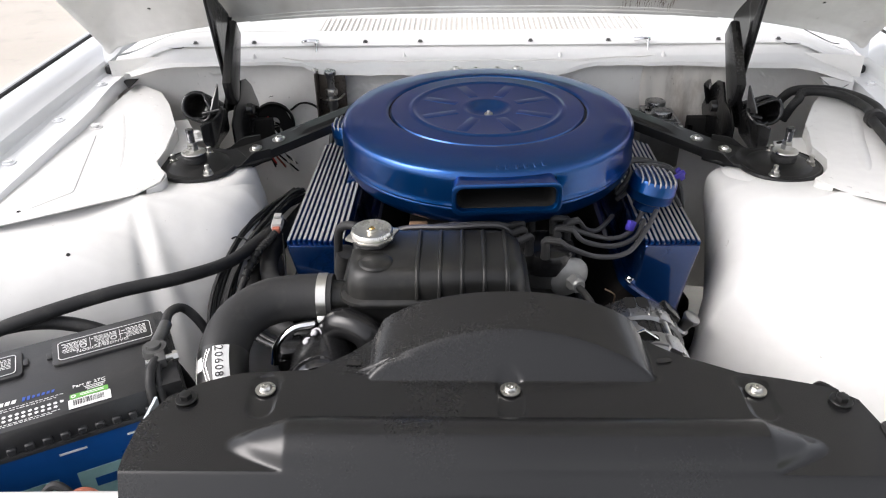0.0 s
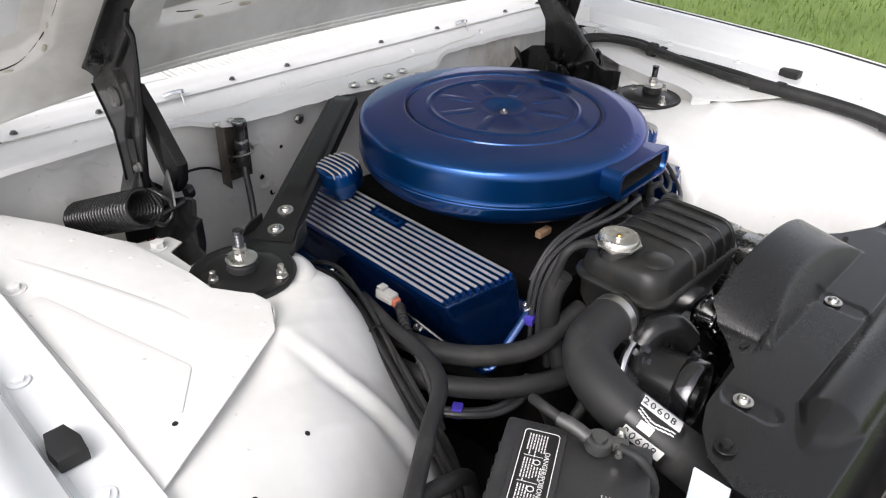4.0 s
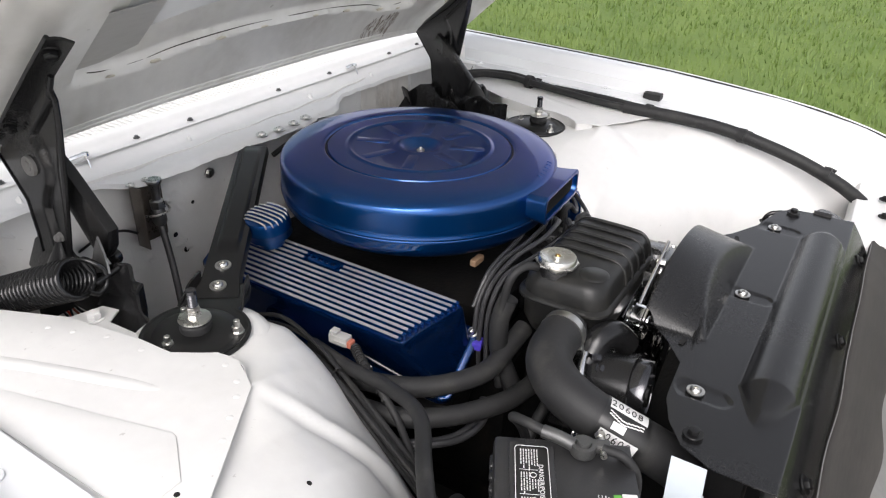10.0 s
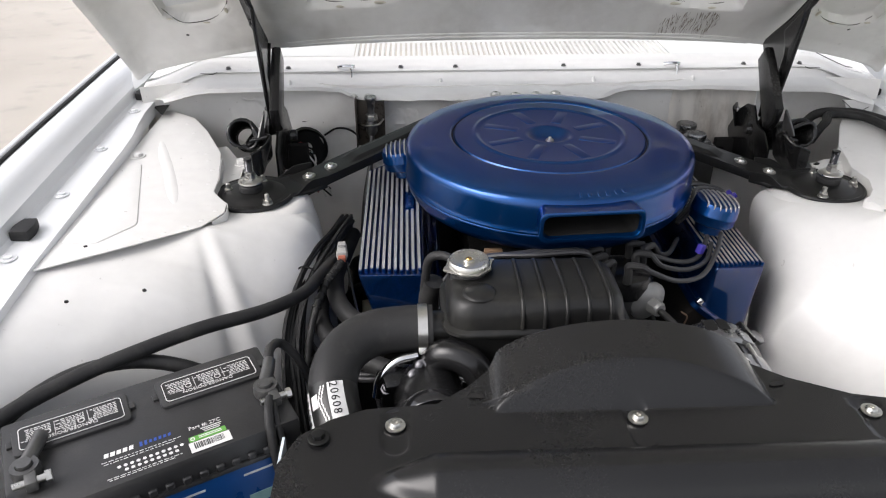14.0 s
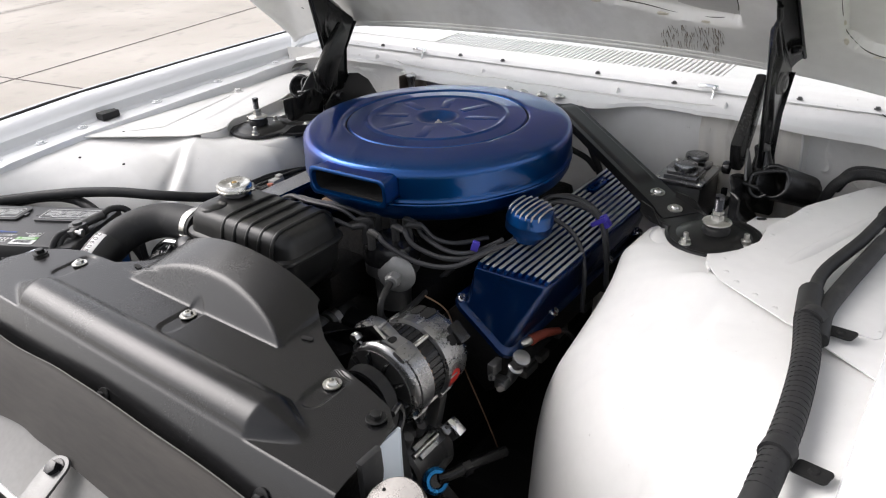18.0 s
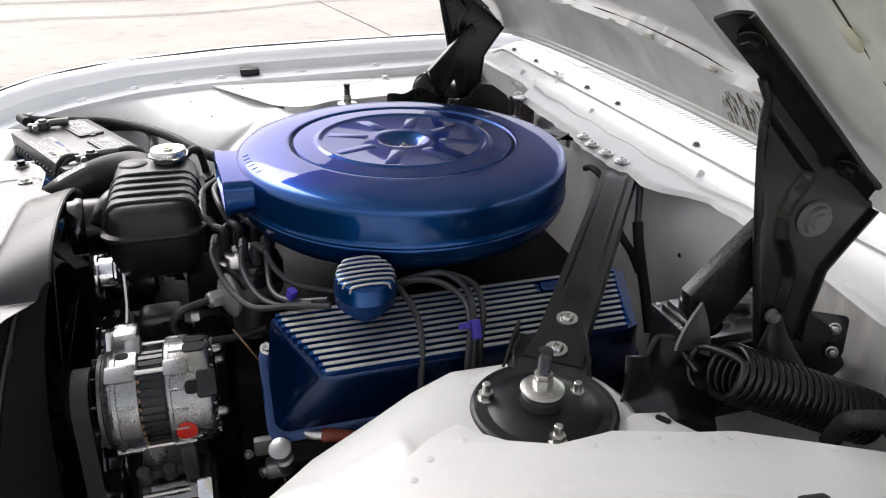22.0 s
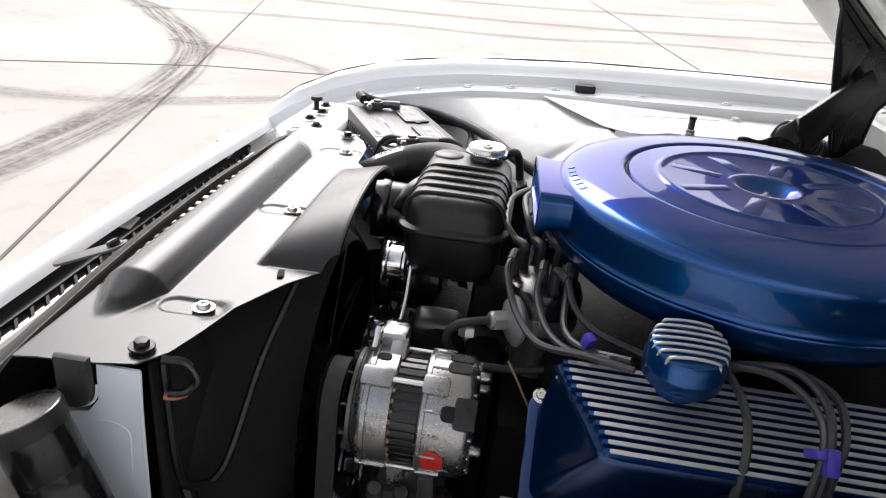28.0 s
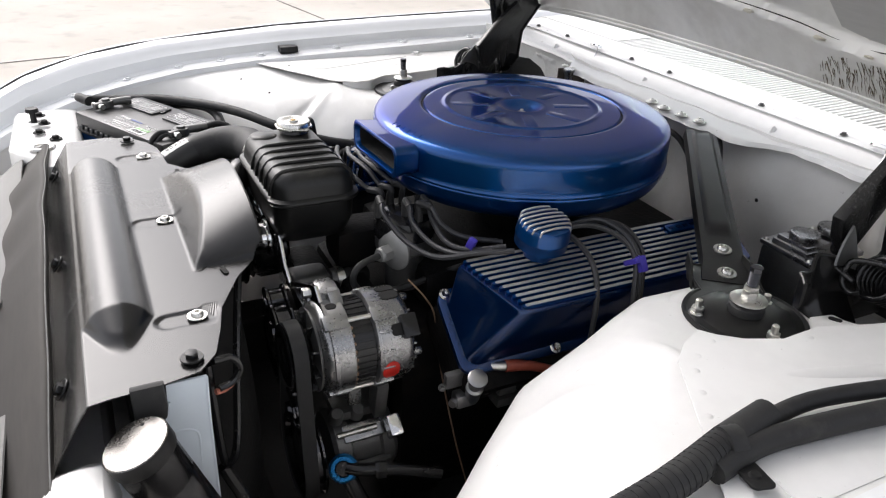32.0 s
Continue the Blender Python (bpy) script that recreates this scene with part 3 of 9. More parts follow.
def build_fender(s):
    """The wing's top and outer skin with the bolted inner flange."""
    ys = [-1.06, -1.04, -1.02, -0.99, -0.95, -0.9, -0.85, -0.8, -0.72, -0.64, -0.55, -0.4, -0.2, 0, 0.2, 0.4, 0.6, 0.9, 1.4]

    def place(u, v):
        y = interp(u, np.linspace(0, 1, len(ys)), ys)
        top = fender_height(y)
        fl = flange(s, y)
        bow = 0.035 * smooth01(-0.7, -1.06, y)
        trim_in = 0.018 * smooth01(0.15, 0.34, y)
        rim = [(0.795 + trim_in, fl - 0.026), (0.80 + trim_in, fl), (0.855, fl + 0.001), (0.862, fl + 0.006), (0.868, fl + 0.6 * (top - fl) - 0.006), (0.886, top - 0.016), (0.894, top - 0.007), (0.912, top - 0.001), (0.93, top), (0.944, top - 0.006), (0.955, top - 0.03), (0.962, top - 0.10), (0.965, top - 0.25), (0.945, max(0.3, top - 0.5))]
        k = v * (len(rim) - 1)
        i = min(int(k), len(rim) - 2)
        x = rim[i][0] + (rim[i + 1][0] - rim[i][0]) * (k - i)
        z = rim[i][1] + (rim[i + 1][1] - rim[i][1]) * (k - i)
        return (XC + s * (x - bow), y, z)

    ob = part("fender", sheet(place, 54, 13, 0.0012), FENDER_WHITE, car, "glossy white fender with a bolted inner flange", 30)
    # thin dark line along the crown that stands for the outer crease's shade
    edge = [(XC + s * (0.946 - 0.035 * smooth01(-0.7, -1.06, y)), y, fender_height(y) - 0.0030) for y in ys]
    part("crease_shade", tube(edge, 0.0038, 8, 3), RUBBER, ob, "dark strip standing for the shade in the fender crease")
    lip = [(XC + s * (0.960 - 0.035 * smooth01(-0.7, -1.06, y)), y, fender_height(y) - 0.008) for y in ys]
    part("outer_lip", tube(lip, 0.0080, 10, 3), FENDER_WHITE, ob)
    nose = [(XC + s * 0.93, -1.045, fender_height(-1.045) - 0.01), (XC + s * 0.955, -1.05, 0.62), (XC + s * 0.95, -1.06, 0.5)]
    part("headlight_rim", tube(nose, 0.008, 8), CHROME, ob, "chrome headlight rim edge")
    bolt = None
    for y in (0.335, 0.13, -0.06, -0.26, -0.36, -0.46, -0.58, -0.7, -0.8):
        at = Matrix.Translation((XC + s * 0.842, y, flange(s, y) + 0.0012))
        if bolt is None:
            bolt = part("bolt", hexbolt(0.0075, 0.0035, 0.0125), FENDER_WHITE, ob, "white-painted flange bolt")
            bolt.matrix_basis = at
        else:
            shared("bolt", bolt, ob, at)
    # rubber bump stops for the hood
    for y in (-0.190, 0.425):
        b = join(prism([(-0.014, -0.022), (0.014, -0.022), (0.016, 0.0), (0.010, 0.024), (-0.010, 0.024), (-0.016, 0.0)], 0.017, None, 0.003))
        b.transform(Matrix.Translation((XC + s * 0.845, y, flange(s, y) + 0.001)))
        part("bump_stop", b, RUBBER, ob, "black rubber bump stop")
    return ob


FENDERS = [build_fender(-1), build_fender(1)]

# Cross-sections of the inner fender ahead of the seam: y, then points from the flange inward and down.
APRON = (
    (0.02, ((0.79, 0.86), (0.70, 0.86), (0.60, 0.86), (0.54, 0.862), (0.475, 0.864), (0.432, 0.84), (0.415, 0.74), (0.408, 0.6), (0.40, 0.42))),
    (-0.06, ((0.79, 0.87), (0.70, 0.87), (0.60, 0.87), (0.54, 0.872), (0.48, 0.868), (0.432, 0.84), (0.412, 0.74), (0.405, 0.6), (0.395, 0.42))),
    (-0.11, ((0.79, 0.878), (0.70, 0.878), (0.62, 0.878), (0.555, 0.88), (0.49, 0.868), (0.436, 0.83), (0.410, 0.74), (0.402, 0.6), (0.39, 0.42))),
    (-0.15, ((0.795, 0.885), (0.71, 0.885), (0.64, 0.886), (0.578, 0.89), (0.515, 0.862), (0.452, 0.81), (0.414, 0.72), (0.40, 0.59), (0.385, 0.42))),
    (-0.22, ((0.797, 0.889), (0.73, 0.884), (0.665, 0.877), (0.60, 0.862), (0.53, 0.82), (0.468, 0.755), (0.425, 0.67), (0.40, 0.56), (0.385, 0.42))),
    (-0.29, ((0.798, 0.888), (0.745, 0.883), (0.69, 0.874), (0.63, 0.857), (0.565, 0.815), (0.505, 0.745), (0.455, 0.655), (0.415, 0.55), (0.40, 0.42))),
    (-0.38, ((0.798, 0.882), (0.76, 0.874), (0.715, 0.856), (0.665, 0.826), (0.615, 0.775), (0.565, 0.70), (0.52, 0.62), (0.48, 0.53), (0.45, 0.42))),
    (-0.48, ((0.798, 0.872), (0.775, 0.855), (0.745, 0.825), (0.715, 0.78), (0.685, 0.72), (0.65, 0.65), (0.615, 0.58), (0.58, 0.5), (0.55, 0.42))),
    (-0.60, ((0.798, 0.85), (0.785, 0.825), (0.77, 0.785), (0.755, 0.73), (0.74, 0.67), (0.72, 0.61), (0.70, 0.55), (0.68, 0.49), (0.66, 0.42))),
    (-0.80, ((0.797, 0.79), (0.79, 0.76), (0.78, 0.71), (0.77, 0.66), (0.76, 0.61), (0.75, 0.56), (0.74, 0.51), (0.73, 0.46), (0.72, 0.42))),
    (-0.97, ((0.79, 0.70), (0.785, 0.67), (0.78, 0.63), (0.775, 0.59), (0.77, 0.55), (0.765, 0.51), (0.76, 0.48), (0.755, 0.45), (0.75, 0.42))),
)
# How far each side's panel bulges inward of those sections, along y: the wall, then its foot.
BULGE_Y = [-0.48, -0.38, -0.29, -0.22, -0.15, -0.11, -0.06, 0.02]
BULGE = {1: ([0.034, 0.036, 0.039, 0.056, 0.026, 0.014, 0.022, 0.018], [-0.005, -0.006, -0.010, -0.007, -0.008, -0.029, -0.057, -0.097]),
         -1: ([0.016, 0.017, 0.019, 0.022, 0.016, 0.008, 0.014, 0.004], [0.002, 0.003, 0.004, 0.007, 0.009, 0.007, 0.002, 0.002])}
WALL_SHARE, FOOT_SHARE = (0, 0, 0, 0.25, 0.7, 1, 1, 1, 1), (0, 0, 0, 0, 0, 0, 0.3, 0.7, 1)


def build_apron(s):
    ys = [a for a, _ in APRON]

    def place(u, v):
        y = ys[0] + (ys[-1] - ys[0]) * u
        k = v * 8
        # a smooth run across the nine section points
        i = min(int(k), 7)
        f = k - i
        pts = []
        for j in (i - 1, i, i + 1, i + 2):
            j = min(8, max(0, j))
            inward = WALL_SHARE[j] * interp(y, BULGE_Y, BULGE[s][0]) + FOOT_SHARE[j] * interp(y, BULGE_Y, BULGE[s][1])
            pts.append((interp(-y, [-q for q in ys], [c[j][0] for _, c in APRON]) - inward, interp(-y, [-q for q in ys], [c[j][1] for _, c in APRON])))
        a, b, c, d = (Vector((*q, 0)) for q in pts)
        q = 0.5 * (2 * b + (c - a) * f + (2 * a - 5 * b + 4 * c - d) * f * f + (3 * b - a - 3 * c + d) * f ** 3)
        # the pressed crease that runs forward and down from the tower's corner
        ahead = (-0.16 - 1.75 * (0.578 - q.x)) - y
        if s > 0:
            ahead = interp(q.y, [0.60, 0.722, 0.802, 0.85, 0.888], [-0.42, -0.36, -0.316, -0.234, -0.162]) - y
            k = ahead / (0.016 + 0.16 * max(0.0, 0.888 - q.y))
            fold = 0.008 * smooth01(0.610, 0.590, q.x) * smooth01(0.60, 0.68, q.y)
        else:
            k = ahead / (0.022 + 0.20 * max(0.0, 0.578 - q.x))
            fold = 0.0065 * smooth01(0.598, 0.54, q.x) * smooth01(0.40, 0.50, q.x)
        fold *= math.exp(-k * k) - 1.3 * math.exp(-(k - 1.1) ** 2)
        bulge = 0.010 * math.exp(-((y + 0.40) / 0.05) ** 2) * math.exp(-((q.x - 0.66) / 0.05) ** 2) if s > 0 else 0.0
        return (XC + s * (q.x - 0.75 * fold), y, q.y + 0.66 * fold + bulge)

    label = "white inner fender panel curving down ahead of the shock tower" if s < 0 else "cream-white inner fender panel curving down ahead of the shock tower"
    ob = part("inner_fender", sheet(place, 230, 90, 0.0015), WHITE, car, label, 50)
    # drilled holes and small plugs
    for x, y, z in ((0.642, -0.291, 0.8635), (0.735, -0.335, 0.8815), (0.60, -0.45, 0.77)):
        e = 0.004
        u = (y - ys[0]) / (ys[-1] - ys[0])
        best = min((abs(abs(place(u, v / 200)[0] - XC) - x), v / 200) for v in range(200))[1]
        q = Vector(place(u, best))
        nrm = (Vector(place(u + e, best)) - q).cross(Vector(place(u, best + e)) - q).normalized()
        if nrm.z < 0:
            nrm = -nrm
        h = lathe([(0, 0.0006), (0.0022, 0.0005), (0.0028, 0.0008), (0.0032, 0)], 14)
        h.transform(basis(q, (1, 0, 0), nrm))
        part("drilled_hole", h, SHADOW, ob)
    # the flat panel behind the seam, folded down along its inner edge
    if s < 0:
        edge = [(0.799, -0.284), (0.70, -0.225), (0.587, -0.156), (0.574, -0.134), (0.559, -0.106), (0.562, -0.073), (0.573, -0.058), (0.595, -0.024), (0.598, 0.034), (0.602, 0.052), (0.612, 0.111), (0.621, 0.155), (0.676, 0.278), (0.720, 0.355), (0.799, 0.42)]
    else:
        edge = [(0.799, -0.284), (0.70, -0.225), (0.588, -0.160), (0.566, -0.132), (0.551, -0.098), (0.566, -0.086), (0.585, -0.062), (0.602, -0.020), (0.600, 0.022), (0.599, 0.036), (0.620, 0.103), (0.630, 0.145), (0.688, 0.252), (0.716, 0.294), (0.799, 0.42)]
    pts = [(s * x, y) for x, y in edge]
    pan = prism(pts, 0.0022, Matrix.Translation((XC, 0, 0.8935)), 0.0008)
    top = part("fender_top_panel", pan, WHITE, ob, "flat white fender-top panel with spot-weld dimples")
    web = prism([(s * x, y) for x, y in ((0.764, 0.105), (0.758, 0.098), (0.692, -0.142), (0.694, -0.150), (0.735, -0.205), (0.784, -0.204), (0.790, -0.198), (0.792, 0.10))], 0.0021, Matrix.Translation((XC, 0, 0.8950)), 0.0015)
    part("pressed_triangle", web, WHITE, top)
    bead = [(XC + s * 0.636, -0.115, 0.8860), (XC + s * 0.665, -0.03, 0.8882), (XC + s * 0.700, 0.07, 0.8890), (XC + s * 0.735, 0.16, 0.8888), (XC + s * 0.782, 0.30, 0.8868)]
    part("pressed_bead", tube([Vector((q[0], q[1], 0.8675 - 0.004 * (k / 2 - 1) ** 4)) for k, q in enumerate(bead)], 0.0300, 64, 8), WHITE, top)
    fold = [(XC + s * x, y, 0.886) for x, y in edge[3:14]]
    wall = sheet(lambda u, v: Vector(spline(fold, 4)[min(int(u * 32 + 0.5), len(spline(fold, 4)) - 1)]) - Vector((0, 0, 0.0 + v * 0.06 - 0.0075)), 32, 2, 0.0015)
    part("folded_edge", wall, WHITE, top)
    dot = None
    for x, y in ((0.612, 0.01), (0.618, 0.07), (0.628, 0.115), (0.640, 0.15), (0.668, 0.215), (0.692, 0.265), (0.72, 0.32), (0.575, -0.10), (0.590, -0.135), (0.61, -0.155), (0.64, -0.175), (0.67, -0.195)):
        at = Matrix.Translation((XC + s * (x + (0.008 if y > 0.1 else 0)), y, 0.8955))
        if dot is None:
            dot = part("weld_dimple", lathe([(0, 0.0009), (0.003, 0.0007), (0.0048, 0)], 12), WHITE, top)
            dot.matrix_basis = at
        else:
            shared("weld_dimple", dot, top, at)
    for x, y in ((0.758, 0.012), (0.7485, -0.214)):
        part("drilled_hole", lathe([(0, 0.0004), (0.0024, 0.0003), (0.0030, 0.0008), (0.0034, 0)], 14, Matrix.Translation((XC + s * x, y, 0.8956))), SHADOW, top)
    b = part("bolt", hexbolt(0.009, 0.006, 0.015), WHITE, top, "white-painted bolt")
    b.matrix_basis = Matrix.Translation((XC + s * 0.779, 0.142, 0.8956))
    # splash shield and dark well behind the tower
    return ob


APRONS = [build_apron(-1), build_apron(1)]


def build_tower_back(s):
    """The tower's rear wall, its braces and the hinge shelf behind it."""
    def place(u, v):
        a = radians(-100 + 215 * u)
        r = 0.094
        x, y = 0.53 - r * math.cos(a), 0.004 + r * math.sin(a)
        return (XC + s * (x + (0.06 if s > 0 else -0.01) * v), y, 0.846 - 0.40 * v)

    ob = part("shock_tower", sheet(place, 36, 6, 0.002), WHITE, car, "white-painted shock tower")
    part("tower_cap", lathe([(0, 0.870), (0.078, 0.870), (0.088, 0.8685), (0.097, 0.862), (0.104, 0.848), (0.110, 0.80)], 48, Matrix.Translation((XC + s * 0.53, 0, 0))), WHITE, ob)
    # flat brace with a painted bolt, reaching back from the tower
    br = prism([(0.572, 0.075), (0.60, 0.04), (0.63, 0.13), (0.66, 0.24), (0.632, 0.25), (0.598, 0.185), (0.555, 0.172), (0.548, 0.145), (0.575, 0.13)], 0.003, None, 0.001)
    if s > 0:
        br = prism([(0.570, 0.060), (0.600, 0.040), (0.630, 0.090), (0.628, 0.135), (0.600, 0.134), (0.578, 0.120), (0.563, 0.118), (0.556, 0.086)], 0.003, None, 0.001)
    br.transform(Matrix.Diagonal((s, 1, 1, 1)))
    br.transform(Matrix.Translation((XC, 0, 0.868)))
    plate = part("brace", br, WHITE, ob, "white tower brace plate")
    if s < 0:
        b = part("bolt", hexbolt(0.010, 0.009, 0.014), WHITE, plate, "white-painted hexagon bolt")
        b.matrix_basis = Matrix.Translation((XC + s * 0.582, 0.153, 0.8712))
    else:
        part("slot", prism(rounded(0.016, 0.008, 0.0038, 4), 0.001, pose(0.586, 0.110, 0.8712, 0, 0, 35)), SHADOW, plate)
    return ob


TOWERS = [build_tower_back(-1), build_tower_back(1)]


# ---------------------------------------------------------------- cowl, firewall and windscreen
def ledge_edge(x):
    """How far forward the cowl's lower ledge reaches at x."""
    a = abs(x - XC)
    if x > XC:
        y = interp(a, [0, 0.16, 0.18, 0.212, 0.25, 0.37, 0.47, 0.57, 0.68, 0.72, 0.76, 0.80], [0.318, 0.326, 0.331, 0.350, 0.373, 0.370, 0.368, 0.354, 0.350, 0.340, 0.322, 0.314])
    else:
        y = interp(a, [0, 0.126, 0.328, 0.36, 0.40, 0.451, 0.582, 0.72, 0.76, 0.80], [0.318, 0.328, 0.331, 0.340, 0.374, 0.386, 0.382, 0.376, 0.368, 0.363])
    return y + (0.0018 * math.sin(x * 61) + 0.0011 * math.sin(x * 143)) * smooth01(0.52, 0.40, a)


def droop(a):
    """How far the cowl falls away towards its outer ends."""
    return 0.050 * smooth01(0.68, 0.86, a)


def build_cowl():
    def ledge(u, v):
        x = -0.772 - 0.060 * v + (1.578 + 0.095 * v) * u
        front = ledge_edge(x)
        y = front + (0.436 - front) * v
        z = interp(y, [0.310, 0.405, 0.422, 0.436], [0.945, 0.956, 0.965, 0.974]) - 0.008 * smooth01(0.09, 0.0, v)
        z -= droop(abs(x - XC)) * (0.5 + 0.5 * v)
        z += 0.0025 * math.sin(9 * x + 2) * math.sin(3 * v)
        return (x, y, z)

    ob = part("cowl_ledge", sheet(ledge, 150, 14, 0.0018), WHITE, car, "white cowl ledge with a wavy cut front edge")
    # stiffening dimples pressed into the ledge
    for x in (-0.50, -0.16, 0.19, 0.42):
        y = 0.414
        d = join(lathe([(0.0105, -0.004), (0.008, 0.001), (0.0045, 0.006), (0.0022, 0.010), (0, 0.011)], 14, Matrix.Diagonal((0.6, 1.25, 1, 1))))
        d.transform(Matrix.Translation((x, y - 0.005, 0.955)) @ Matrix.Rotation(radians(14), 4, "X"))
        part("gusset", d, WHITE, ob)

    def top(u, v):
        x = XC - 0.85 + 1.70 * u
        y = 0.43 + 0.052 * v
        z = interp(v, [0, 0.12, 0.42, 0.55, 0.68, 1], [0.976, 0.979, 0.980, 0.984, 0.992, 0.9955])
        sag = droop(abs(x - XC))
        return (x, y - 0.02 * smooth01(0.7, 0.86, abs(x - XC)), z - sag)

    pan = part("cowl_top", sheet(top, 70, 12, 0.0015), WHITE, car, "bright white cowl top panel", 60)
    # slotted air grille: strips in front, behind and between the slots
    rear = lambda u, v: (XC - 0.85 + 1.70 * u, 0.588 + 0.14 * v, 0.9985 + 0.004 * math.sin(v * 3) - 1.1 * droop(abs(1.7 * u - 0.85)))
    part("cowl_rear", sheet(rear, 60, 6, 0.0015), WHITE, pan)
    for s in (-1, 1):
        side = lambda u, v, s=s: (XC + s * (0.372 + 0.478 * u), 0.4815 + 0.107 * v, 0.9956 + 0.003 * v - (1 + 0.1 * v) * droop(0.372 + 0.478 * u))
        part("cowl_side", sheet(side, 24, 4, 0.0015), WHITE, pan)
    n = 61
    bar = None
    for k in range(n):
        x = XC - 0.366 + 0.732 * k / (n - 1)
        if bar is None:
            bar = part("grille_bar", box((0.0070, 0.110, 0.008), (0, 0, -0.0025), 0.0008, segments=1), WHITE, pan)
            bar.matrix_basis = pose(x, 0.535, 0.9957, 1.6)
        else:
            shared("grille_bar", bar, pan, pose(x, 0.535, 0.9957, 1.6))
    # a thin black sheet below the slots stands for the shade inside
    part("plenum_shade", box((0.78, 0.13, 0.006), (XC, 0.535, 0.955)), SHADOW, pan)
    # screws, clips and the seam at each corner
    b0 = None
    for x in (-0.64, -0.505, -0.25, -0.125, 0.125, 0.30, 0.547, 0.68):
        at = Matrix.Translation((x, 0.441, 0.9805 - droop(abs(x - XC))))
        if b0 is None:
            b0 = part("screw", hexbolt(0.0040, 0.0035, 0.0060), CAST_DULL, pan, "small hexagon screw")
            b0.matrix_basis = at
        else:
            shared("screw", b0, pan, at)
    for x in (-0.374, 0.374):
        clip = join(tube([(x - 0.018, 0.434, 0.984), (x - 0.004, 0.43, 0.987), (x + 0.012, 0.432, 0.986)], 0.0042, 8), tube([(x + 0.008, 0.432, 0.986), (x + 0.013, 0.428, 0.975), (x + 0.012, 0.421, 0.958)], 0.0016, 6), lathe([(0, 0.006), (0.006, 0.005), (0.007, 0)], 12, Matrix.Translation((x + 0.014, 0.434, 0.983))))
        part("hose_clip", clip, CHROME, pan, "small bright wire clip")
    for s in (-1, 1):
        gap = [(XC + s * x, y, z) for x, y, z in ((0.60, 0.437, 0.9782), (0.66, 0.436, 0.9768), (0.678, 0.430, 0.9755), (0.684, 0.424, 0.9740), (0.70, 0.428, 0.9735), (0.715, 0.434, 0.9725))]
        part("seam_gap", tube(gap, 0.0008, 6), SHADOW, pan)
        # a dark sheet laid in the corner in place of the gap's shade
        quad = [(0.786, 0.342, 0.908), (0.848, 0.434, 0.912), (0.860, 0.52, 0.915), (0.790, 0.50, 0.912)]
        bm = bmesh.new()
        bm.faces.new([bm.verts.new((XC + s * x, y, z)) for x, y, z in quad])
        part("corner_gap_shade", bm, SHADOW, ob, "dark sheet standing for the shade between ledge and fender")
        curl = [(XC + s * x, y, 0.9972 - 1.04 * droop(x)) for x, y in ((0.845, 0.520), (0.824, 0.512), (0.812, 0.525), (0.796, 0.550), (0.77, 0.570), (0.735, 0.582), (0.70, 0.584))]
        part("seam_gap", tube(curl, 0.0016, 6), SHADOW, pan)
        if s > 0:
            side = prism([(0.738 - XC, 0.930), (0.815 - XC, 0.924), (0.815 - XC, 0.86), (0.795 - XC, 0.86), (0.766 - XC, 0.893)], 0.003, Matrix(((1, 0, 0, XC), (0, 0, -1, 0.331), (0, 1, 0, 0), (0, 0, 0, 1))), 0.001)
            part("corner_panel", side, WHITE, ob, "white closing panel beside the fender")
            part("seam_gap", tube([(0.738, 0.3265, 0.9290), (0.767, 0.3265, 0.908), (0.782, 0.3265, 0.902), (0.803, 0.3265, 0.913)], 0.0007, 6), SHADOW, ob)
            part("bolt_ear", prism(rounded(0.026, 0.016, 0.0075, 4), 0.0015, pose(0.688, 0.361, 0.9442, 14, 0, -18), 0.0006), CAST_DULL, ob, "dull metal ear with a bolt hole")
            part("ear_hole", lathe([(0, 0.0022), (0.0042, 0.0020), (0.0048, 0.0014)], 14, pose(0.688, 0.361, 0.9446, 14)), SHADOW, ob)
    # strap bolts at the middle of the ledge
    b1 = None
    for x, y in ((-0.043, 0.333), (0.0, 0.326), (0.046, 0.328), (0.089, 0.333)):
        at = pose(x, y, 0.9495, 3)
        if b1 is None:
            b1 = part("strap_bolt", buttonbolt(0.0085, 0.0125), ZINC, ob, "round-headed zinc bolt with washer")
            b1.matrix_basis = at
        else:
            shared("strap_bolt", b1, ob, at)
    for x in (-0.352, -0.322):
        shared("strap_bolt", b1, ob, pose(x, 0.335, 0.9495, 3) @ Matrix.Scale(0.62, 4))

    # firewall: a middle wall with deeper bays at both sides
    def wall(u, v):
        x = XC - 0.84 + 1.68 * u
        a = abs(x - XC)
        y = interp(a, [0, 0.2, 0.40, 0.455, 0.60, 0.74, 0.84], [0.380, 0.380, 0.386, 0.418, 0.428, 0.422, 0.39] if x < XC else [0.380, 0.384, 0.412, 0.420, 0.424, 0.415, 0.385])
        y += 0.004 * math.sin(21 * x) * math.sin(11 * v) + 0.003 * math.sin(47 * x + 7 * v)
        return (x, y - 0.05 * smooth01(0.35, 1.0, v), 0.957 - 0.60 * v)

    fw = part("firewall", sheet(wall, 110, 30, 0.002), FIREWALL, car, "grimy off-white firewall with dents and brown stains", 60)
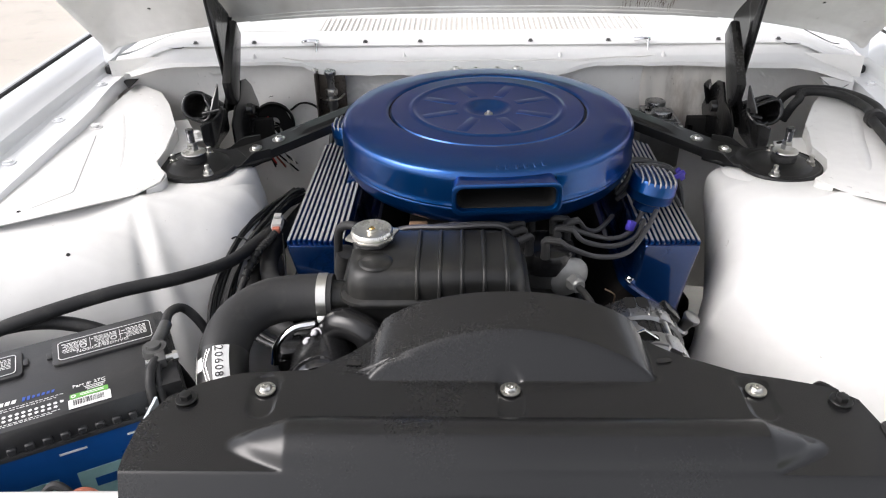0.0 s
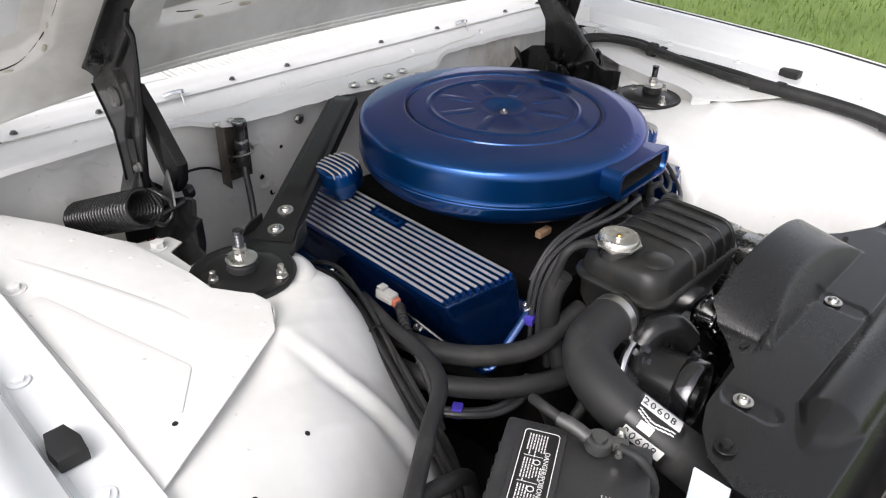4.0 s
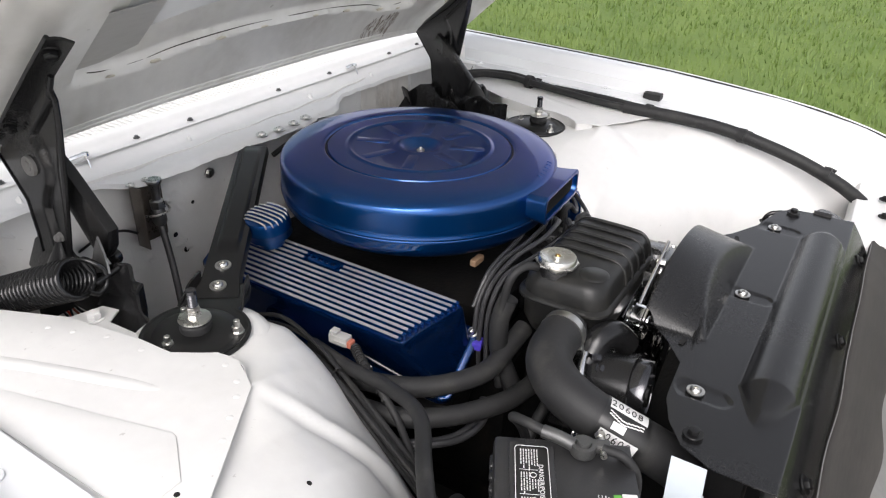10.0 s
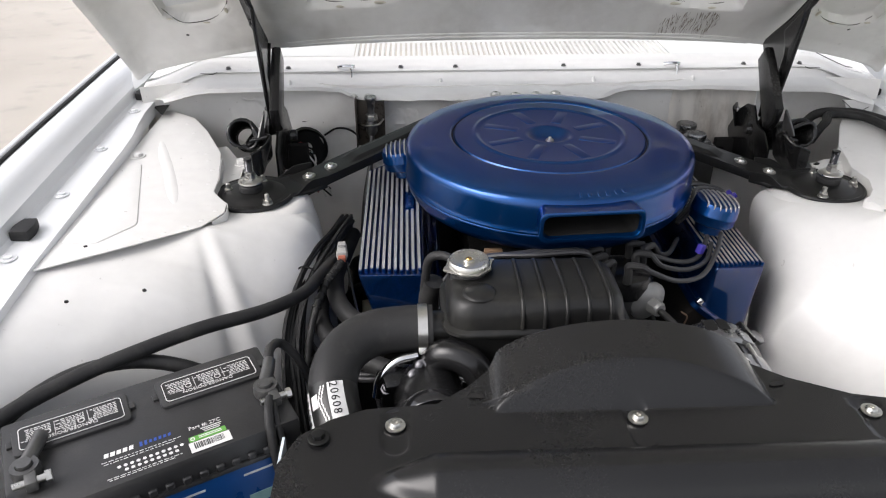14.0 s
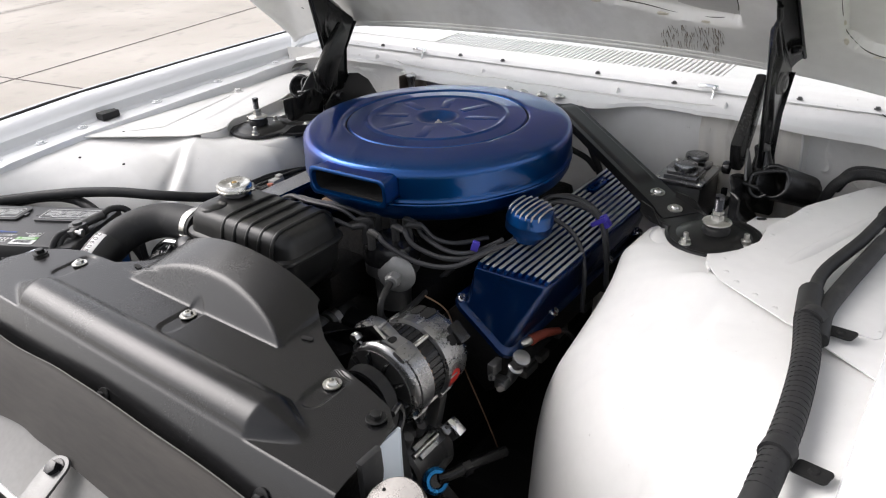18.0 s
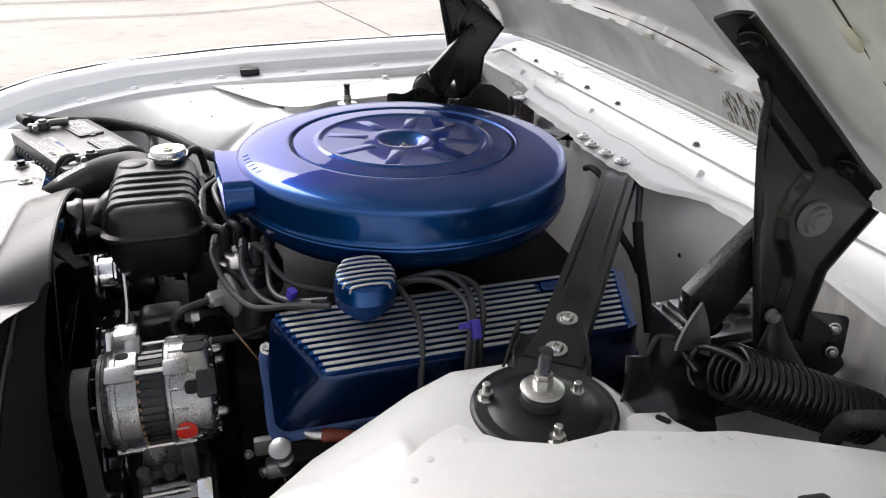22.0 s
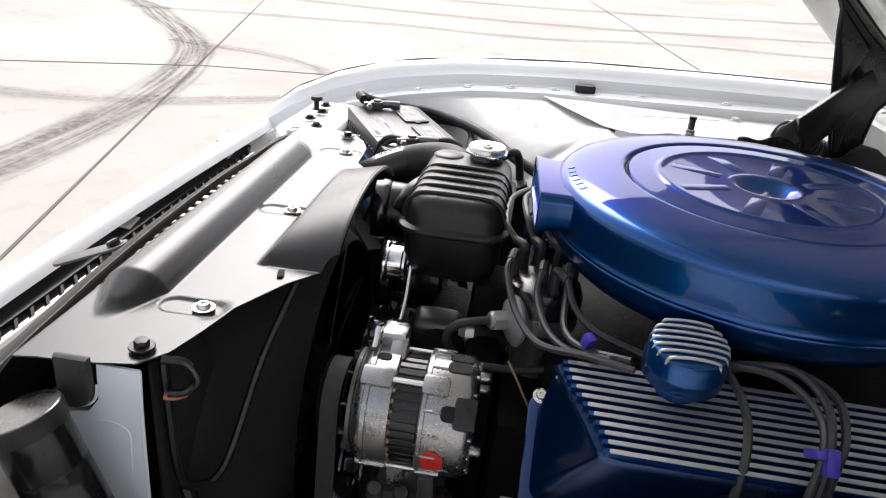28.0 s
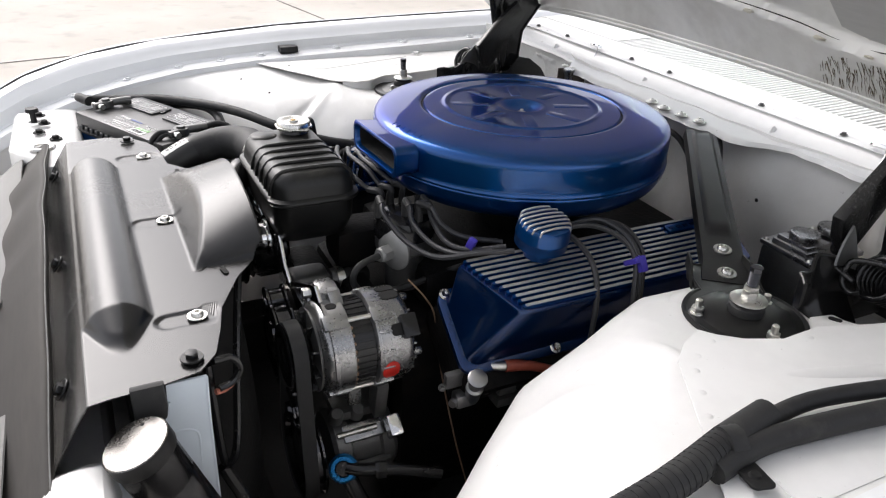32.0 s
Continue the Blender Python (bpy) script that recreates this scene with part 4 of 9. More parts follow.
    # lumps of old seam sealer smeared into the corners
    for x0, x1, z0, z1, seed in ((0.60, 0.74, 0.82, 0.93, 3.1), (0.46, 0.57, 0.80, 0.93, 9.4), (-0.66, -0.50, 0.80, 0.93, 5.7), (-0.36, -0.20, 0.74, 0.92, 1.9)):
        def smear(u, v):
            q = Vector(wall((x0 + (x1 - x0) * u - XC + 0.84) / 1.68, (0.957 - z1 - (z0 - z1) * v) / 0.60))
            e = Vector((q.x * 26, q.z * 34 + q.x * 16, seed))
            ridge = 1 - abs(noise.noise(e)) * 2.6
            lift = 0.0075 * max(0.0, ridge) ** 3 * max(0.0, noise.noise(e * 0.45) + 0.35) + 0.002 * noise.noise(e * 3.1) * max(0.0, ridge)
            rim = min(u, 1 - u, v, 1 - v)
            return (q.x, q.y - 0.0022 - lift * smooth01(0.0, 0.2, rim) + 0.004 * smooth01(0.12, 0.0, rim), q.z)

        part("sealer_smear", sheet(smear, 80, 60), FIREWALL, fw, "lumpy smear of old seam sealer")
    # wiring grommet with loose leads
    gm = part("grommet", lathe([(0.012, 0), (0.04, 0.004), (0.047, 0.012), (0.047, 0.02), (0.05, 0)], 28, basis((-0.475, 0.410, 0.80), (1, 0, 0), (0.1, -1, 0.2))), SHADOW, fw, "black firewall grommet")
    rng = random.Random(8)
    for k, mat in enumerate((RED, LABEL, SHADOW, SHADOW, RED_BOOT, SHADOW, LABEL, SHADOW)):
        a = Vector((-0.48 + 0.03 * (rng.random() - 0.5), 0.408, 0.80 + 0.03 * (rng.random() - 0.5)))
        part("lead", tube([a, a + Vector((rng.uniform(-0.02, 0.03), -0.03, rng.uniform(-0.02, 0.01))), a + Vector((rng.uniform(-0.02, 0.05), -0.05, -0.03)), a + Vector((rng.uniform(0, 0.06), -0.04, -0.10))], 0.0022, 6), mat, gm)
    part("lead", tube([(-0.50, 0.43, 0.845), (-0.475, 0.42, 0.862), (-0.445, 0.42, 0.848), (-0.44, 0.42, 0.80)], 0.0022, 6), SHADOW, gm)
    part("lead", tube([(-0.43, 0.40, 0.835), (-0.40, 0.375, 0.86), (-0.37, 0.355, 0.865), (-0.345, 0.343, 0.852)], 0.0024, 6), SHADOW, gm)
    part("earth_stud", hexbolt(0.007, 0.006, 0.010), ZINC, fw).matrix_basis = basis((-0.16, 0.364, 0.90), (1, 0, 0), (0, -1, 0.1))
    for x, z, r in ((-0.25, 0.80, 0.004), (-0.23, 0.76, 0.005), (0.22, 0.84, 0.003), (-0.20, 0.85, 0.003)):
        part("drilled_hole", lathe([(0, 0.0012), (r, 0.001), (r * 1.3, 0)], 16, basis((x, 0.374, z), (1, 0, 0), (0, -1, 0))), SHADOW, fw)

    # windscreen, and a black slab for the shaded cabin behind it
    ws = part("windscreen", box((1.36, 0.006, 0.62), m=pose(XC, 0.90, 1.26, -36)), GLASS, car, "green-tinted windscreen glass")
    ws.visible_shadow = False
    part("windscreen_seal", tube([(XC - 0.70, 0.735, 1.005), (XC, 0.715, 1.008), (XC + 0.70, 0.735, 1.005)], 0.009, 8), RUBBER, car, "black windscreen rubber")
    part("cabin", box((1.5, 1.6, 0.05), (XC, 1.75, 0.95), 0.01), SHADOW, car, "black slab standing for the shaded cabin interior")
    part("roof", box((1.30, 1.5, 0.04), (XC, 1.95, 1.50), 0.015), FENDER_WHITE, car, "white roof panel")
    for s in (-1, 1):
        part("pillar", tube([(XC + s * 0.74, 0.74, 0.99), (XC + s * 0.64, 1.20, 1.49)], 0.025, 8, 2), FENDER_WHITE, car, "white windscreen pillar")
        part("door", box((0.05, 1.2, 0.62), (XC + s * 0.93, 1.50, 0.67), 0.02), FENDER_WHITE, car, "white door")


build_cowl()


# ---------------------------------------------------------------- nose: radiator support, grille and bumper
def build_nose():
    def bar(u, v):
        x = XC - 0.80 + 1.60 * u
        wide = 0.062 * smooth01(0.44, 0.56, abs(x - XC))
        prof = [(-0.712, 0.78), (-0.716, 0.820), (-0.722, 0.827), (-0.740, 0.829), (-0.762 - wide, 0.826), (-0.770 - wide, 0.818), (-0.772 - wide, 0.70)]
        k = v * (len(prof) - 1)
        i = min(int(k), len(prof) - 2)
        y = prof[i][0] + (prof[i + 1][0] - prof[i][0]) * (k - i)
        z = prof[i][1] + (prof[i + 1][1] - prof[i][1]) * (k - i)
        return (x, y + 0.006 * (1 - math.cos(1.7 * (x - XC))) + 0.013 * smooth01(-0.26, -0.33, x) * smooth01(-0.76, -0.71, y), z - 0.012 * smooth01(0.3, 0.8, abs(x - XC)) - 0.065 * smooth01(-0.375, -0.345, x) * smooth01(0.425, 0.40, x))

    rs = part("radiator_support", sheet(bar, 40, 18, 0.002), WHITE, car, "white radiator support bar")
    b = None
    for x, y in ((-0.72, -0.775), (-0.66, -0.765), (-0.60, -0.775), (-0.55, -0.745), (0.60, -0.775), (0.70, -0.77)):
        at = Matrix.Translation((x, y, 0.826))
        if b is None:
            b = part("bolt", hexbolt(0.007, 0.006, 0.012), SHADOW, rs, "black hexagon bolt")
            b.matrix_basis = at
        else:
            shared("bolt", b, rs, at)
    part("drain_eye", lathe([(0.012, 0.0), (0.015, 0.003), (0.022, 0.0035), (0.025, 0)], 24, Matrix.Translation((-0.50, -0.77, 0.828))), ZINC, rs, "bright plated eyelet")
    stop = join(lathe([(0, 0.03), (0.012, 0.03), (0.013, 0.022), (0.006, 0.02), (0.006, 0.0), (0.012, 0)], 18, Matrix.Translation((-0.68, -0.785, 0.826))))
    part("bump_stop", stop, RUBBER, rs, "black rubber-topped adjuster")
    for s in (-1, 1):
        side = prism([(-0.650, 0.870), (-0.610, 0.870), (-0.6125, 0.80), (-0.614, 0.60), (-0.60, 0.42), (-0.69, 0.42), (-0.71, 0.60), (-0.71, 0.80), (-0.690, 0.812), (-0.664, 0.816), (-0.652, 0.832)], 0.003, Matrix(((0, 0, 1, XC + s * 0.392), (1, 0, 0, 0), (0, 1, 0, 0), (0, 0, 0, 1))))
        plate = part("side_bracket", side, PALE_BLUE, rs, "pale white radiator side plate")
        if s > 0:
            arch = [(0.4077, y, z) for y, z in ((-0.668, 0.797), (-0.661, 0.806), (-0.646, 0.809), (-0.632, 0.806), (-0.6255, 0.797), (-0.6262, 0.77), (-0.627, 0.74))]
            part("pressed_arch", tube(arch, 0.0014, 8, 5, taper=lambda t: min(1, 0.2 + 4 * t, 3.2 - 3 * t)), PALE_BLUE, plate)
            part("folded_edge", tube([(0.4065, -0.6105, 0.868), (0.4068, -0.6125, 0.80), (0.4068, -0.614, 0.60)], 0.0019, 8, 4), PALE_BLUE, plate)
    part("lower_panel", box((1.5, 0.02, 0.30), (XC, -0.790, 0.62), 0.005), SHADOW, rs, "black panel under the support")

    # grille: dark shell with zigzag slats, a bright header and a bumper
    gr = thing("grille", "grey cast grille with zigzag vertical slats behind a bright header", "grille")
    slat = None
    for k in range(42):
        x = XC - 0.70 + 1.40 * k / 41
        at = basis((x, -0.893, 0.652), (1, 0, 0), (0, -0.85, 0.53))
        if slat is None:
            z = [(-0.013, 0.0), (0.012, 0.018), (-0.013, 0.040), (0.013, 0.062), (-0.012, 0.085)]
            out = [(a - 0.0036, c) for a, c in z] + [(a + 0.0036, c) for a, c in z[::-1]]
            slat = part("slat", prism(out, 0.008, Matrix(((1, 0, 0, 0), (0, 0, 1, 0), (0, 1, 0, 0), (0, 0, 0, 1)))), PLATE, gr)
            slat.matrix_basis = at
        else:
            shared("slat", slat, gr, at)
    part("inner_rail", box((1.48, 0.045, 0.020), m=pose(XC, -0.982, 0.700, -10), bevel=0.004), PLATE, gr, "black inner rail")
    for x in (-0.62, -0.2, 0.2, 0.62):
        part("tab", box((0.05, 0.04, 0.003), m=pose(x, -0.985, 0.714, -10, 0, 8), bevel=0.001), LABEL, gr, "grey mounting tab")
    hd = sheet(lambda u, v: (XC - 0.86 + 1.72 * u, -0.938 - 0.060 * v - 0.03 * math.cos(1.8 * (1.72 * u - 0.86)), interp(v, [0, 0.15, 0.5, 0.8, 1], [0.725, 0.742, 0.745, 0.735, 0.705])), 50, 10, 0.003)
    part("header", hd, FENDER_WHITE, gr, "white header panel above the grille")
    trim = [(XC - 0.84 + 1.68 * k / 12, -0.998 - 0.03 * math.cos(1.8 * (1.68 * k / 12 - 0.84)), 0.712) for k in range(13)]
    part("bright_trim", tube(trim, 0.008, 8), CHROME, gr, "chrome header trim")
    bp = thing("bumper", "chrome front bumper bar", "bumper")
    prof = [(0, 0), (-0.03, 0.03), (-0.035, 0.07), (-0.02, 0.105), (0.02, 0.115)]
    blade = sheet(lambda u, v: (XC - 0.93 + 1.86 * u, -1.12 + interp(v, np.linspace(0, 1, 5), [q[0] for q in prof]) - 0.05 * math.cos(1.6 * (1.86 * u - 0.93)), 0.40 + interp(v, np.linspace(0, 1, 5), [q[1] for q in prof])), 40, 12, 0.003)
    part("bumper_blade", blade, CHROME, bp)
    for s in (-1, 1):
        part("bracket", box((0.05, 0.16, 0.03), (XC + s * 0.5, -1.09, 0.46), 0.004), SHADOW, bp)


build_nose()


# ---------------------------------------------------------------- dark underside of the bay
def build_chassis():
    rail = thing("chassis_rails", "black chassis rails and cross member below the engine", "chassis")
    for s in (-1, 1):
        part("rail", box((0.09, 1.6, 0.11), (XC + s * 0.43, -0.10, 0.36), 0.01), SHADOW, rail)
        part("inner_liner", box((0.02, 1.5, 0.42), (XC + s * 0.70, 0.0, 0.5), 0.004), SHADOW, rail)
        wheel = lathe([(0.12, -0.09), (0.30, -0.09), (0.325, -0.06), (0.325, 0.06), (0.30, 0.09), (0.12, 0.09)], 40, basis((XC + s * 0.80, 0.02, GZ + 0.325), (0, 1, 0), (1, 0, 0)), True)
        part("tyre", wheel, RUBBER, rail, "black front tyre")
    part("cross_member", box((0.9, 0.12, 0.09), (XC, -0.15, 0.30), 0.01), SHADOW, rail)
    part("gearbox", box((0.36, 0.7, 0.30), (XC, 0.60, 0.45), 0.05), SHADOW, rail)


build_chassis()


# ---------------------------------------------------------------- hood and hinges
HS = 0.91  # rise of the open hood for each metre forward
HN = Vector((0, HS, 1)).normalized()
HD = Vector((0, -1, HS)).normalized()


def build_hood():
    hood = thing("hood", "open white hood with dusty grey-white inner frame", "hood")

    def base(x, d):
        """A place on the hood's inner plane: x across, d metres up from the rear corner line."""
        crown = 0.016 * (1 - ((x - XC) / 0.86) ** 2)
        return Vector((x, 0.452, 0.972)) + HD * d + HN * crown

    def start(x):
        return 0.135 * (1 - min(1, abs((x - XC) / 0.86)) ** 3.2)

    def opening(x, d):
        """How far a place lies inside one of the frame's cut-outs."""
        a = abs(x - XC)
        low = interp(a, [0.60, 0.63, 0.70, 0.735, 0.76], [0.215, 0.180, 0.158, 0.172, 0.20])
        side = min(a - 0.606, 0.745 - a, d - low, 0.66 - d)
        low = interp(a, [0, 0.12, 0.25, 0.32, 0.40], [0.257, 0.255, 0.241, 0.222, 0.215])
        mid = min(0.44 - a, d - low, 0.74 - d)
        front = min(0.78 - a, d - 0.83, 1.15 - d)
        return max(side, mid, front)

    def recess(x, d):
        a, e = abs(x - XC), d - start(x)
        # the hood sits a little higher on its left side
        rise = (0.021 - 0.0095 * (x - XC) / 0.62) * smooth01(0.86, 0.79, a)
        cross = interp(e, [0, 0.004, 0.012, 0.03, 0.06, 0.10, 0.13], [-0.010, -0.0125, -0.006, 0.0, 0.4, 0.85, 1.0])
        n = cross if cross <= 0 else rise * cross
        n -= 0.012 * smooth01(0.83, 0.855, a) + 0.010 * math.exp(-((a - 0.525) / 0.035) ** 2) * smooth01(0.05, 0.14, e)
        return n + 0.020 * smooth01(-0.004, 0.004, opening(x, d)) + 0.010 * smooth01(0.02, 0.09, opening(x, d))

    def inner(u, v):
        x = XC - 0.862 + 1.724 * u
        d = start(x) + (1.24 - start(x)) * v ** 1.15
        return base(x, d) + HN * recess(x, d)

    part("inner_frame", sheet(inner, 240, 190, 0.0), HOOD_GREY, hood, "grey-white inner frame with recessed panels and sealer", 60)
    # rolled seam along the rear edge
    for k, r in ((0, 0.0036), (1, 0.0026), (2, 0.0022)):
        line = [base(x, start(x) + 0.006 * k) + HN * (recess(x, start(x) + 0.006 * k) - 0.0006) for x in np.linspace(XC - 0.50, XC + 0.50, 50)]
        part("rolled_seam", tube(line, r, 8, 0, taper=lambda t: 0.3 + 0.7 * min(1, 6 * t, 6 - 6 * t)), HOOD_GREY, hood)
    for s in (-1, 1):
        # scuffed plates beside the middle panel
        web = lambda u, v, s=s: base(XC + s * (0.325 + 0.112 * u), 0.228 + 0.14 * v - 0.008 * u) + HN * (recess(XC + s * 0.37, 0.30) - 0.009 - 0.004 * u)
        part("corner_plate", sheet(web, 8, 10, 0.001), LATCH_GREY, hood, "scuffed bare corner plate")

    def skin(u, v):
        x = XC - 0.868 + 1.736 * u
        d = start(x) - 0.004 + (1.26 - start(x)) * v
        return base(x, d) + HN * (0.052 - 0.045 * smooth01(0.80, 0.868, abs(x - XC)) - 0.05 * smooth01(0.02, 0.0, v))

    part("outer_skin", sheet(skin, 60, 40, 0.0015), FENDER_WHITE, hood, "white outer skin")
    # cracked sealer lines around the recesses
    rng = random.Random(12)

    def seam(pts):
        line = spline([base(x, d) + HN * (recess(x, d) - 0.0008) for x, d in pts], 8)
        k = 0
        while k < len(line) - 3:
            run = rng.randint(9, 22)
            piece = line[k:k + run]
            if len(piece) > 2:
                part("sealer_gap", tube(piece, 0.0010, 5, 0, taper=lambda t: 0.3 + 0.7 * math.sin(math.pi * t)), CRACK, hood)
            k += run - 1 + rng.choice((0, 0, 0, 1, 2))

    for s in (-1, 1):
        seam([(XC + s * a, d) for a, d in ((0.604, 0.62), (0.605, 0.40), (0.605, 0.288), (0.607, 0.218), (0.625, 0.186), (0.65, 0.172), (0.695, 0.158), (0.718, 0.163), (0.736, 0.173), (0.745, 0.195))])
        seam([(XC + s * a, d) for a, d in ((0.44, 0.50), (0.44, 0.30), (0.43, 0.225), (0.398, 0.216), (0.324, 0.222), (0.25, 0.241), (0.12, 0.255), (0.0, 0.257))])
        bead = [base(XC + s * 0.747, d) + HN * (recess(XC + s * 0.750, d) - 0.0004) for d in (0.19, 0.24, 0.32, 0.40, 0.5, 0.6)]
        part("sealer_bead", tube(bead, 0.0022, 8, 5), HOOD_GREY, hood, "thin bead of pale sealer")
        for a, d, size in ((0.604, 0.375, 0.012), (0.606, 0.24, 0.006), (0.612, 0.203, 0.007), (0.660, 0.168, 0.005), (0.735, 0.172, 0.005), (0.38, 0.219, 0.006), (0.30, 0.230, 0.008), (0.17, 0.250, 0.008), (0.07, 0.256, 0.006)):
            x = XC + s * a
            bm = bmesh.new()
            bmesh.ops.create_icosphere(bm, subdivisions=2, radius=1)
            for v in bm.verts:
                v.co *= 1 + 0.35 * noise.noise(v.co * 1.7 + Vector((a * 90, d * 70, s)))
            along = 1.7 if a > 0.6 and d > 0.2 else 0.7
            bm.transform(Matrix.Translation(base(x, d) + HN * recess(x, d - 0.006)) @ Matrix(((1, 0, 0, 0), (0, HD.y, HN.y, 0), (0, HD.z, HN.z, 0), (0, 0, 0, 1))) @ Matrix.Diagonal((size / along, size * along * 0.8, size * 0.3, 1)))
            part("sealer_lump", bm, SEALER, hood, "lump of cream sealer")
    # rust-stained weeping under the right sealer
    for k in range(120):
        x = XC + 0.285 + 0.125 * rng.random() ** 0.75
        d = 0.150 + 0.055 * rng.random()
        run = rng.uniform(0.002, 0.0075)
        q = [base(x + 0.0012 * math.sin(j + k), d - run * j) + HN * (recess(x, d - run * j) - 0.0004) for j in range(4)]
        part("stain_run", tube(q, rng.uniform(0.0003, 0.0007), 4, 2, taper=lambda t: 1 - 0.6 * t, cap=False), STAIN, hood)
    for s in (-1, 1):
        part("latch_hole", lathe([(0, 0.0006), (0.0025, 0.0005), (0.0035, 0)], 12, basis(base(XC + s * 0.70, 0.16) - HN * 0.001, (1, 0, 0), -HN)), SHADOW, hood)
    return hood


HOOD = build_hood()


def build_hinge(s):
    """One black hood hinge: base plate, lower link, bent upper arm and its coil spring."""
    hinge = thing("hinge_assembly", "black hood hinge with a heavy coil spring", "hinge", "hood hinges")
    # the two hinges do not stand quite alike
    X, dy, dz = (0.535, 0.0, 0.0) if s > 0 else (-0.520, 0.012, 0.006)

    def plate(outline, x, thick, bev=0.0012):
        """An outline in y and z at the side plane x."""
        return prism([(y + dy, z + dz) for y, z in outline], thick, Matrix(((0, 0, 1, x - thick / 2), (1, 0, 0, 0), (0, 1, 0, 0), (0, 0, 0, 1))), bev)

    def P(out, y, z):
        """A place on the hinge: out metres outboard of the arm's web."""
        return Vector((X + s * out, y + dy, z + dz))

    fz = [0.905, 0.95, 1.023, 1.076, 1.125, 1.165, 1.195]
    fy = [0.249, 0.238, 0.220, 0.209, 0.199, 0.194, 0.178]
    rz = [0.905, 0.938, 0.990, 1.018, 1.050, 1.062, 1.118, 1.195]
    ry = [0.301, 0.300, 0.306, 0.326, 0.350, 0.345, 0.262, 0.179]
    cz = [0.905, 0.93, 0.985, 1.010, 1.030, 1.055, 1.078, 1.098, 1.15, 1.195]
    cy = [0.262, 0.266, 0.268, 0.258, 0.246, 0.241, 0.248, 0.262, 0.208, 0.160]

    def web(u, v):
        z = 0.905 + 0.29 * v
        a, b = interp(z, fz, fy), interp(z, rz, ry)
        y = a + (b - a) * u
        step = smooth01(-0.005, 0.005, y - interp(z, cz, cy))
        return P(0.008 * step + 0.003 * smooth01(0.10, 0.0, u), y, z)

    a = part("upper_arm", sheet(web, 44, 70, 0.004), BLACK, hinge, "bent pressed-steel upper arm", 50)
    inner = [(0.120, 1.245), (0.178, 1.195), (0.262, 1.118), (0.318, 1.078), (0.340, 1.060)]
    outer = [(0.137, 1.252), (0.190, 1.206), (0.250, 1.152), (0.300, 1.106), (0.322, 1.088)]

    def strip(u, v):
        k = min(int(u * 4), 3)
        f = u * 4 - k
        q = [[line[k][i] + (line[k + 1][i] - line[k][i]) * f for i in (0, 1)] for line in (inner, outer)]
        return P(0.006 + 0.024 * v, q[0][0] + (q[1][0] - q[0][0]) * v, q[0][1] + (q[1][1] - q[0][1]) * v + 0.003 * math.sin(math.pi * v))

    part("mounting_flange", sheet(strip, 32, 6, 0.004), BLACK, a, "flange bolted under the hood", 50)
    part("flange_edge", tube([strip(k / 16, 1.0) for k in range(17)], 0.0034, 8, 0), BLACK, a)
    part("rolled_rim", tube([web(0.0, k / 16) for k in range(17)], 0.0042, 8, 0), BLACK, a)
    back = [P(0.004 + 0.010 * v, y, z) for v in (0, 1) for y, z in ((0.301, 0.905), (0.300, 0.938), (0.306, 0.990), (0.326, 1.018), (0.352, 1.052))]
    part("folded_edge", sheet(lambda u, v: back[int(round(u * 4))].lerp(back[5 + int(round(u * 4))], v), 4, 2, 0.003), BLACK, a)
    side = (-s, 0, 0)
    # the pins are grey, not black: reflected light put into their colour
    for y, z, r, out in ((0.276, 1.051, 0.0150, 0.008), (0.258, 0.940, 0.006, 0.003)):
        part("pivot", lathe([(0, 0.011), (r * 0.55, 0.011), (r * 0.6, 0.009), (r * 0.95, 0.009), (r, 0.007), (r, 0.004), (r * 1.25, 0.003), (r * 1.3, 0)], 26, basis(P(out, y, z), (0, 1, 0), (s, 0, 0))), LATCH, a, "round pivot pin, greyed for the light it reflects")
    for u in (0.10, 0.66):
        q = strip(u, 0.55)
        nrm = (strip(u + 0.02, 0.55) - q).cross(strip(u, 0.75) - q).normalized()
        nrm = -nrm if nrm.z > 0 else nrm
        part("bolt", hexbolt(0.0085, 0.007, 0.0125), BLACK, a).matrix_basis = basis(q + nrm * 0.004, (1, 0, 0), nrm)
    low = [(0.165, 0.968), (0.172, 0.938), (0.188, 0.916), (0.206, 0.918), (0.249, 0.976), (0.288, 1.034), (0.266, 1.066), (0.236, 1.041)]
    part("lower_link", plate(low, X - s * 0.022, 0.020, 0.006), BLACK, hinge, "box-section lower link")
    basep = [(0.19, 0.80), (0.36, 0.80), (0.40, 0.84), (0.36, 0.90), (0.325, 0.925), (0.292, 0.932), (0.262, 0.90), (0.225, 0.895), (0.19, 0.87)]
    part("base_plate", plate(basep, X - s * 0.012, 0.005), BLACK, hinge, "black hinge base plate")

    # stamped front bracket: a flat cheek with a turned-out lip and a rising tongue
    def cheek(u, v):
        y = 0.084 + 0.112 * u
        z1 = interp(y, [0.084, 0.092, 0.112, 0.122, 0.134, 0.150, 0.175, 0.196], [0.908, 0.914, 0.910, 0.914, 0.924, 0.924, 0.915, 0.900])
        z = z1 - (z1 - 0.80) * v
        lip = 0.016 * smooth01(0.094, 0.084, y) * smooth01(0.55, 0.25, v)
        crest = 0.014 * math.exp(-((y - 0.136) / 0.016) ** 2) * smooth01(0.45, 0.0, v)
        return P(lip - crest + 0.030 * smooth01(0.35, 0.85, v), y, z)

    front = part("base_bracket", sheet(cheek, 36, 24, 0.0035), BLACK, hinge, "stamped black base bracket with a turned lip", 50)
    part("bracket_rim", tube([cheek(k / 24, 0.0) for k in range(25)], 0.0024, 7, 0), BLACK, front)
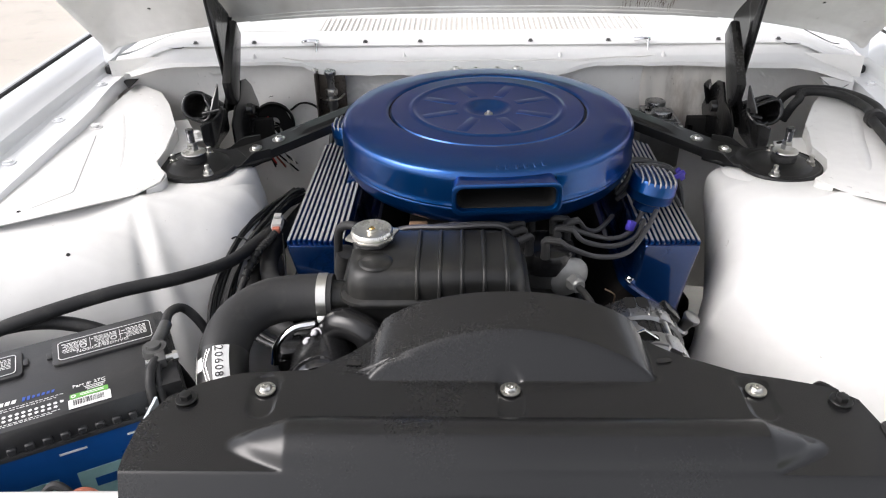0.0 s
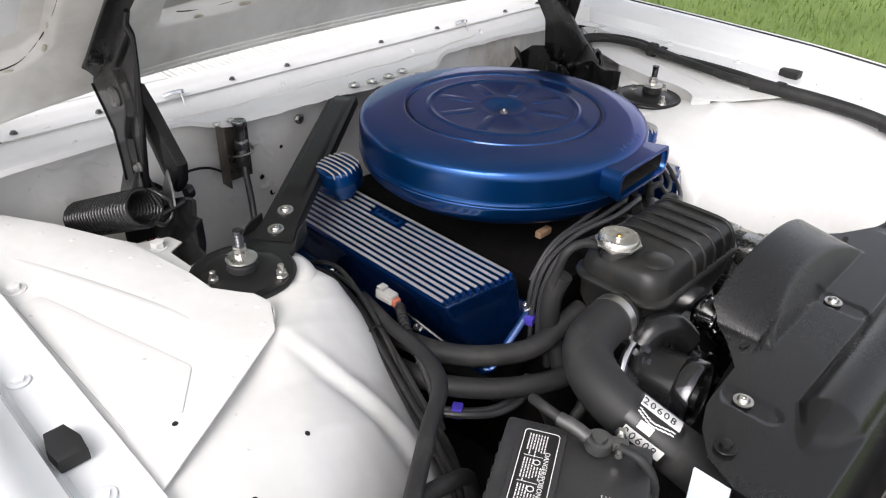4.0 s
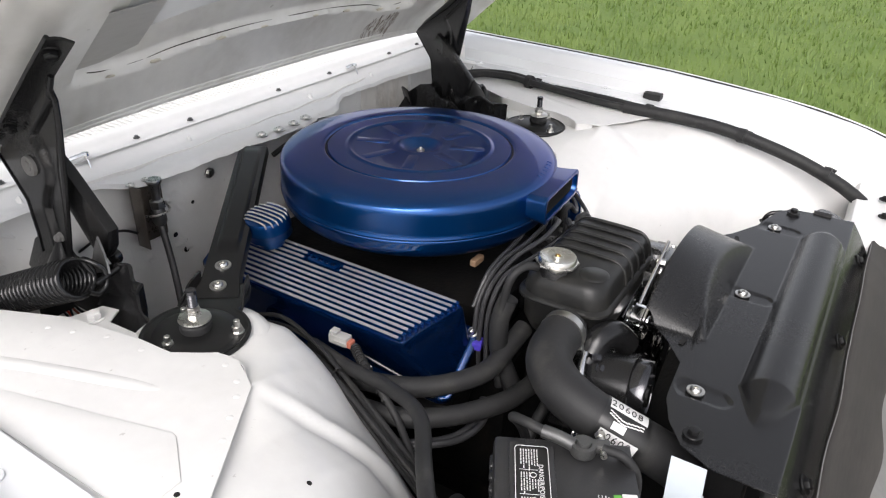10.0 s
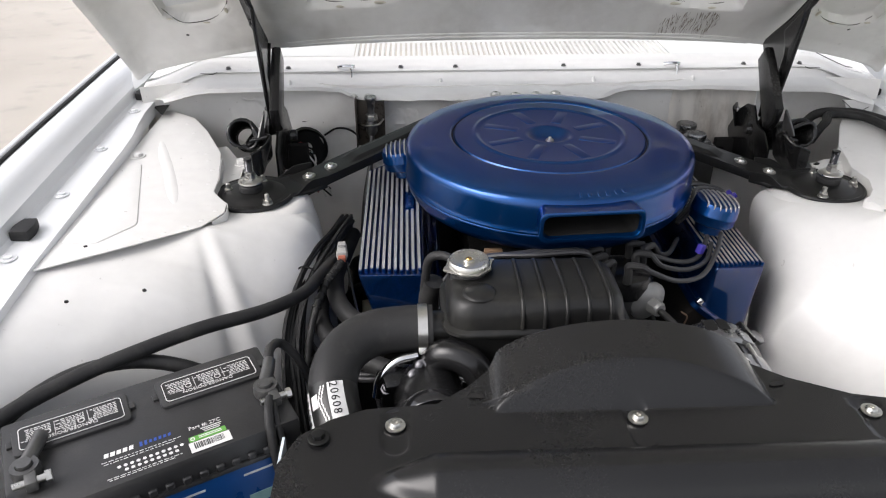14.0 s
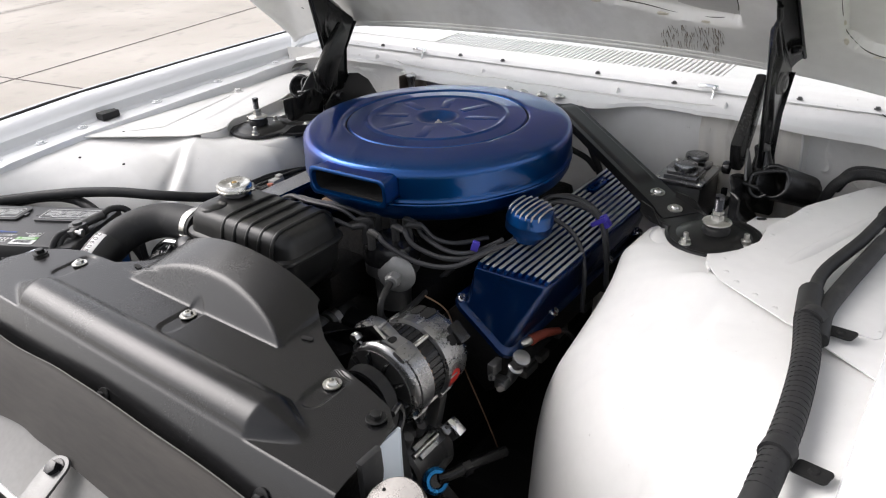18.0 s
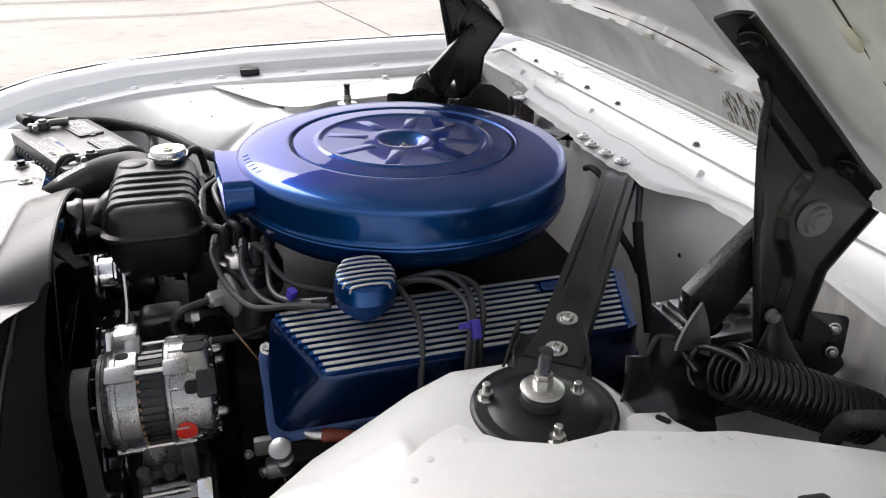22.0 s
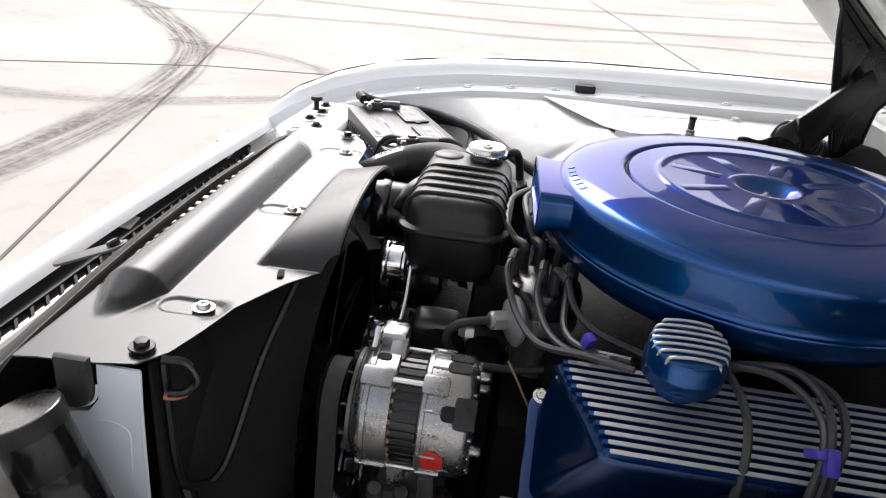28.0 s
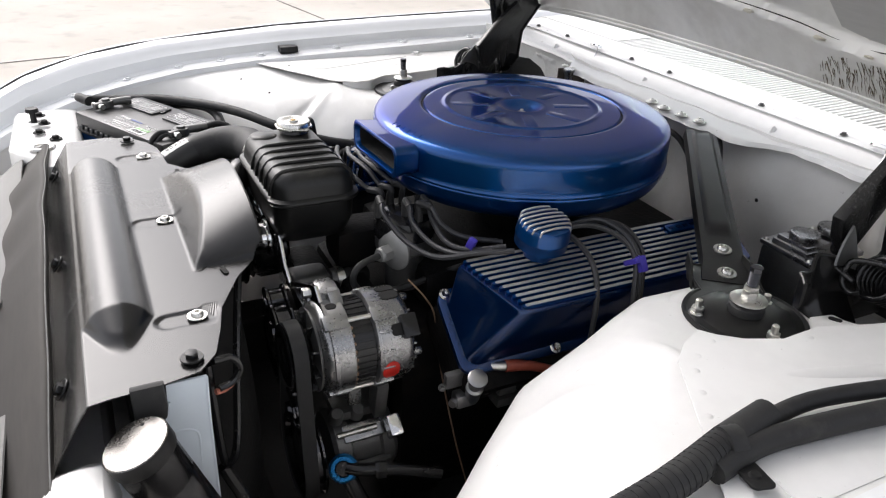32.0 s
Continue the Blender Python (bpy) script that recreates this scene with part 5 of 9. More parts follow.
    for j, (dy_, w) in enumerate(((-0.004, 0.007), (0.003, 0.006))):
        part("stamped_mark", box((0.0016, w, 0.0022), P(0.0025, 0.110 + dy_, 0.899 - 0.006 * j)[:], 0.0005), BLACK, front)

    def tongue(u, v):
        w = 0.042 * (1 - v ** 1.7)
        return P(0.004 - 0.006 * v + 0.024 * (u - 0.5) ** 2 * (1 - v), 0.164 + 0.010 * v + w * (u - 0.5), 0.912 + 0.052 * v - 0.014 * (u - 0.5) * (1 - v))

    # a paler metal than the bracket carries the sky's reflection on the tongue
    part("bracket_tongue", sheet(tongue, 12, 16, 0.003), CAST_DULL, front, "pointed steel tongue, paler for the sky it reflects", 60)

    def cone(u, v):
        a = radians(-80 + 170 * u)
        r = 0.004 + 0.048 * v ** 1.3
        return P(0.006 + 0.55 * r * math.cos(a), 0.262 + r * math.sin(a) * 0.95 + 0.010 * v, 0.945 - 0.085 * v)

    part("pivot_gusset", sheet(cone, 20, 14, 0.003), BLACK, hinge, "pointed gusset under the arm", 60)
    if s > 0:
        at = basis(P(-0.018, 0.364, 0.886), (0.55, 0.84, 0), (0.80, -0.52, 0.28))
        bolts = part("bolt_plate", prism(rounded(0.044, 0.048, 0.006, 4), 0.004, at, 0.001), BLACK, hinge, "black plate bolted to the cowl side")
        for w, v in ((0.008, 0.008), (0.010, -0.020)):
            part("bolt", buttonbolt(0.0055, 0.0070), ZINC, bolts).matrix_basis = at @ Matrix.Translation((w, v, 0.004))
    part("pivot", lathe([(0, 0.012), (0.010, 0.012), (0.012, 0.009), (0.012, 0)], 18, basis((X - s * 0.042, 0.228, 0.902), (0, 1, 0), side)), BLACK, hinge)
    part("brace", box((0.07, 0.02, 0.06), (X - s * 0.02, 0.36, 0.80), 0.004), SHADOW, hinge)
    # the coil
    p0, p1 = (Vector((0.578, 0.177, 0.912)), Vector((0.603, 0.358, 0.832))) if s > 0 else (Vector((-0.566, 0.176, 0.928)), Vector((-0.598, 0.364, 0.842)))
    ax = (p1 - p0).normalized()
    e1 = ax.orthogonal().normalized()
    e2 = ax.cross(e1)
    turns, R = 21, 0.0272
    pts = [p0.lerp(p1, k / (turns * 16)) + R * (math.cos(2 * math.pi * k / 16) * e1 + math.sin(2 * math.pi * k / 16) * e2) for k in range(turns * 16 + 1)]
    part("coil_spring", tube(pts, 0.0041, 11, 0), BLACK, hinge, "tight black coil spring")
    inb = Vector((-s, 0, 0))
    hook = [pts[3], pts[0], p0 - ax * 0.008 + inb * 0.024 + Vector((0, 0, 0.010)), p0 - ax * 0.016 + inb * 0.030 - Vector((0, 0, 0.006)), p0 - ax * 0.020 + inb * 0.026 - Vector((0, 0, 0.026)), p0 - ax * 0.020 + inb * 0.012 - Vector((0, 0, 0.034)), p0 - ax * 0.018 - Vector((0, 0, 0.026))]
    part("spring_hook", tube(hook, 0.0040, 10), BLACK, hinge, "spring end hooked into the bracket")
    part("spring_pin", tube([p0 - ax * 0.018 + inb * 0.050 - Vector((0, 0, 0.010)), p0 - ax * 0.018 + inb * 0.014 - Vector((0, 0, 0.018))], 0.0045, 10, 1), BLACK, hinge)
    part("spring_hook", tube([pts[-1], p1 + ax * 0.014, p1 + ax * 0.03 - e1 * 0.01], 0.0036, 8), BLACK, hinge)
    return hinge


HINGES = [build_hinge(-1), build_hinge(1)]


def build_cowl_side(s):
    """The upright side panel of the cowl and the sealer-smeared corner behind it."""
    x = XC + s * 0.560
    p = part("cowl_side_panel", sheet(lambda u, v: (x - s * 0.200 * (1 - u) + s * 0.014 * v, 0.4085 - 0.012 * u - 0.05 * smooth01(0.37, 1.0, v * 0.33) - 0.003 * math.sin(30 * u), 0.936 - 0.20 * v), 24, 24, 0.002), STAINED, car, "brown-stained white cowl side panel")
    part("panel_return", sheet(lambda u, v: (x + s * (0.014 * v + 0.012 * u), 0.400 + 0.05 * u, 0.936 - 0.20 * v), 6, 24, 0.002), FIREWALL, p)
    part("panel_edge", tube([(x, 0.3975, 0.936), (x + s * 0.007, 0.3975, 0.84), (x + s * 0.014, 0.3975, 0.737)], 0.0028, 8, 3), WHITE, p)


build_cowl_side(1)


def build_shade_trays():
    """Added, unseen black trays that shade the bay from below, open only in a slit behind the radiator."""
    tray = thing("shade_trays", "black trays added below the engine to keep the bay dark", "tray")
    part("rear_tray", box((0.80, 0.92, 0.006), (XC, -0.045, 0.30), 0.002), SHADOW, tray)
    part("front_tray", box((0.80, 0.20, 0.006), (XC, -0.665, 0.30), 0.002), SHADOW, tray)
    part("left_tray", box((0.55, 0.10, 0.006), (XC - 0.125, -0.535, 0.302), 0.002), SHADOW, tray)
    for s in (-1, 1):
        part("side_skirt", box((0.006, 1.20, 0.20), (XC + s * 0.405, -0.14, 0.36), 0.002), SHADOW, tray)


build_shade_trays()


def build_door():
    """The right front door, standing open."""
    a, b = Vector((XC + 0.95, 0.86, 0)), Vector((2.06, 1.22, 0))
    d = (b - a).normalized()
    n = Vector((d.y, -d.x, 0))
    m = Matrix(((d.x, 0, n.x, a.x), (d.y, 0, n.y, a.y), (0, 1, 0, 0), (0, 0, 0, 1)))
    L = (b - a).length
    out = [(0.0, 0.32), (0.0, 0.98), (0.25, 1.0), (0.8, 0.99), (L - 0.06, 0.97)]
    out += [(L - 0.02, 0.93), (L + 0.005, 0.85), (L + 0.02, 0.70), (L + 0.01, 0.50), (L - 0.03, 0.36), (L - 0.10, 0.32)]
    door = part("door", prism(out, 0.07, m, 0.012), FENDER_WHITE, car, "open white front door")
    part("screw", lathe([(0, 0.004), (0.006, 0.0035), (0.009, 0)], 14, m @ Matrix.Translation((L - 0.06, 0.81, 0.07))), CHROME, door)


build_door()


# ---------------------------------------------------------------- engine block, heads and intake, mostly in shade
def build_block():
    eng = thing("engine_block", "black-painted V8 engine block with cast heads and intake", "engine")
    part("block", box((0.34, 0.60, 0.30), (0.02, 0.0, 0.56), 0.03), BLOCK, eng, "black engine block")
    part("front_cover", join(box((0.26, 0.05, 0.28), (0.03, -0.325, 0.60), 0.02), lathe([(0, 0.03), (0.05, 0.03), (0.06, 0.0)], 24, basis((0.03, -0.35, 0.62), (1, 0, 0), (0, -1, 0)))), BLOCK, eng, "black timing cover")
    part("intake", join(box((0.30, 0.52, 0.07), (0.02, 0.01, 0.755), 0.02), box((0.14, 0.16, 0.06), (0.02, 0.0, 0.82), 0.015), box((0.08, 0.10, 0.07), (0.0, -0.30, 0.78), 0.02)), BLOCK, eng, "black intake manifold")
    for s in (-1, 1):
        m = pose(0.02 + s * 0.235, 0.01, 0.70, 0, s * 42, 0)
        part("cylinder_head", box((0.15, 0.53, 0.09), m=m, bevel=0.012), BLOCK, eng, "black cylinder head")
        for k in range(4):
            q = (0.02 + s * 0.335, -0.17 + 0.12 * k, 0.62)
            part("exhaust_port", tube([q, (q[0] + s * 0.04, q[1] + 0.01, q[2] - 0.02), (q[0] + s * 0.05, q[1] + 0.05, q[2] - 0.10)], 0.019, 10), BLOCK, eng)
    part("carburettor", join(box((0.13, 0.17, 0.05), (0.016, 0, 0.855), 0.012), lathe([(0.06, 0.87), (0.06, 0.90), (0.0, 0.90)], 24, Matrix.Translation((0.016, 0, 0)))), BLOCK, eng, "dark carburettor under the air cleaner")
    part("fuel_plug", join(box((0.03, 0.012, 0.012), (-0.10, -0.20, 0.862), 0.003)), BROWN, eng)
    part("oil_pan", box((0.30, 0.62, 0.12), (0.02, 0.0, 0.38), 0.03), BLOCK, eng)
    return eng


ENGINE = build_block()


# ---------------------------------------------------------------- air cleaner
def build_air_cleaner():
    c = Vector((0.016, 0.0, 0))
    ac = thing("air_cleaner", "large round metallic-blue air cleaner on the carburettor", "air cleaner")
    at = Matrix.Translation(c)
    lid = [(0, 0.973), (0.012, 0.973), (0.022, 0.9745), (0.031, 0.980), (0.037, 0.9855), (0.041, 0.9872), (0.046, 0.9868), (0.050, 0.9866), (0.062, 0.9866), (0.124, 0.9872), (0.128, 0.9878), (0.1305, 0.9894), (0.133, 0.9902), (0.1355, 0.9894), (0.138, 0.9880), (0.142, 0.9876), (0.165, 0.9873), (0.1705, 0.9868), (0.1725, 0.9835), (0.1757, 0.9835), (0.1772, 0.9872), (0.1795, 0.9882), (0.183, 0.9882), (0.200, 0.9868), (0.222, 0.9835), (0.240, 0.9795), (0.2495, 0.9762), (0.2545, 0.9728), (0.2575, 0.9680), (0.2585, 0.9620), (0.2587, 0.9590), (0.2590, 0.9290), (0.2592, 0.9225), (0.2603, 0.9205), (0.2605, 0.9180), (0.2592, 0.9165)]
    # the middle of the lid lies a little lower
    lid = [(r, z - 0.003 * smooth01(0.25, 0.185, r)) for r, z in lid]
    shell = lathe(lid, 144, at)
    # the side wall is cut away behind the intake mouth
    cut = [f for f in shell.faces if f.calc_center_median().y < -0.2 and -0.036 < f.calc_center_median().x < 0.118 and 0.928 < f.calc_center_median().z < 0.961]
    bmesh.ops.delete(shell, geom=cut, context="FACES")
    part("lid", shell, BLUE, ac, "metallic blue lid with pressed rings", 50)
    part("filter_element", lathe([(0.20, 0.875), (0.20, 0.968), (0.17, 0.968)], 64, at), SHADOW, ac, "dark paper filter inside")
    groove = lathe([(0.1730, 0.9812), (0.1755, 0.9812), (0.1755, 0.9808), (0.1730, 0.9808)], 96, at, True)
    part("groove_ring", groove, SHADOW, ac, "thin black ring in the lid groove")
    bowl = [(0.2592, 0.9168), (0.2602, 0.9150), (0.2600, 0.9125), (0.2588, 0.9105), (0.2572, 0.901), (0.250, 0.889), (0.240, 0.880), (0.222, 0.872), (0.195, 0.868), (0.10, 0.866), (0.06, 0.866)]
    part("base_bowl", lathe(bowl, 96, at), BLUE, ac, "metallic blue bowl-shaped base", 50)
    # eight radial ribs pressed into the lid, alternately raised
    rib = None
    for k in range(8):
        a = radians(22.5 + 45 * k)
        m = at @ Matrix.Rotation(a, 4, "Z")
        if rib is None:
            bar = prism([(0.060, -0.0095), (0.118, -0.0105), (0.121, -0.0085), (0.121, 0.0085), (0.118, 0.0105), (0.060, 0.0095), (0.057, 0.0075), (0.057, -0.0075)], 0.0042, Matrix.Translation((0, 0, 0.9804)), 0.0014)
            rib = part("pressed_rib", bar, BLUE, ac)
            rib.matrix_basis = m
        else:
            shared("pressed_rib", rib, ac, m)
    nut = join(lathe([(0, 0.0075), (0.0026, 0.0072), (0.0034, 0.0055), (0.0036, 0.0032), (0.0072, 0.0026), (0.0078, 0)], 18))
    nut.transform(Matrix.Translation((0.019, 0.0, 0.9705)))
    part("cap_nut", nut, ZINC, ac, "small plated cap nut")
    # snorkel at the front with a rectangular mouth
    m = Matrix.Translation((0.036, -0.248, 0.9465)) @ Matrix.Rotation(radians(3.2), 4, "Z")

    n = len(rounded(1, 1, 0.1, 5))
    shell = bmesh.new()
    prof = [(0.154, 0.044, 0.055), (0.156, 0.045, -0.006), (0.159, 0.047, -0.020), (0.163, 0.049, -0.031), (0.164, 0.0495, -0.0355), (0.160, 0.046, -0.037), (0.152, 0.0375, -0.0365), (0.149, 0.035, -0.033), (0.147, 0.033, 0.04)]
    rings = []
    for w, h, y in prof:
        rings.append([shell.verts.new(m @ Vector((x, y, z))) for x, z in rounded(w, h, 0.012, 5)])
    for a, b in zip(rings, rings[1:]):
        for k in range(n):
            shell.faces.new((a[k], a[(k + 1) % n], b[(k + 1) % n], b[k]))
    part("snorkel", shell, BLUE, ac, "blue intake snorkel with a rectangular mouth", 50)
    # a black inner skin puts the shade of the mouth into its colour
    lining = bmesh.new()
    rings = [[lining.verts.new(m @ Vector((x, y, z))) for x, z in rounded(w, h, 0.011, 5)] for w, h, y in ((0.1475, 0.0335, -0.028), (0.146, 0.032, 0.0), (0.145, 0.031, 0.045))]
    for a, b in zip(rings, rings[1:]):
        for k in range(n):
            lining.faces.new((a[k], a[(k + 1) % n], b[(k + 1) % n], b[k]))
    lining.faces.new(rings[-1])
    part("mouth_shade", lining, SHADOW, ac, "inside of the intake, darkened to stand for its shade", 50)
    # faint raised marks above the intake, unreadable
    for k in range(6):
        a = radians(-88 + 3.4 * k)
        q = Matrix.Translation((c.x + 0.2435 * math.cos(a), c.y + 0.2435 * math.sin(a), 0.9783)) @ Matrix.Rotation(a, 4, "Z") @ Matrix.Rotation(radians(19), 4, "Y")
        bar = box((0.009, 0.0035 + 0.002 * (k % 2), 0.0012), (0, 0, 0), 0.0005, segments=1)
        bar.transform(q)
        part("raised_mark", bar, BLUE, ac)
    ac.location, ac.scale = (-0.0023, -0.008, 0.006), (0.975, 0.975, 1.0)
    return ac


AIR_CLEANER = build_air_cleaner()


# ---------------------------------------------------------------- valve covers with machined ribs
def build_cover(s):
    vc = thing("valve_cover", "blue finned valve cover with machined aluminium ribs", "valve cover", "valve covers")
    X = 0.0195
    T = radians(38)

    # local frame of the flange: a across (outboard and down), y along, w up off the head
    def L(a, y, w):
        return Vector((X + s * (0.250 + a * math.cos(T) + w * math.sin(T)), y, 0.747 - a * math.sin(T) + w * math.cos(T)))

    # the ribbed top is less tilted: q runs from its inner edge (0) to its outer edge (1)
    def P(q, y, h=0.0):
        return Vector((X + s * (0.238 + 0.100 * q + 0.25 * h), y, 0.8545 - 0.027 * q + 0.968 * h))

    def front(q):
        return -0.236 + 0.041 * smooth01(0.0, 1.0, q)

    y0, y1 = -0.262, 0.272
    bm = bmesh.new()
    rings = []
    for a0, a1, ya, yb, w, r in ((-0.064, 0.070, y0, y1, 0.000, 0.022), (-0.064, 0.070, y0, y1, 0.008, 0.022), (-0.060, 0.066, y0 + 0.004, y1 - 0.004, 0.011, 0.020), (-0.055, 0.058, y0 + 0.010, y1 - 0.010, 0.012, 0.018), (-0.053, 0.055, y0 + 0.012, y1 - 0.012, 0.017, 0.016)):
        rings.append([bm.verts.new(L(a, y, w)) for a, y in rounded(a1 - a0, yb - ya, r, 6, (a0 + a1) / 2, (ya + yb) / 2)])
    for grow, h in ((0.006, -0.013), (0.0055, -0.008), (0.004, -0.0055)):
        ring = []
        for q, v in rounded(1.0 + 2 * grow / 0.1, 1.0, 0.08, 6, 0.5, 0.5):
            ya, yb = front(q) - grow - 0.001, 0.250 - 0.03 * q + grow
            ring.append(bm.verts.new(P(q, ya + (yb - ya) * v, h)))
        rings.append(ring)
    n = len(rings[0])
    for a, b in zip(rings, rings[1:]):
        for k in range(n):
            bm.faces.new((a[k], a[(k + 1) % n], b[(k + 1) % n], b[k]))
    bm.faces.new(rings[-1])
    bm.faces.new(rings[0][::-1])
    part("cover_body", bm, BLUE_DARK, vc, "deep blue cast cover with a bolted flange", 32)

    count = 11
    up = P(0, 0, 1) - P(0, 0, 0)
    for k in range(count):
        q = (k + 0.15) / (count - 0.7)
        ya, yb = front(q), 0.240 - 0.03 * q
        pieces = [(ya, yb)]
        if k in (1, 2):
            gap = 0.02 if s < 0 else 0.15
            pieces = [(ya, gap - 0.034), (gap + 0.034, yb)]
        for ya, yb in pieces:
            m = basis(P(q, (ya + yb) / 2), (0, 1, 0), up)
            w = 0.0056
            b = prism(rounded(yb - ya, w, 0.0022, 3), 0.0075, Matrix.Translation((0, 0, -0.0075)))
            b.transform(m)
            part("rib_side", b, BLUE, vc)
            t = prism(rounded(yb - ya - 0.010, w - 0.0008, 0.0016, 3), 0.0012, Matrix.Translation((0, 0, -0.0004)))
            t.transform(m)
            part("rib", t, RIB, vc, "machined aluminium rib top")
    fl = L(0, 0, 1) - L(0, 0, 0)
    for a, y in ((-0.055, y0 + 0.012), (0.062, -0.108), (0.062, 0.11), (0.06, y0 + 0.03) if s < 0 else (0.062, 0.25), (-0.055, y1 - 0.012)):
        b = part("bolt", join(lathe([(0, 0.0022), (0.0022, 0.0022), (0.0025, 0.0075), (0.0052, 0.0075), (0.0058, 0.006), (0.006, 0.0014), (0.0088, 0.001), (0.0088, 0)], 18)), CHROME, vc, "bright socket-head bolt")
        b.matrix_basis = basis(L(a, y, 0.0115), (0, 1, 0), fl)
    # small blue badge plate set into the ribs, its lettering unreadable
    pl = prism(rounded(0.062, 0.017, 0.004, 3), 0.008, None, 0.001)
    yb = 0.02 if s < 0 else 0.15
    pl.transform(basis(P(0.155, yb, -0.007), (0, 1, 0), up))
    badge = part("badge", pl, BLUE, vc, "small blue badge plate")
    for k in range(4):
        bar = box((0.009, 0.006, 0.001), bevel=0.0003, segments=1, m=basis(P(0.155, yb - 0.021 + 0.014 * k, 0.0014), (0, 1, 0), up))
        part("badge_mark", bar, BLUE_DARK, badge)
    return vc


COVERS = [build_cover(-1), build_cover(1)]


def build_breather(x, y, lean):
    br = thing("breather_cap", "blue ribbed oil breather cap on the valve cover", "breather cap", "breather caps")
    m = Matrix.Translation((x, y, 0.868)) @ Matrix.Rotation(lean, 4, "Y")
    body = [(0.0, -0.012), (0.022, -0.012), (0.024, 0.004), (0.034, 0.006), (0.0385, 0.009), (0.0385, 0.021), (0.0395, 0.023), (0.0395, 0.026), (0.0385, 0.028), (0.038, 0.040), (0.0355, 0.0455), (0.030, 0.0480), (0.0, 0.0490)]
    part("cap_body", lathe(body, 48, m), BLUE, br, "blue cap body")
    for k in range(7):
        off = -0.027 + 0.009 * k
        half = math.sqrt(max(0.0001, 0.0365 ** 2 - off ** 2))
        pts = [(off, -half, 0.036), (off, -half * 0.96, 0.0440), (off, -half * 0.82, 0.0490), (off, 0, 0.0512), (off, half * 0.82, 0.0490), (off, half * 0.96, 0.0440), (off, half, 0.036)]
        b = tube([m @ Vector(q) for q in pts], 0.0016, 7, 4)
        part("rib", b, RIB, br)
    return br


build_breather(0.281, -0.126, radians(10))
build_breather(-0.243, 0.128, radians(-10))


# ---------------------------------------------------------------- header tank, cap and top hose
def build_tank():
    tank = thing("header_tank", "black ribbed coolant header tank ahead of the engine", "coolant tank")
    cx, cy = -0.066, -0.383
    W, D = 0.250, 0.142

    def shell(specs, name, label=""):
        bm = bmesh.new()
        rings = [[bm.verts.new((cx + x + dx, cy + y, z)) for x, y in rounded(w, d, r, 7)] for w, d, r, z, dx in specs]
        n = len(rings[0])
        for a, b in zip(rings, rings[1:]):
            for k in range(n):
                bm.faces.new((a[k], a[(k + 1) % n], b[(k + 1) % n], b[k]))
        bm.faces.new(rings[-1])
        bm.faces.new(rings[0][::-1])
        return part(name, bm, TANK, tank, label, 50)

    shell([(W, D, 0.032, 0.881, 0), (W + 0.004, D + 0.004, 0.033, 0.884, 0), (W + 0.002, D + 0.002, 0.032, 0.888, 0), (W - 0.010, D - 0.010, 0.030, 0.891, 0), (W - 0.014, D - 0.014, 0.030, 0.905, 0), (W - 0.020, D - 0.020, 0.030, 0.918, 0), (W - 0.034, D - 0.034, 0.028, 0.9265, 0), (W - 0.052, D - 0.052, 0.024, 0.929, 0)], "upper_shell", "black pressed upper shell")
    shell([(W - 0.10, D - 0.05, 0.02, 0.800, 0.0), (W - 0.05, D - 0.03, 0.025, 0.815, 0.0), (W - 0.014, D - 0.014, 0.03, 0.845, 0), (W - 0.012, D - 0.012, 0.03, 0.878, 0), (W, D, 0.032, 0.881, 0)], "lower_shell", "black pressed lower shell")
    for k in range(5):
        x = cx - 0.022 + 0.029 * k
        prof = [(x, cy - D / 2 + 0.004, 0.893), (x, cy - D / 2 + 0.008, 0.912), (x, cy - D / 2 + 0.020, 0.9265), (x, cy - 0.03, 0.9305), (x, cy + 0.03, 0.9305), (x, cy + D / 2 - 0.020, 0.9265), (x, cy + D / 2 - 0.008, 0.912), (x, cy + D / 2 - 0.004, 0.893)]
        part("pressed_rib", tube(prof, 0.0030, 10, 4), TANK, tank)
    part("round_pad", lathe([(0, 0.9315), (0.019, 0.9315), (0.021, 0.9302), (0.023, 0.9285)], 32, Matrix.Translation((cx - 0.077, cy - 0.033, 0))), TANK, tank)
    part("filler_neck", lathe([(0.0, 0.934), (0.024, 0.934), (0.026, 0.928), (0.028, 0.92)], 28, Matrix.Translation((-0.153, -0.361, 0))), BLACK, tank)
    part("outlet_neck", tube([(-0.165, -0.405, 0.866), (-0.222, -0.408, 0.867)], 0.0235, 20, 1), TANK, tank)
    m = Matrix.Translation((-0.153, -0.361, 0.936)) @ Matrix.Rotation(radians(20), 4, "Z")
    prof = [(0, 0.0105), (0.005, 0.0105), (0.0055, 0.0125), (0.0075, 0.0125), (0.008, 0.0100), (0.018, 0.0095), (0.022, 0.0118), (0.0268, 0.0118), (0.0285, 0.0095), (0.029, 0.003), (0.0295, 0)]
    cap = part("pressure_cap", lathe(prof, 40, m), RADIATOR_CAP, tank, "zinc-plated pressure cap")
    outline = []
    for k in range(64):
        a = 2 * math.pi * k / 64
        r = 0.0305 + 0.0022 * max(0, math.cos(8 * a)) ** 2 + 0.0055 * (math.exp(-((math.sin(a)) / 0.25) ** 2))
        outline.append((r * math.cos(a), r * math.sin(a)))
    part("rim", prism(outline, 0.004, m, 0.0012), RADIATOR_CAP, cap, "notched rim with two ears")
    part("rivet", lathe([(0, 0.014), (0.003, 0.0135), (0.0045, 0.0115)], 14, m), BRASS, cap, "brass centre rivet")
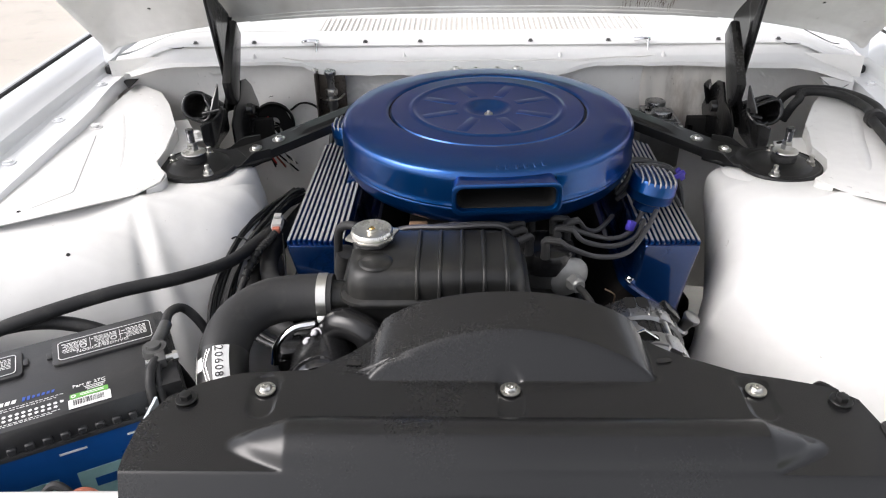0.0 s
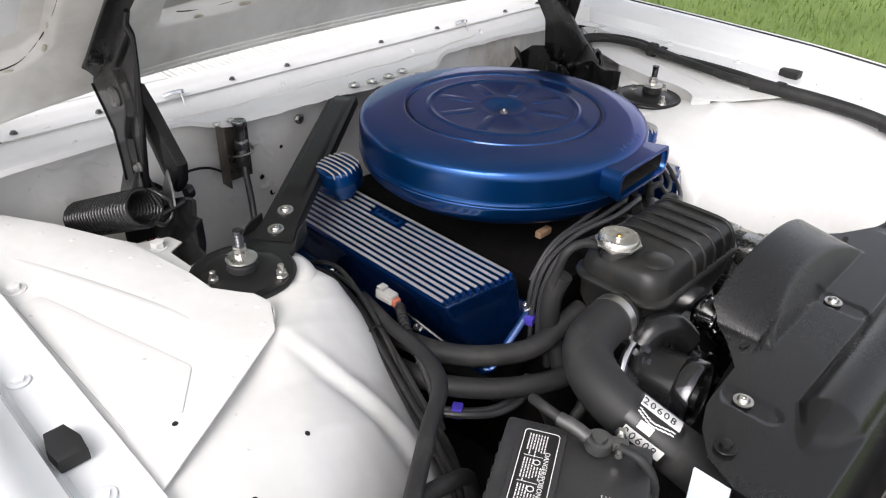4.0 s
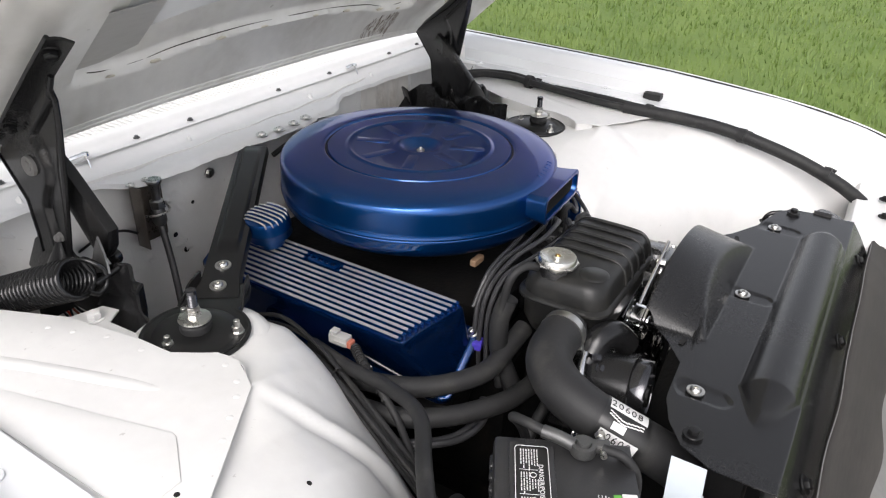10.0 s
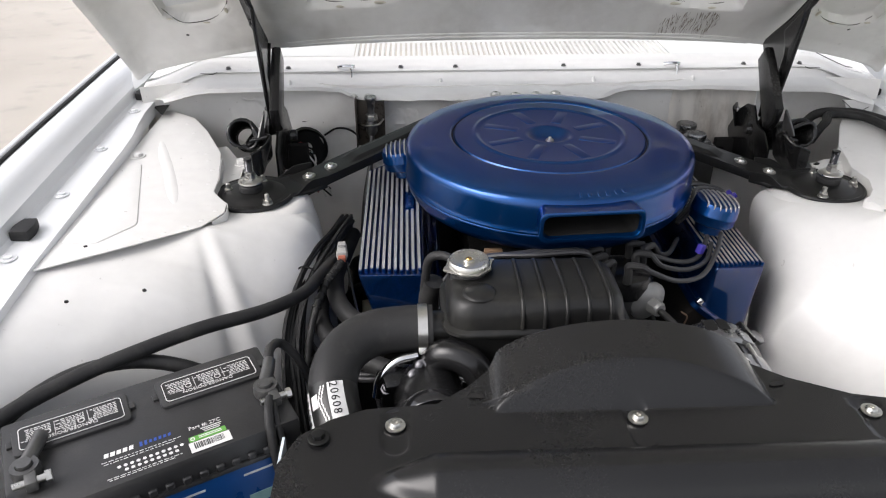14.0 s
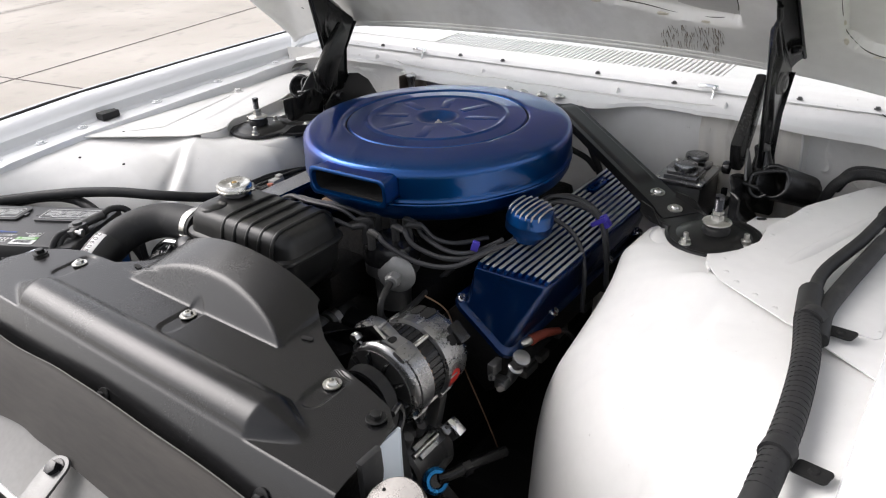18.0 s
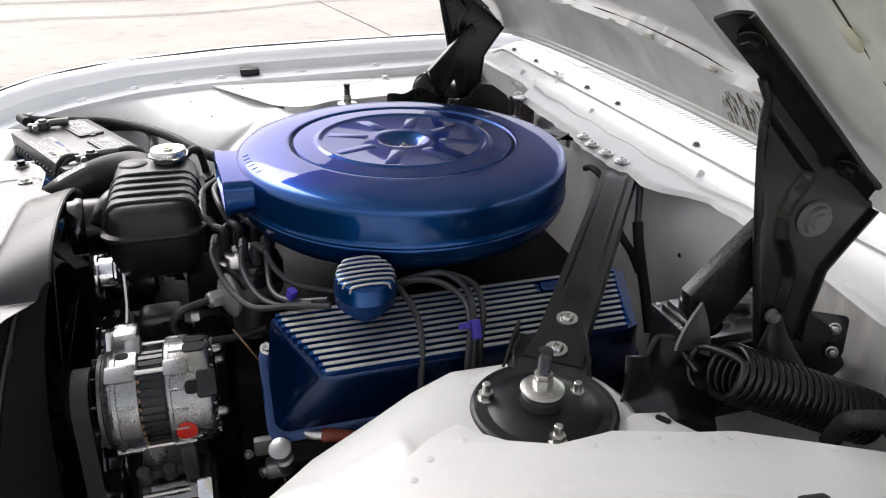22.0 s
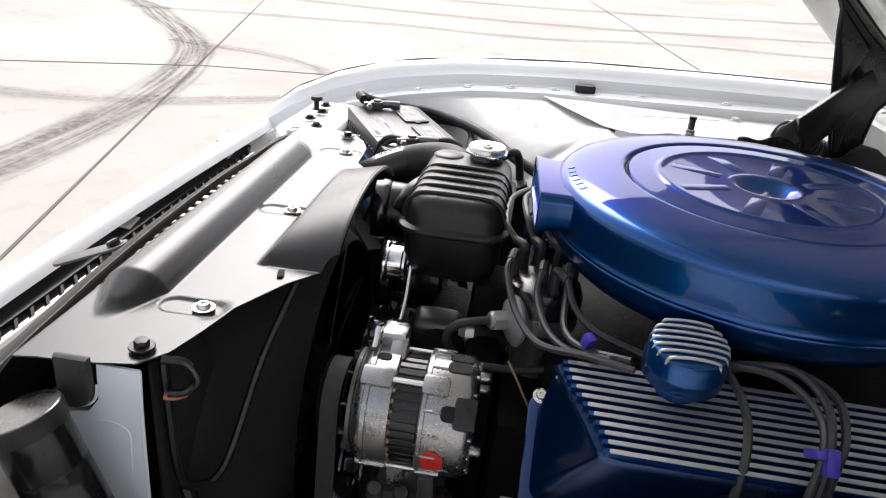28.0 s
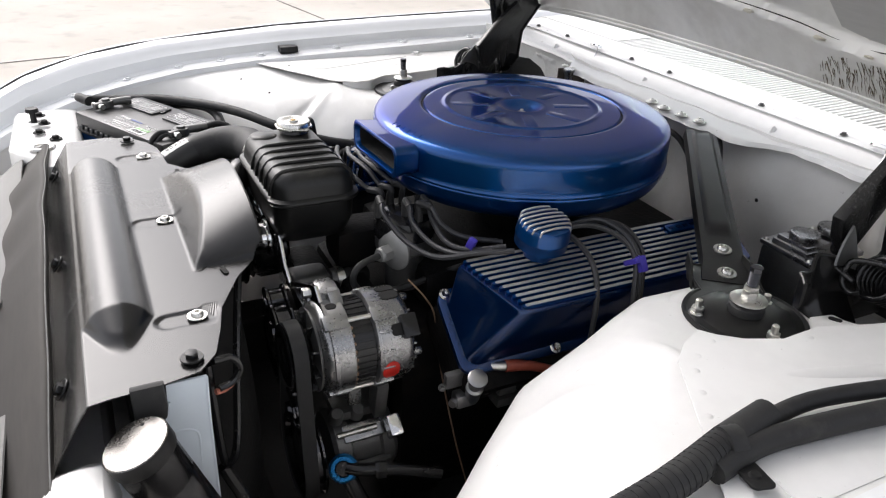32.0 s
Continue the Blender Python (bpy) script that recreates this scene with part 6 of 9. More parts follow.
    # overflow pipe from the neck
    ov = thing("overflow_hose", "thin black overflow hose curling off the filler neck", "hose")
    part("hose", tube([(-0.168, -0.338, 0.928), (-0.185, -0.325, 0.932), (-0.205, -0.315, 0.922), (-0.212, -0.308, 0.885), (-0.215, -0.305, 0.82), (-0.21, -0.31, 0.72)], 0.0065, 10), RUBBER, ov)

    hose = thing("radiator_hose", "thick black top radiator hose with a white part label", "hose")
    line = [(-0.205, -0.407, 0.867), (-0.245, -0.408, 0.867), (-0.290, -0.418, 0.866), (-0.322, -0.448, 0.861), (-0.334, -0.490, 0.850), (-0.328, -0.535, 0.833), (-0.312, -0.585, 0.808), (-0.292, -0.64, 0.77)]
    pipe = part("hose", tube(line, 0.0315, 24, 8), RUBBER, hose, "dusty moulded black rubber")
    band = part("hose_clamp", tube([(-0.212, -0.407, 0.867), (-0.225, -0.4072, 0.867)], 0.0328, 32, 1), ZINC, hose, "stainless hose clamp")
    part("clamp_screw", box((0.012, 0.02, 0.010), m=pose(-0.2185, -0.432, 0.848, -30), bevel=0.002), ZINC, band)
    # printed wrap: black band, white panel with the number
    path = spline(line, 8)
    i0 = min(range(len(path)), key=lambda i: (path[i] - Vector((-0.333, -0.508, 0.843))).length)
    i1 = min(range(len(path)), key=lambda i: (path[i] - Vector((-0.320, -0.562, 0.820))).length)
    part("label_wrap", tube(path[i0:i1 + 1], 0.0319, 32, 0, cap=False), LABEL_BLACK, hose, "glossy black label wrap")
    mid = path[(i0 + i1) // 2]
    ax = (path[i1] - path[i0]).normalized()

    def patch(a0, a1, t0, t1, r, mat, name):
        """A patch on the wrap, between two angles and two shares of its length."""
        e1 = (Vector((0, 0, 1)) - ax * ax.z).normalized()
        e2 = ax.cross(e1)
        def place(u, v):
            q = path[i0].lerp(path[i1], t0 + (t1 - t0) * v)
            bow = (mid - path[i0].lerp(path[i1], 0.5)) * (1 - (2 * (t0 + (t1 - t0) * v) - 1) ** 2)
            a = radians(a0 + (a1 - a0) * u)
            return q + bow + r * (math.cos(a) * e1 + math.sin(a) * e2)
        return part(name, sheet(place, 10, 6), mat, hose)

    patch(-22, 14, 0.06, 0.94, 0.0324, LABEL, "white_panel")
    patch(66, 92, 0.06, 0.94, 0.0324, LABEL, "white_panel")
    for a0 in (20, 27):
        for k in range(10):
            lean = abs(k - 4.5) * 2.2
            patch(a0 + 10 - lean, a0 + 13 - lean, 0.1 + 0.08 * k, 0.18 + 0.08 * k, 0.0324, LABEL, "chevron")
    patch(40, 58, 0.28, 0.60, 0.0325, LABEL, "oval_mark")
    e1 = (Vector((0, 0, 1)) - ax * ax.z).normalized()
    e3 = (e1 * math.cos(radians(79)) + ax.cross(e1) * math.sin(radians(79)))
    for up in (e1, e3):
        for k, digit in enumerate("20608"):
            writing(digit, 0.0150, basis(mid + up * 0.0329 + ax * 0.0090 * (k - 2), ax, up), LABEL_BLACK, hose, "printed_digit", "black printed digit")
    return tank


build_tank()


# ---------------------------------------------------------------- fan shroud cover
def build_shroud():
    sh = thing("radiator_cover", "satin black pressed cover panel over the radiator", "radiator cover")

    def limits(y):
        left = interp(y, [-0.785, -0.70, -0.655, -0.615, -0.590, -0.575, -0.570, -0.540, -0.505, -0.498], [-0.368, -0.378, -0.378, -0.360, -0.325, -0.285, -0.205, -0.165, -0.132, -0.128])
        right = interp(y, [-0.785, -0.757, -0.70, -0.655, -0.615, -0.595, -0.582, -0.572, -0.540, -0.505, -0.498], [0.428, 0.424, 0.415, 0.413, 0.405, 0.380, 0.335, 0.290, 0.225, 0.180, 0.176])
        return left, right

    def height(x, y):
        z = interp(y, [-0.790, -0.772, -0.757, -0.744, -0.732, -0.722, -0.5], [0.755, 0.788, 0.820, 0.842, 0.860, 0.8735, 0.8775])
        # long rolled ridge with pointed ends
        along = max(0.0, min(1.0, (x + 0.287) / 0.077, (0.350 - x) / 0.072))
        half = 0.008 + 0.030 * along
        cr = (y + 0.684) / half
        ridge = 0.027 * along * max(0.0, 1 - abs(cr) ** 2.1) ** 0.82 if abs(cr) < 1 else 0.0
        if ridge:
            lift = 0.872 + ridge
            z = max(z, z + (lift - z) * min(1.0, ridge / 0.012)) if lift > z else z
        # arched hump at the rear edge with a slanting crescent face
        cx = (x - 0.025) / 0.164
        top = 0.0455 + 0.30 * (y + 0.555)
        arch = top * max(0.0, 1 - cx * cx) ** 0.6 if abs(cx) < 1 else 0.0
        slope = max(0.0, (y + 0.588) * 1.35)
        k = 0.005
        q = max(0.0, k - abs(arch - slope)) / k
        h = max(0.0, min(arch, slope) - q * q * k * 0.25)
        h = h * h / (h + 0.002) if h > 0 else 0.0
        # pressed pads round the three bolts
        for bx in (-0.253, 0.024, 0.298):
            v = max(0.0, abs(y + 0.612) - 0.020)
            z -= 0.0026 * smooth01(0.0165, 0.0125, math.hypot(x - bx, v))
        return z + max(0.0, h)

    def place(u, v):
        y = -0.785 + 0.287 * v
        l, r = limits(y)
        x = l + (r - l) * u
        return (x, y, height(x, y))

    part("pressed_panel", sheet(place, 300, 132, 0.0016), SATIN, sh, "satin black pressed steel panel with a long ridge and arch", 85)
    # folded rear edge
    part("rolled_edge", tube([Vector((x, -0.4975, height(x, -0.4985) - 0.0035)) for x in np.linspace(-0.126, 0.175, 30)], 0.0032, 6, 0), SATIN, sh)
    b0 = None
    for x, y, z in ((-0.253, -0.603, 0.8752), (0.024, -0.602, 0.8752), (0.298, -0.601, 0.8752)):
        m = Matrix.Translation((x, y, z))
        if b0 is None:
            b0 = part("flange_bolt", buttonbolt(0.0075, 0.0115), ZINC, sh, "bright flange bolt")
            b0.matrix_basis = m
        else:
            shared("flange_bolt", b0, sh, m)
    b1 = None
    for x, y, z in ((-0.337, -0.622, 0.8785), (0.383, -0.620, 0.8785), (0.036, -0.748, 0.838), (0.332, -0.748, 0.838), (-0.30, -0.748, 0.838)):
        m = Matrix.Translation((x, y, z)) @ (Matrix.Rotation(radians(56), 4, "X") if z < 0.86 else Matrix())
        if b1 is None:
            b1 = part("black_bolt", join(hexbolt(0.0070, 0.006, 0.0120)), PLATE, sh, "black hexagon bolt")
            b1.matrix_basis = m
        else:
            shared("black_bolt", b1, sh, m)
    for x, y, a in ((0.207, -0.553, 10), (-0.158, -0.560, -10)):
        s = prism(rounded(0.018, 0.007, 0.0034, 4), 0.001, pose(x, y, 0.8778, 0, 0, a))
        part("slot", s, SHADOW, sh)
    return sh


build_shroud()


def build_radiator():
    rad = thing("radiator", "black radiator with side tanks under the cover", "radiator")
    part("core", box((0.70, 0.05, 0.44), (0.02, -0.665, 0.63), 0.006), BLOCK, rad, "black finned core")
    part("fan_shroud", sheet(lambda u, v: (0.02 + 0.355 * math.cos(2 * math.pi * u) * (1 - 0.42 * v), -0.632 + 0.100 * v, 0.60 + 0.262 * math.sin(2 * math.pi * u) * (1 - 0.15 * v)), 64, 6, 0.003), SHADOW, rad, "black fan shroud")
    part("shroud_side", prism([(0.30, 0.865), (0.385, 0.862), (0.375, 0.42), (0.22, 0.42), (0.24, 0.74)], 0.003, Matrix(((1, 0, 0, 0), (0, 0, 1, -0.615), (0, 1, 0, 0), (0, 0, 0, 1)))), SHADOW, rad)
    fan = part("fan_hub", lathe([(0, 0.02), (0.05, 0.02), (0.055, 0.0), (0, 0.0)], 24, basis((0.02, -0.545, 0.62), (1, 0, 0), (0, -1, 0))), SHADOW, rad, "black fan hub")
    for k in range(7):
        fm = basis((0.02, -0.555, 0.62), (1, 0, 0), (0, -1, 0)) @ Matrix.Rotation(2 * math.pi * k / 7 + 0.2, 4, "Z") @ Matrix.Rotation(radians(24), 4, "X")
        part("fan_blade", prism([(0.045, -0.03), (0.20, -0.055), (0.21, 0.05), (0.045, 0.028)], 0.003, fm, 0.001), BLACK, fan)
    rod = tube([(0.20, -0.535, 0.87), (0.26, -0.555, 0.80), (0.318, -0.575, 0.70), (0.352, -0.59, 0.695), (0.372, -0.60, 0.73), (0.375, -0.605, 0.86)], 0.005, 8)
    part("support_rod", rod, BLACK, rad, "bent black support rod")
    part("hydraulic_pipe", tube([(0.36, -0.60, 0.70), (0.37, -0.575, 0.62), (0.372, -0.57, 0.5), (0.36, -0.57, 0.42)], 0.008, 8), BLACK, rad)
    ring = tube([(0.388, -0.600, 0.872), (0.380, -0.580, 0.866), (0.378, -0.572, 0.848), (0.381, -0.582, 0.835), (0.386, -0.597, 0.834)], 0.0042, 8)
    part("sensor_lead", ring, BLACK, rad, "black sensor lead loop")
    part("seal_ring", tube([(0.380, -0.582, 0.832), (0.384, -0.592, 0.8295), (0.387, -0.601, 0.831)], 0.0034, 8), ORANGE, rad, "orange rubber seal")
    flap = prism([(-0.684, 0.880), (-0.652, 0.880), (-0.651, 0.850), (-0.653, 0.838), (-0.659, 0.830), (-0.667, 0.827), (-0.684, 0.826)], 0.010, Matrix(((0, 0, 1, 0.4095), (1, 0, 0, 0), (0, 1, 0, 0), (0, 0, 0, 1))), 0.0045)
    part("rubber_flap", flap, RUBBER, rad, "black rubber flap beside the core")
    part("torn_lip", tube([(0.4105, -0.650, 0.850), (0.4108, -0.652, 0.838), (0.4110, -0.658, 0.829), (0.4112, -0.667, 0.8255), (0.411, -0.680, 0.8245)], 0.0016, 6, 5), PALE_BLUE, rad, "thin pale torn lip")
    can = thing("catch_can", "black cylindrical coolant catch can with a turned metal lid", "catch can")
    cm = pose(0.461, -0.687, 0.852, 20, 0, 0) @ Matrix.Translation((0, 0, -0.850)) @ Matrix.Diagonal((0.83, 0.83, 1, 1))
    wall = [(0, 0.58), (0.036, 0.58), (0.0375, 0.60)]
    for z in (0.640, 0.690, 0.740, 0.790):
        wall += [(0.0375, z), (0.0366, z + 0.0012), (0.0366, z + 0.0030), (0.0375, z + 0.0042)]
    part("can_body", lathe(wall + [(0.0375, 0.838)], 40, cm), paint("gloss_black_tube", (0.006, 0.0055, 0.0058), (0.010, 0.0095, 0.0098), 0.17, scale=20, fine=300, bump=0.004, spec=0.30), can, "gloss black tube with shallow grooves")
    part("lid", lathe([(0.0395, 0.832), (0.0400, 0.8335), (0.0400, 0.8475), (0.0393, 0.8485)], 48, cm), paint("dark_can_rim", (0.016, 0.0155, 0.015), (0.026, 0.025, 0.024), 0.36, scale=30, fine=300, bump=0.004, spec=0.15), can, "dark satin rim")
    part("lid_face", lathe([(0.0393, 0.8485), (0.038, 0.8494), (0.02, 0.8496), (0.0, 0.8500)], 48, cm), paint("turned_lid_face", (0.13, 0.124, 0.118), (0.18, 0.172, 0.164), 0.27, 1.0, scale=60, fine=500, bump=0.001), can, "dull turned metal lid face")
    part("vent_hole", lathe([(0, 0.8506), (0.0018, 0.8505), (0.0024, 0.8500)], 10, cm @ Matrix.Translation((-0.024, 0.012, 0))), SHADOW, can)
    strip = thing("air_deflector", "scuffed grey metal air deflector strip along the radiator support", "deflector")

    def strap(u, v):
        x = -0.505 + 1.07 * u
        zb = interp(x, [-0.505, -0.30, -0.04, 0.10, 0.23, 0.34, 0.565], [0.832, 0.850, 0.860, 0.858, 0.852, 0.842, 0.812])
        prof = [(-0.7600, -0.010), (-0.7612, -0.001), (-0.7650, 0.0), (-0.781, -0.012), (-0.802, -0.032), (-0.823, -0.054)]
        k = v * 5
        i = min(int(k), 4)
        y = prof[i][0] + (prof[i + 1][0] - prof[i][0]) * (k - i)
        z = prof[i][1] + (prof[i + 1][1] - prof[i][1]) * (k - i)
        wav = 0.003 * math.sin(9 * x) + 0.002 * math.sin(23 * x + 1)
        y += 0.4 * wav - (0.004 * math.sin(31 * x) * v if x < 0 else 0)
        return (x, y, zb + z + 0.6 * wav * v)

    part("strip", sheet(strap, 90, 15, 0.0016), BARE, strip, "scuffed grey strip", 60)
    part("raw_edge", tube([Vector(strap(u, 0.30)) + Vector((0, 0.002, 0.001)) for u in np.linspace(0, 1, 60)], 0.0009, 6, 0), LATCH, strip, "pale scraped edge")
    latch = thing("hood_latch", "grey latch support plate with a bolted tongue", "latch")
    bar = sheet(lambda u, v: (-0.52 + 1.14 * u, -0.806 - 0.064 * v, 0.808 - 0.049 * v - 0.004 * math.sin(3 * v)), 30, 6, 0.002)
    part("latch_plate", bar, paint("pale_grey_support_paint", (0.13, 0.127, 0.122), (0.20, 0.196, 0.188), 0.5, scale=9, fine=120, bump=0.008, dirt=(0.10, 0.09, 0.075), dirt_amount=0.4, dirt_scale=9), latch, "pale grey support plate")
    part("plate_edge", tube([(-0.52, -0.871, 0.757), (0.05, -0.872, 0.757), (0.62, -0.871, 0.757)], 0.0045, 8), WHITE, latch, "white folded edge")
    tm = basis((0.075, -0.868, 0.792), (0.18, -0.98, 0.0), (0, -0.35, 0.94))
    part("tongue", prism(rounded(0.105, 0.036, 0.016, 5), 0.004, tm, 0.001), CAST_DULL, latch, "plated tongue")
    part("bolt", hexbolt(0.009, 0.008, 0.013), BLACK, latch).matrix_basis = basis((0.068, -0.836, 0.806), (1, 0, 0), (0, -0.5, 0.86))
    om = basis((0.150, -0.836, 0.7895), (1, 0, 0.0), (0, -0.6, 0.8))
    part("slot_plate", prism(rounded(0.034, 0.018, 0.0088, 5), 0.002, om), CAST, latch, "pale slot eyelet")
    part("slot", prism(rounded(0.014, 0.007, 0.0034, 4), 0.0026, om @ Matrix.Translation((0.004, 0, 0))), SHADOW, latch)


build_radiator()


# ---------------------------------------------------------------- alternator, compressor, pulleys and belt
def build_alternator():
    al = thing("alternator", "bare aluminium alternator with slotted case and red sticker", "alternator")
    c = Vector((0.228, 0, 0.743))
    m = basis((c.x, -0.448, c.z), (1, 0, 0), (0, 1, 0))
    front = [(0.020, -0.004), (0.050, -0.004), (0.060, 0.000), (0.066, 0.006), (0.0675, 0.012), (0.0675, 0.040), (0.064, 0.042)]
    part("front_housing", lathe(front, 48, m), CAST, al, "cast aluminium front housing")
    part("stator", lathe([(0.062, 0.041), (0.0625, 0.072), (0.05, 0.073)], 72, m), BLACK, al, "dark laminated stator ring")
    for k in range(40):
        a = 2 * math.pi * k / 40
        b = box((0.0022, 0.0072, 0.029), (0.0627, 0, 0.0565), 0.0006, segments=1)
        b.transform(m @ Matrix.Rotation(a, 4, "Z"))
        part("lamination", b, BLACK, al)
    rear = [(0.064, 0.071), (0.0675, 0.073), (0.0675, 0.116), (0.0655, 0.1235), (0.061, 0.128), (0.042, 0.131), (0.0, 0.132)]
    part("rear_housing", lathe(rear, 48, m), CAST, al, "cast aluminium rear housing")
    # cooling windows: rounded dark plates on the case stand for shaded openings
    for a in (-36, -84, -100, -130, -162, 62, 110, 160, 196):
        for z0, w, h in ((0.108, 0.017, 0.026), (0.024, 0.011, 0.016)):
            if z0 < 0.05 and a not in (-84, -130, 110, 196):
                continue
            q = m @ Matrix.Rotation(radians(a), 4, "Z")
            b = prism(rounded(h, w, 0.0055, 5), 0.0012, q @ Matrix.Translation((0.0672, 0, z0)) @ Matrix(((0, 0, 1, 0), (0, 1, 0, 0), (1, 0, 0, 0), (0, 0, 0, 1))))
            part("vent_slot", b, SHADOW, al)
    for k, a in enumerate((-60, 48, 135, 225)):
        for size, z0 in ((0.036, 0.022), (0.030, 0.086)):
            part("case_lug", box((0.013, 0.024, size), m=m @ Matrix.Rotation(radians(a), 4, "Z") @ Matrix.Translation((0.0645, 0, z0)), bevel=0.005), CAST, al)
        h = lathe([(0.0, 0.012), (0.004, 0.012), (0.006, 0.009), (0.0062, 0)], 14)
        h.transform(m @ Matrix.Rotation(radians(a - 40), 4, "Z") @ Matrix.Translation((0.050, 0, 0.130)))
        part("through_bolt", h, CAST, al)
        part("tie_bolt", tube([m @ Matrix.Rotation(radians(a), 4, "Z") @ Vector((0.0655, 0, z)) for z in (0.034, 0.078)], 0.0035, 8, 1), ZINC, al)
    for k in range(14):
        q = m @ Matrix.Rotation(radians(-60 + 10 * k), 4, "Z")
        b = lathe([(0, 0.002), (0.0022, 0.0018), (0.003, 0)], 8, q @ Matrix.Translation((0.0640, 0, 0.0415)) @ Matrix.Rotation(radians(90), 4, "Y"))
        part("winding_end", b, BROWN, al)
    for k in range(16):
        q = m @ Matrix.Rotation(radians(22.5 * k + 9), 4, "Z")
        part("case_rib", box((0.006, 0.0035, 0.020), m=q @ Matrix.Translation((0.0665, 0, 0.086)), bevel=0.0012, segments=1), CAST, al)
        part("case_rib", box((0.012, 0.004, 0.010), m=q @ Matrix.Translation((0.0565, 0, 0.126)), bevel=0.0012, segments=1), CAST, al)
    part("case_step", lathe([(0.0672, 0.0), (0.0692, 0.001), (0.0692, 0.006), (0.0672, 0.007)], 48, m @ Matrix.Translation((0, 0, 0.010)), True), CAST, al)
    part("case_step", lathe([(0.0672, 0.0), (0.0690, 0.001), (0.0690, 0.005), (0.0672, 0.006)], 48, m @ Matrix.Translation((0, 0, 0.073)), True), CAST, al)
    part("mounting_ear", box((0.03, 0.03, 0.045), (c.x - 0.030, -0.42, c.z + 0.062), 0.006), CAST, al, "cast mounting ear")
    part("mounting_ear", box((0.03, 0.02, 0.04), (c.x + 0.02, -0.40, c.z - 0.070), 0.005), CAST, al)
    part("plug", box((0.034, 0.024, 0.016), m=basis((c.x + 0.052, -0.327, c.z + 0.040), (0.7, 0, -0.7), (0.7, 0, 0.7)), bevel=0.004), BLACK, al, "black wiring plug")
    st = sheet(lambda u, v: m @ (Matrix.Rotation(radians(16) + (u - 0.5) * 0.52 * math.sqrt(max(0.0, 1 - (2 * v - 1) ** 2)), 4, "Z") @ Vector((0.0682, 0, 0.078 + 0.026 * v))), 8, 12)
    part("red_sticker", st, RED, al, "oval red sticker")
    fan = lathe([(0.018, 0), (0.058, -0.002), (0.060, 0.002), (0.030, 0.004)], 40, basis((c.x, -0.452, c.z), (1, 0, 0), (0, -1, 0)))
    part("cooling_fan", fan, CAST_DULL, al, "pressed cooling fan")
    for k in range(10):
        b = box((0.026, 0.003, 0.010), (0.045, 0, 0.006), 0.001, segments=1)
        b.transform(basis((c.x, -0.452, c.z), (1, 0, 0), (0, -1, 0)) @ Matrix.Rotation(2 * math.pi * k / 10, 4, "Z") @ Matrix.Rotation(0.5, 4, "Z"))
        part("fan_blade", b, BLACK, al)
    pm = basis((c.x, -0.462, c.z), (1, 0, 0), (0, -1, 0))
    part("pulley", lathe([(0.010, 0), (0.043, 0), (0.0445, 0.0015), (0.043, 0.003), (0.039, 0.005), (0.039, 0.024), (0.043, 0.026), (0.0445, 0.0275), (0.043, 0.029), (0.034, 0.029), (0.030, 0.022), (0.0, 0.022)], 48, pm), BLACK_CHROME, al, "bright pulley rim")
    part("pulley_face", lathe([(0.024, 0.0285), (0.012, 0.0285), (0.010, 0.031), (0.0, 0.031)], 32, pm), BLACK, al, "black pulley face")
    comp = thing("compressor", "grey cast compressor below the alternator", "compressor")
    k0 = basis((0.222, -0.435, 0.556), (1, 0, 0), (0, 1, 0))
    part("body", lathe([(0.0, 0.0), (0.052, 0.0), (0.057, 0.006), (0.057, 0.026), (0.049, 0.030), (0.049, 0.072), (0.053, 0.076), (0.053, 0.092), (0.046, 0.100), (0, 0.103)], 40, k0), CAST_DULL, comp, "grey cast body")
    tilt = basis((0.256, -0.388, 0.597), (0, 1, 0), (0.62, 0, 0.78))
    part("clamp_block", box((0.062, 0.026, 0.020), m=tilt, bevel=0.003), CAST, comp, "bright clamp block")
    part("clamp_pin", tube([tilt @ Vector((-0.040, 0, 0.008)), tilt @ Vector((0.020, 0, 0.010))], 0.0045, 12, 1), ZINC, comp)
    part("clamp_slot", box((0.022, 0.010, 0.003), m=tilt @ Matrix.Translation((0.002, 0, 0.0095)), bevel=0.001), SHADOW, comp)
    part("port_block", box((0.020, 0.032, 0.026), m=basis((0.280, -0.348, 0.612), (0, 1, 0), (0.62, 0, 0.78)), bevel=0.004), CHROME, comp, "bright port block")
    part("top_bracket", box((0.030, 0.020, 0.070), m=pose(0.255, -0.362, 0.655, 0, 12, 0), bevel=0.006), CAST_DULL, comp, "cast bracket arm")
    part("bracket_foot", box((0.060, 0.070, 0.018), m=pose(0.218, -0.392, 0.628, 0, 8, 0), bevel=0.006), CAST_DULL, comp)
    for y in (-0.424, -0.392):
        part("boss", lathe([(0, 0.022), (0.008, 0.022), (0.0105, 0.018), (0.0115, 0)], 18, basis((0.240, y, 0.618), (0, 1, 0), (0.5, 0, 0.87))), CAST_DULL, comp)
    part("lower_rib", tube([(0.275, -0.425, 0.556), (0.277, -0.39, 0.552), (0.272, -0.35, 0.55)], 0.006, 8), CAST_DULL, comp)
    um = basis((0.302, -0.432, 0.582), (0, 1, 0), (0.75, -0.35, 0.55))
    part("union", lathe([(0.010, 0), (0.019, 0), (0.021, 0.003), (0.021, 0.010), (0.017, 0.014), (0.012, 0.014), (0.011, 0.006)], 28, um), paint("blue_anodised_union", (0.01, 0.14, 0.34), (0.02, 0.18, 0.42), 0.25, 0.8, scale=20, fine=200, bump=0.004), comp, "blue anodised hose union")
    part("union_plug", lathe([(0, 0.012), (0.010, 0.012), (0.011, 0.004)], 20, um), BLACK, comp)
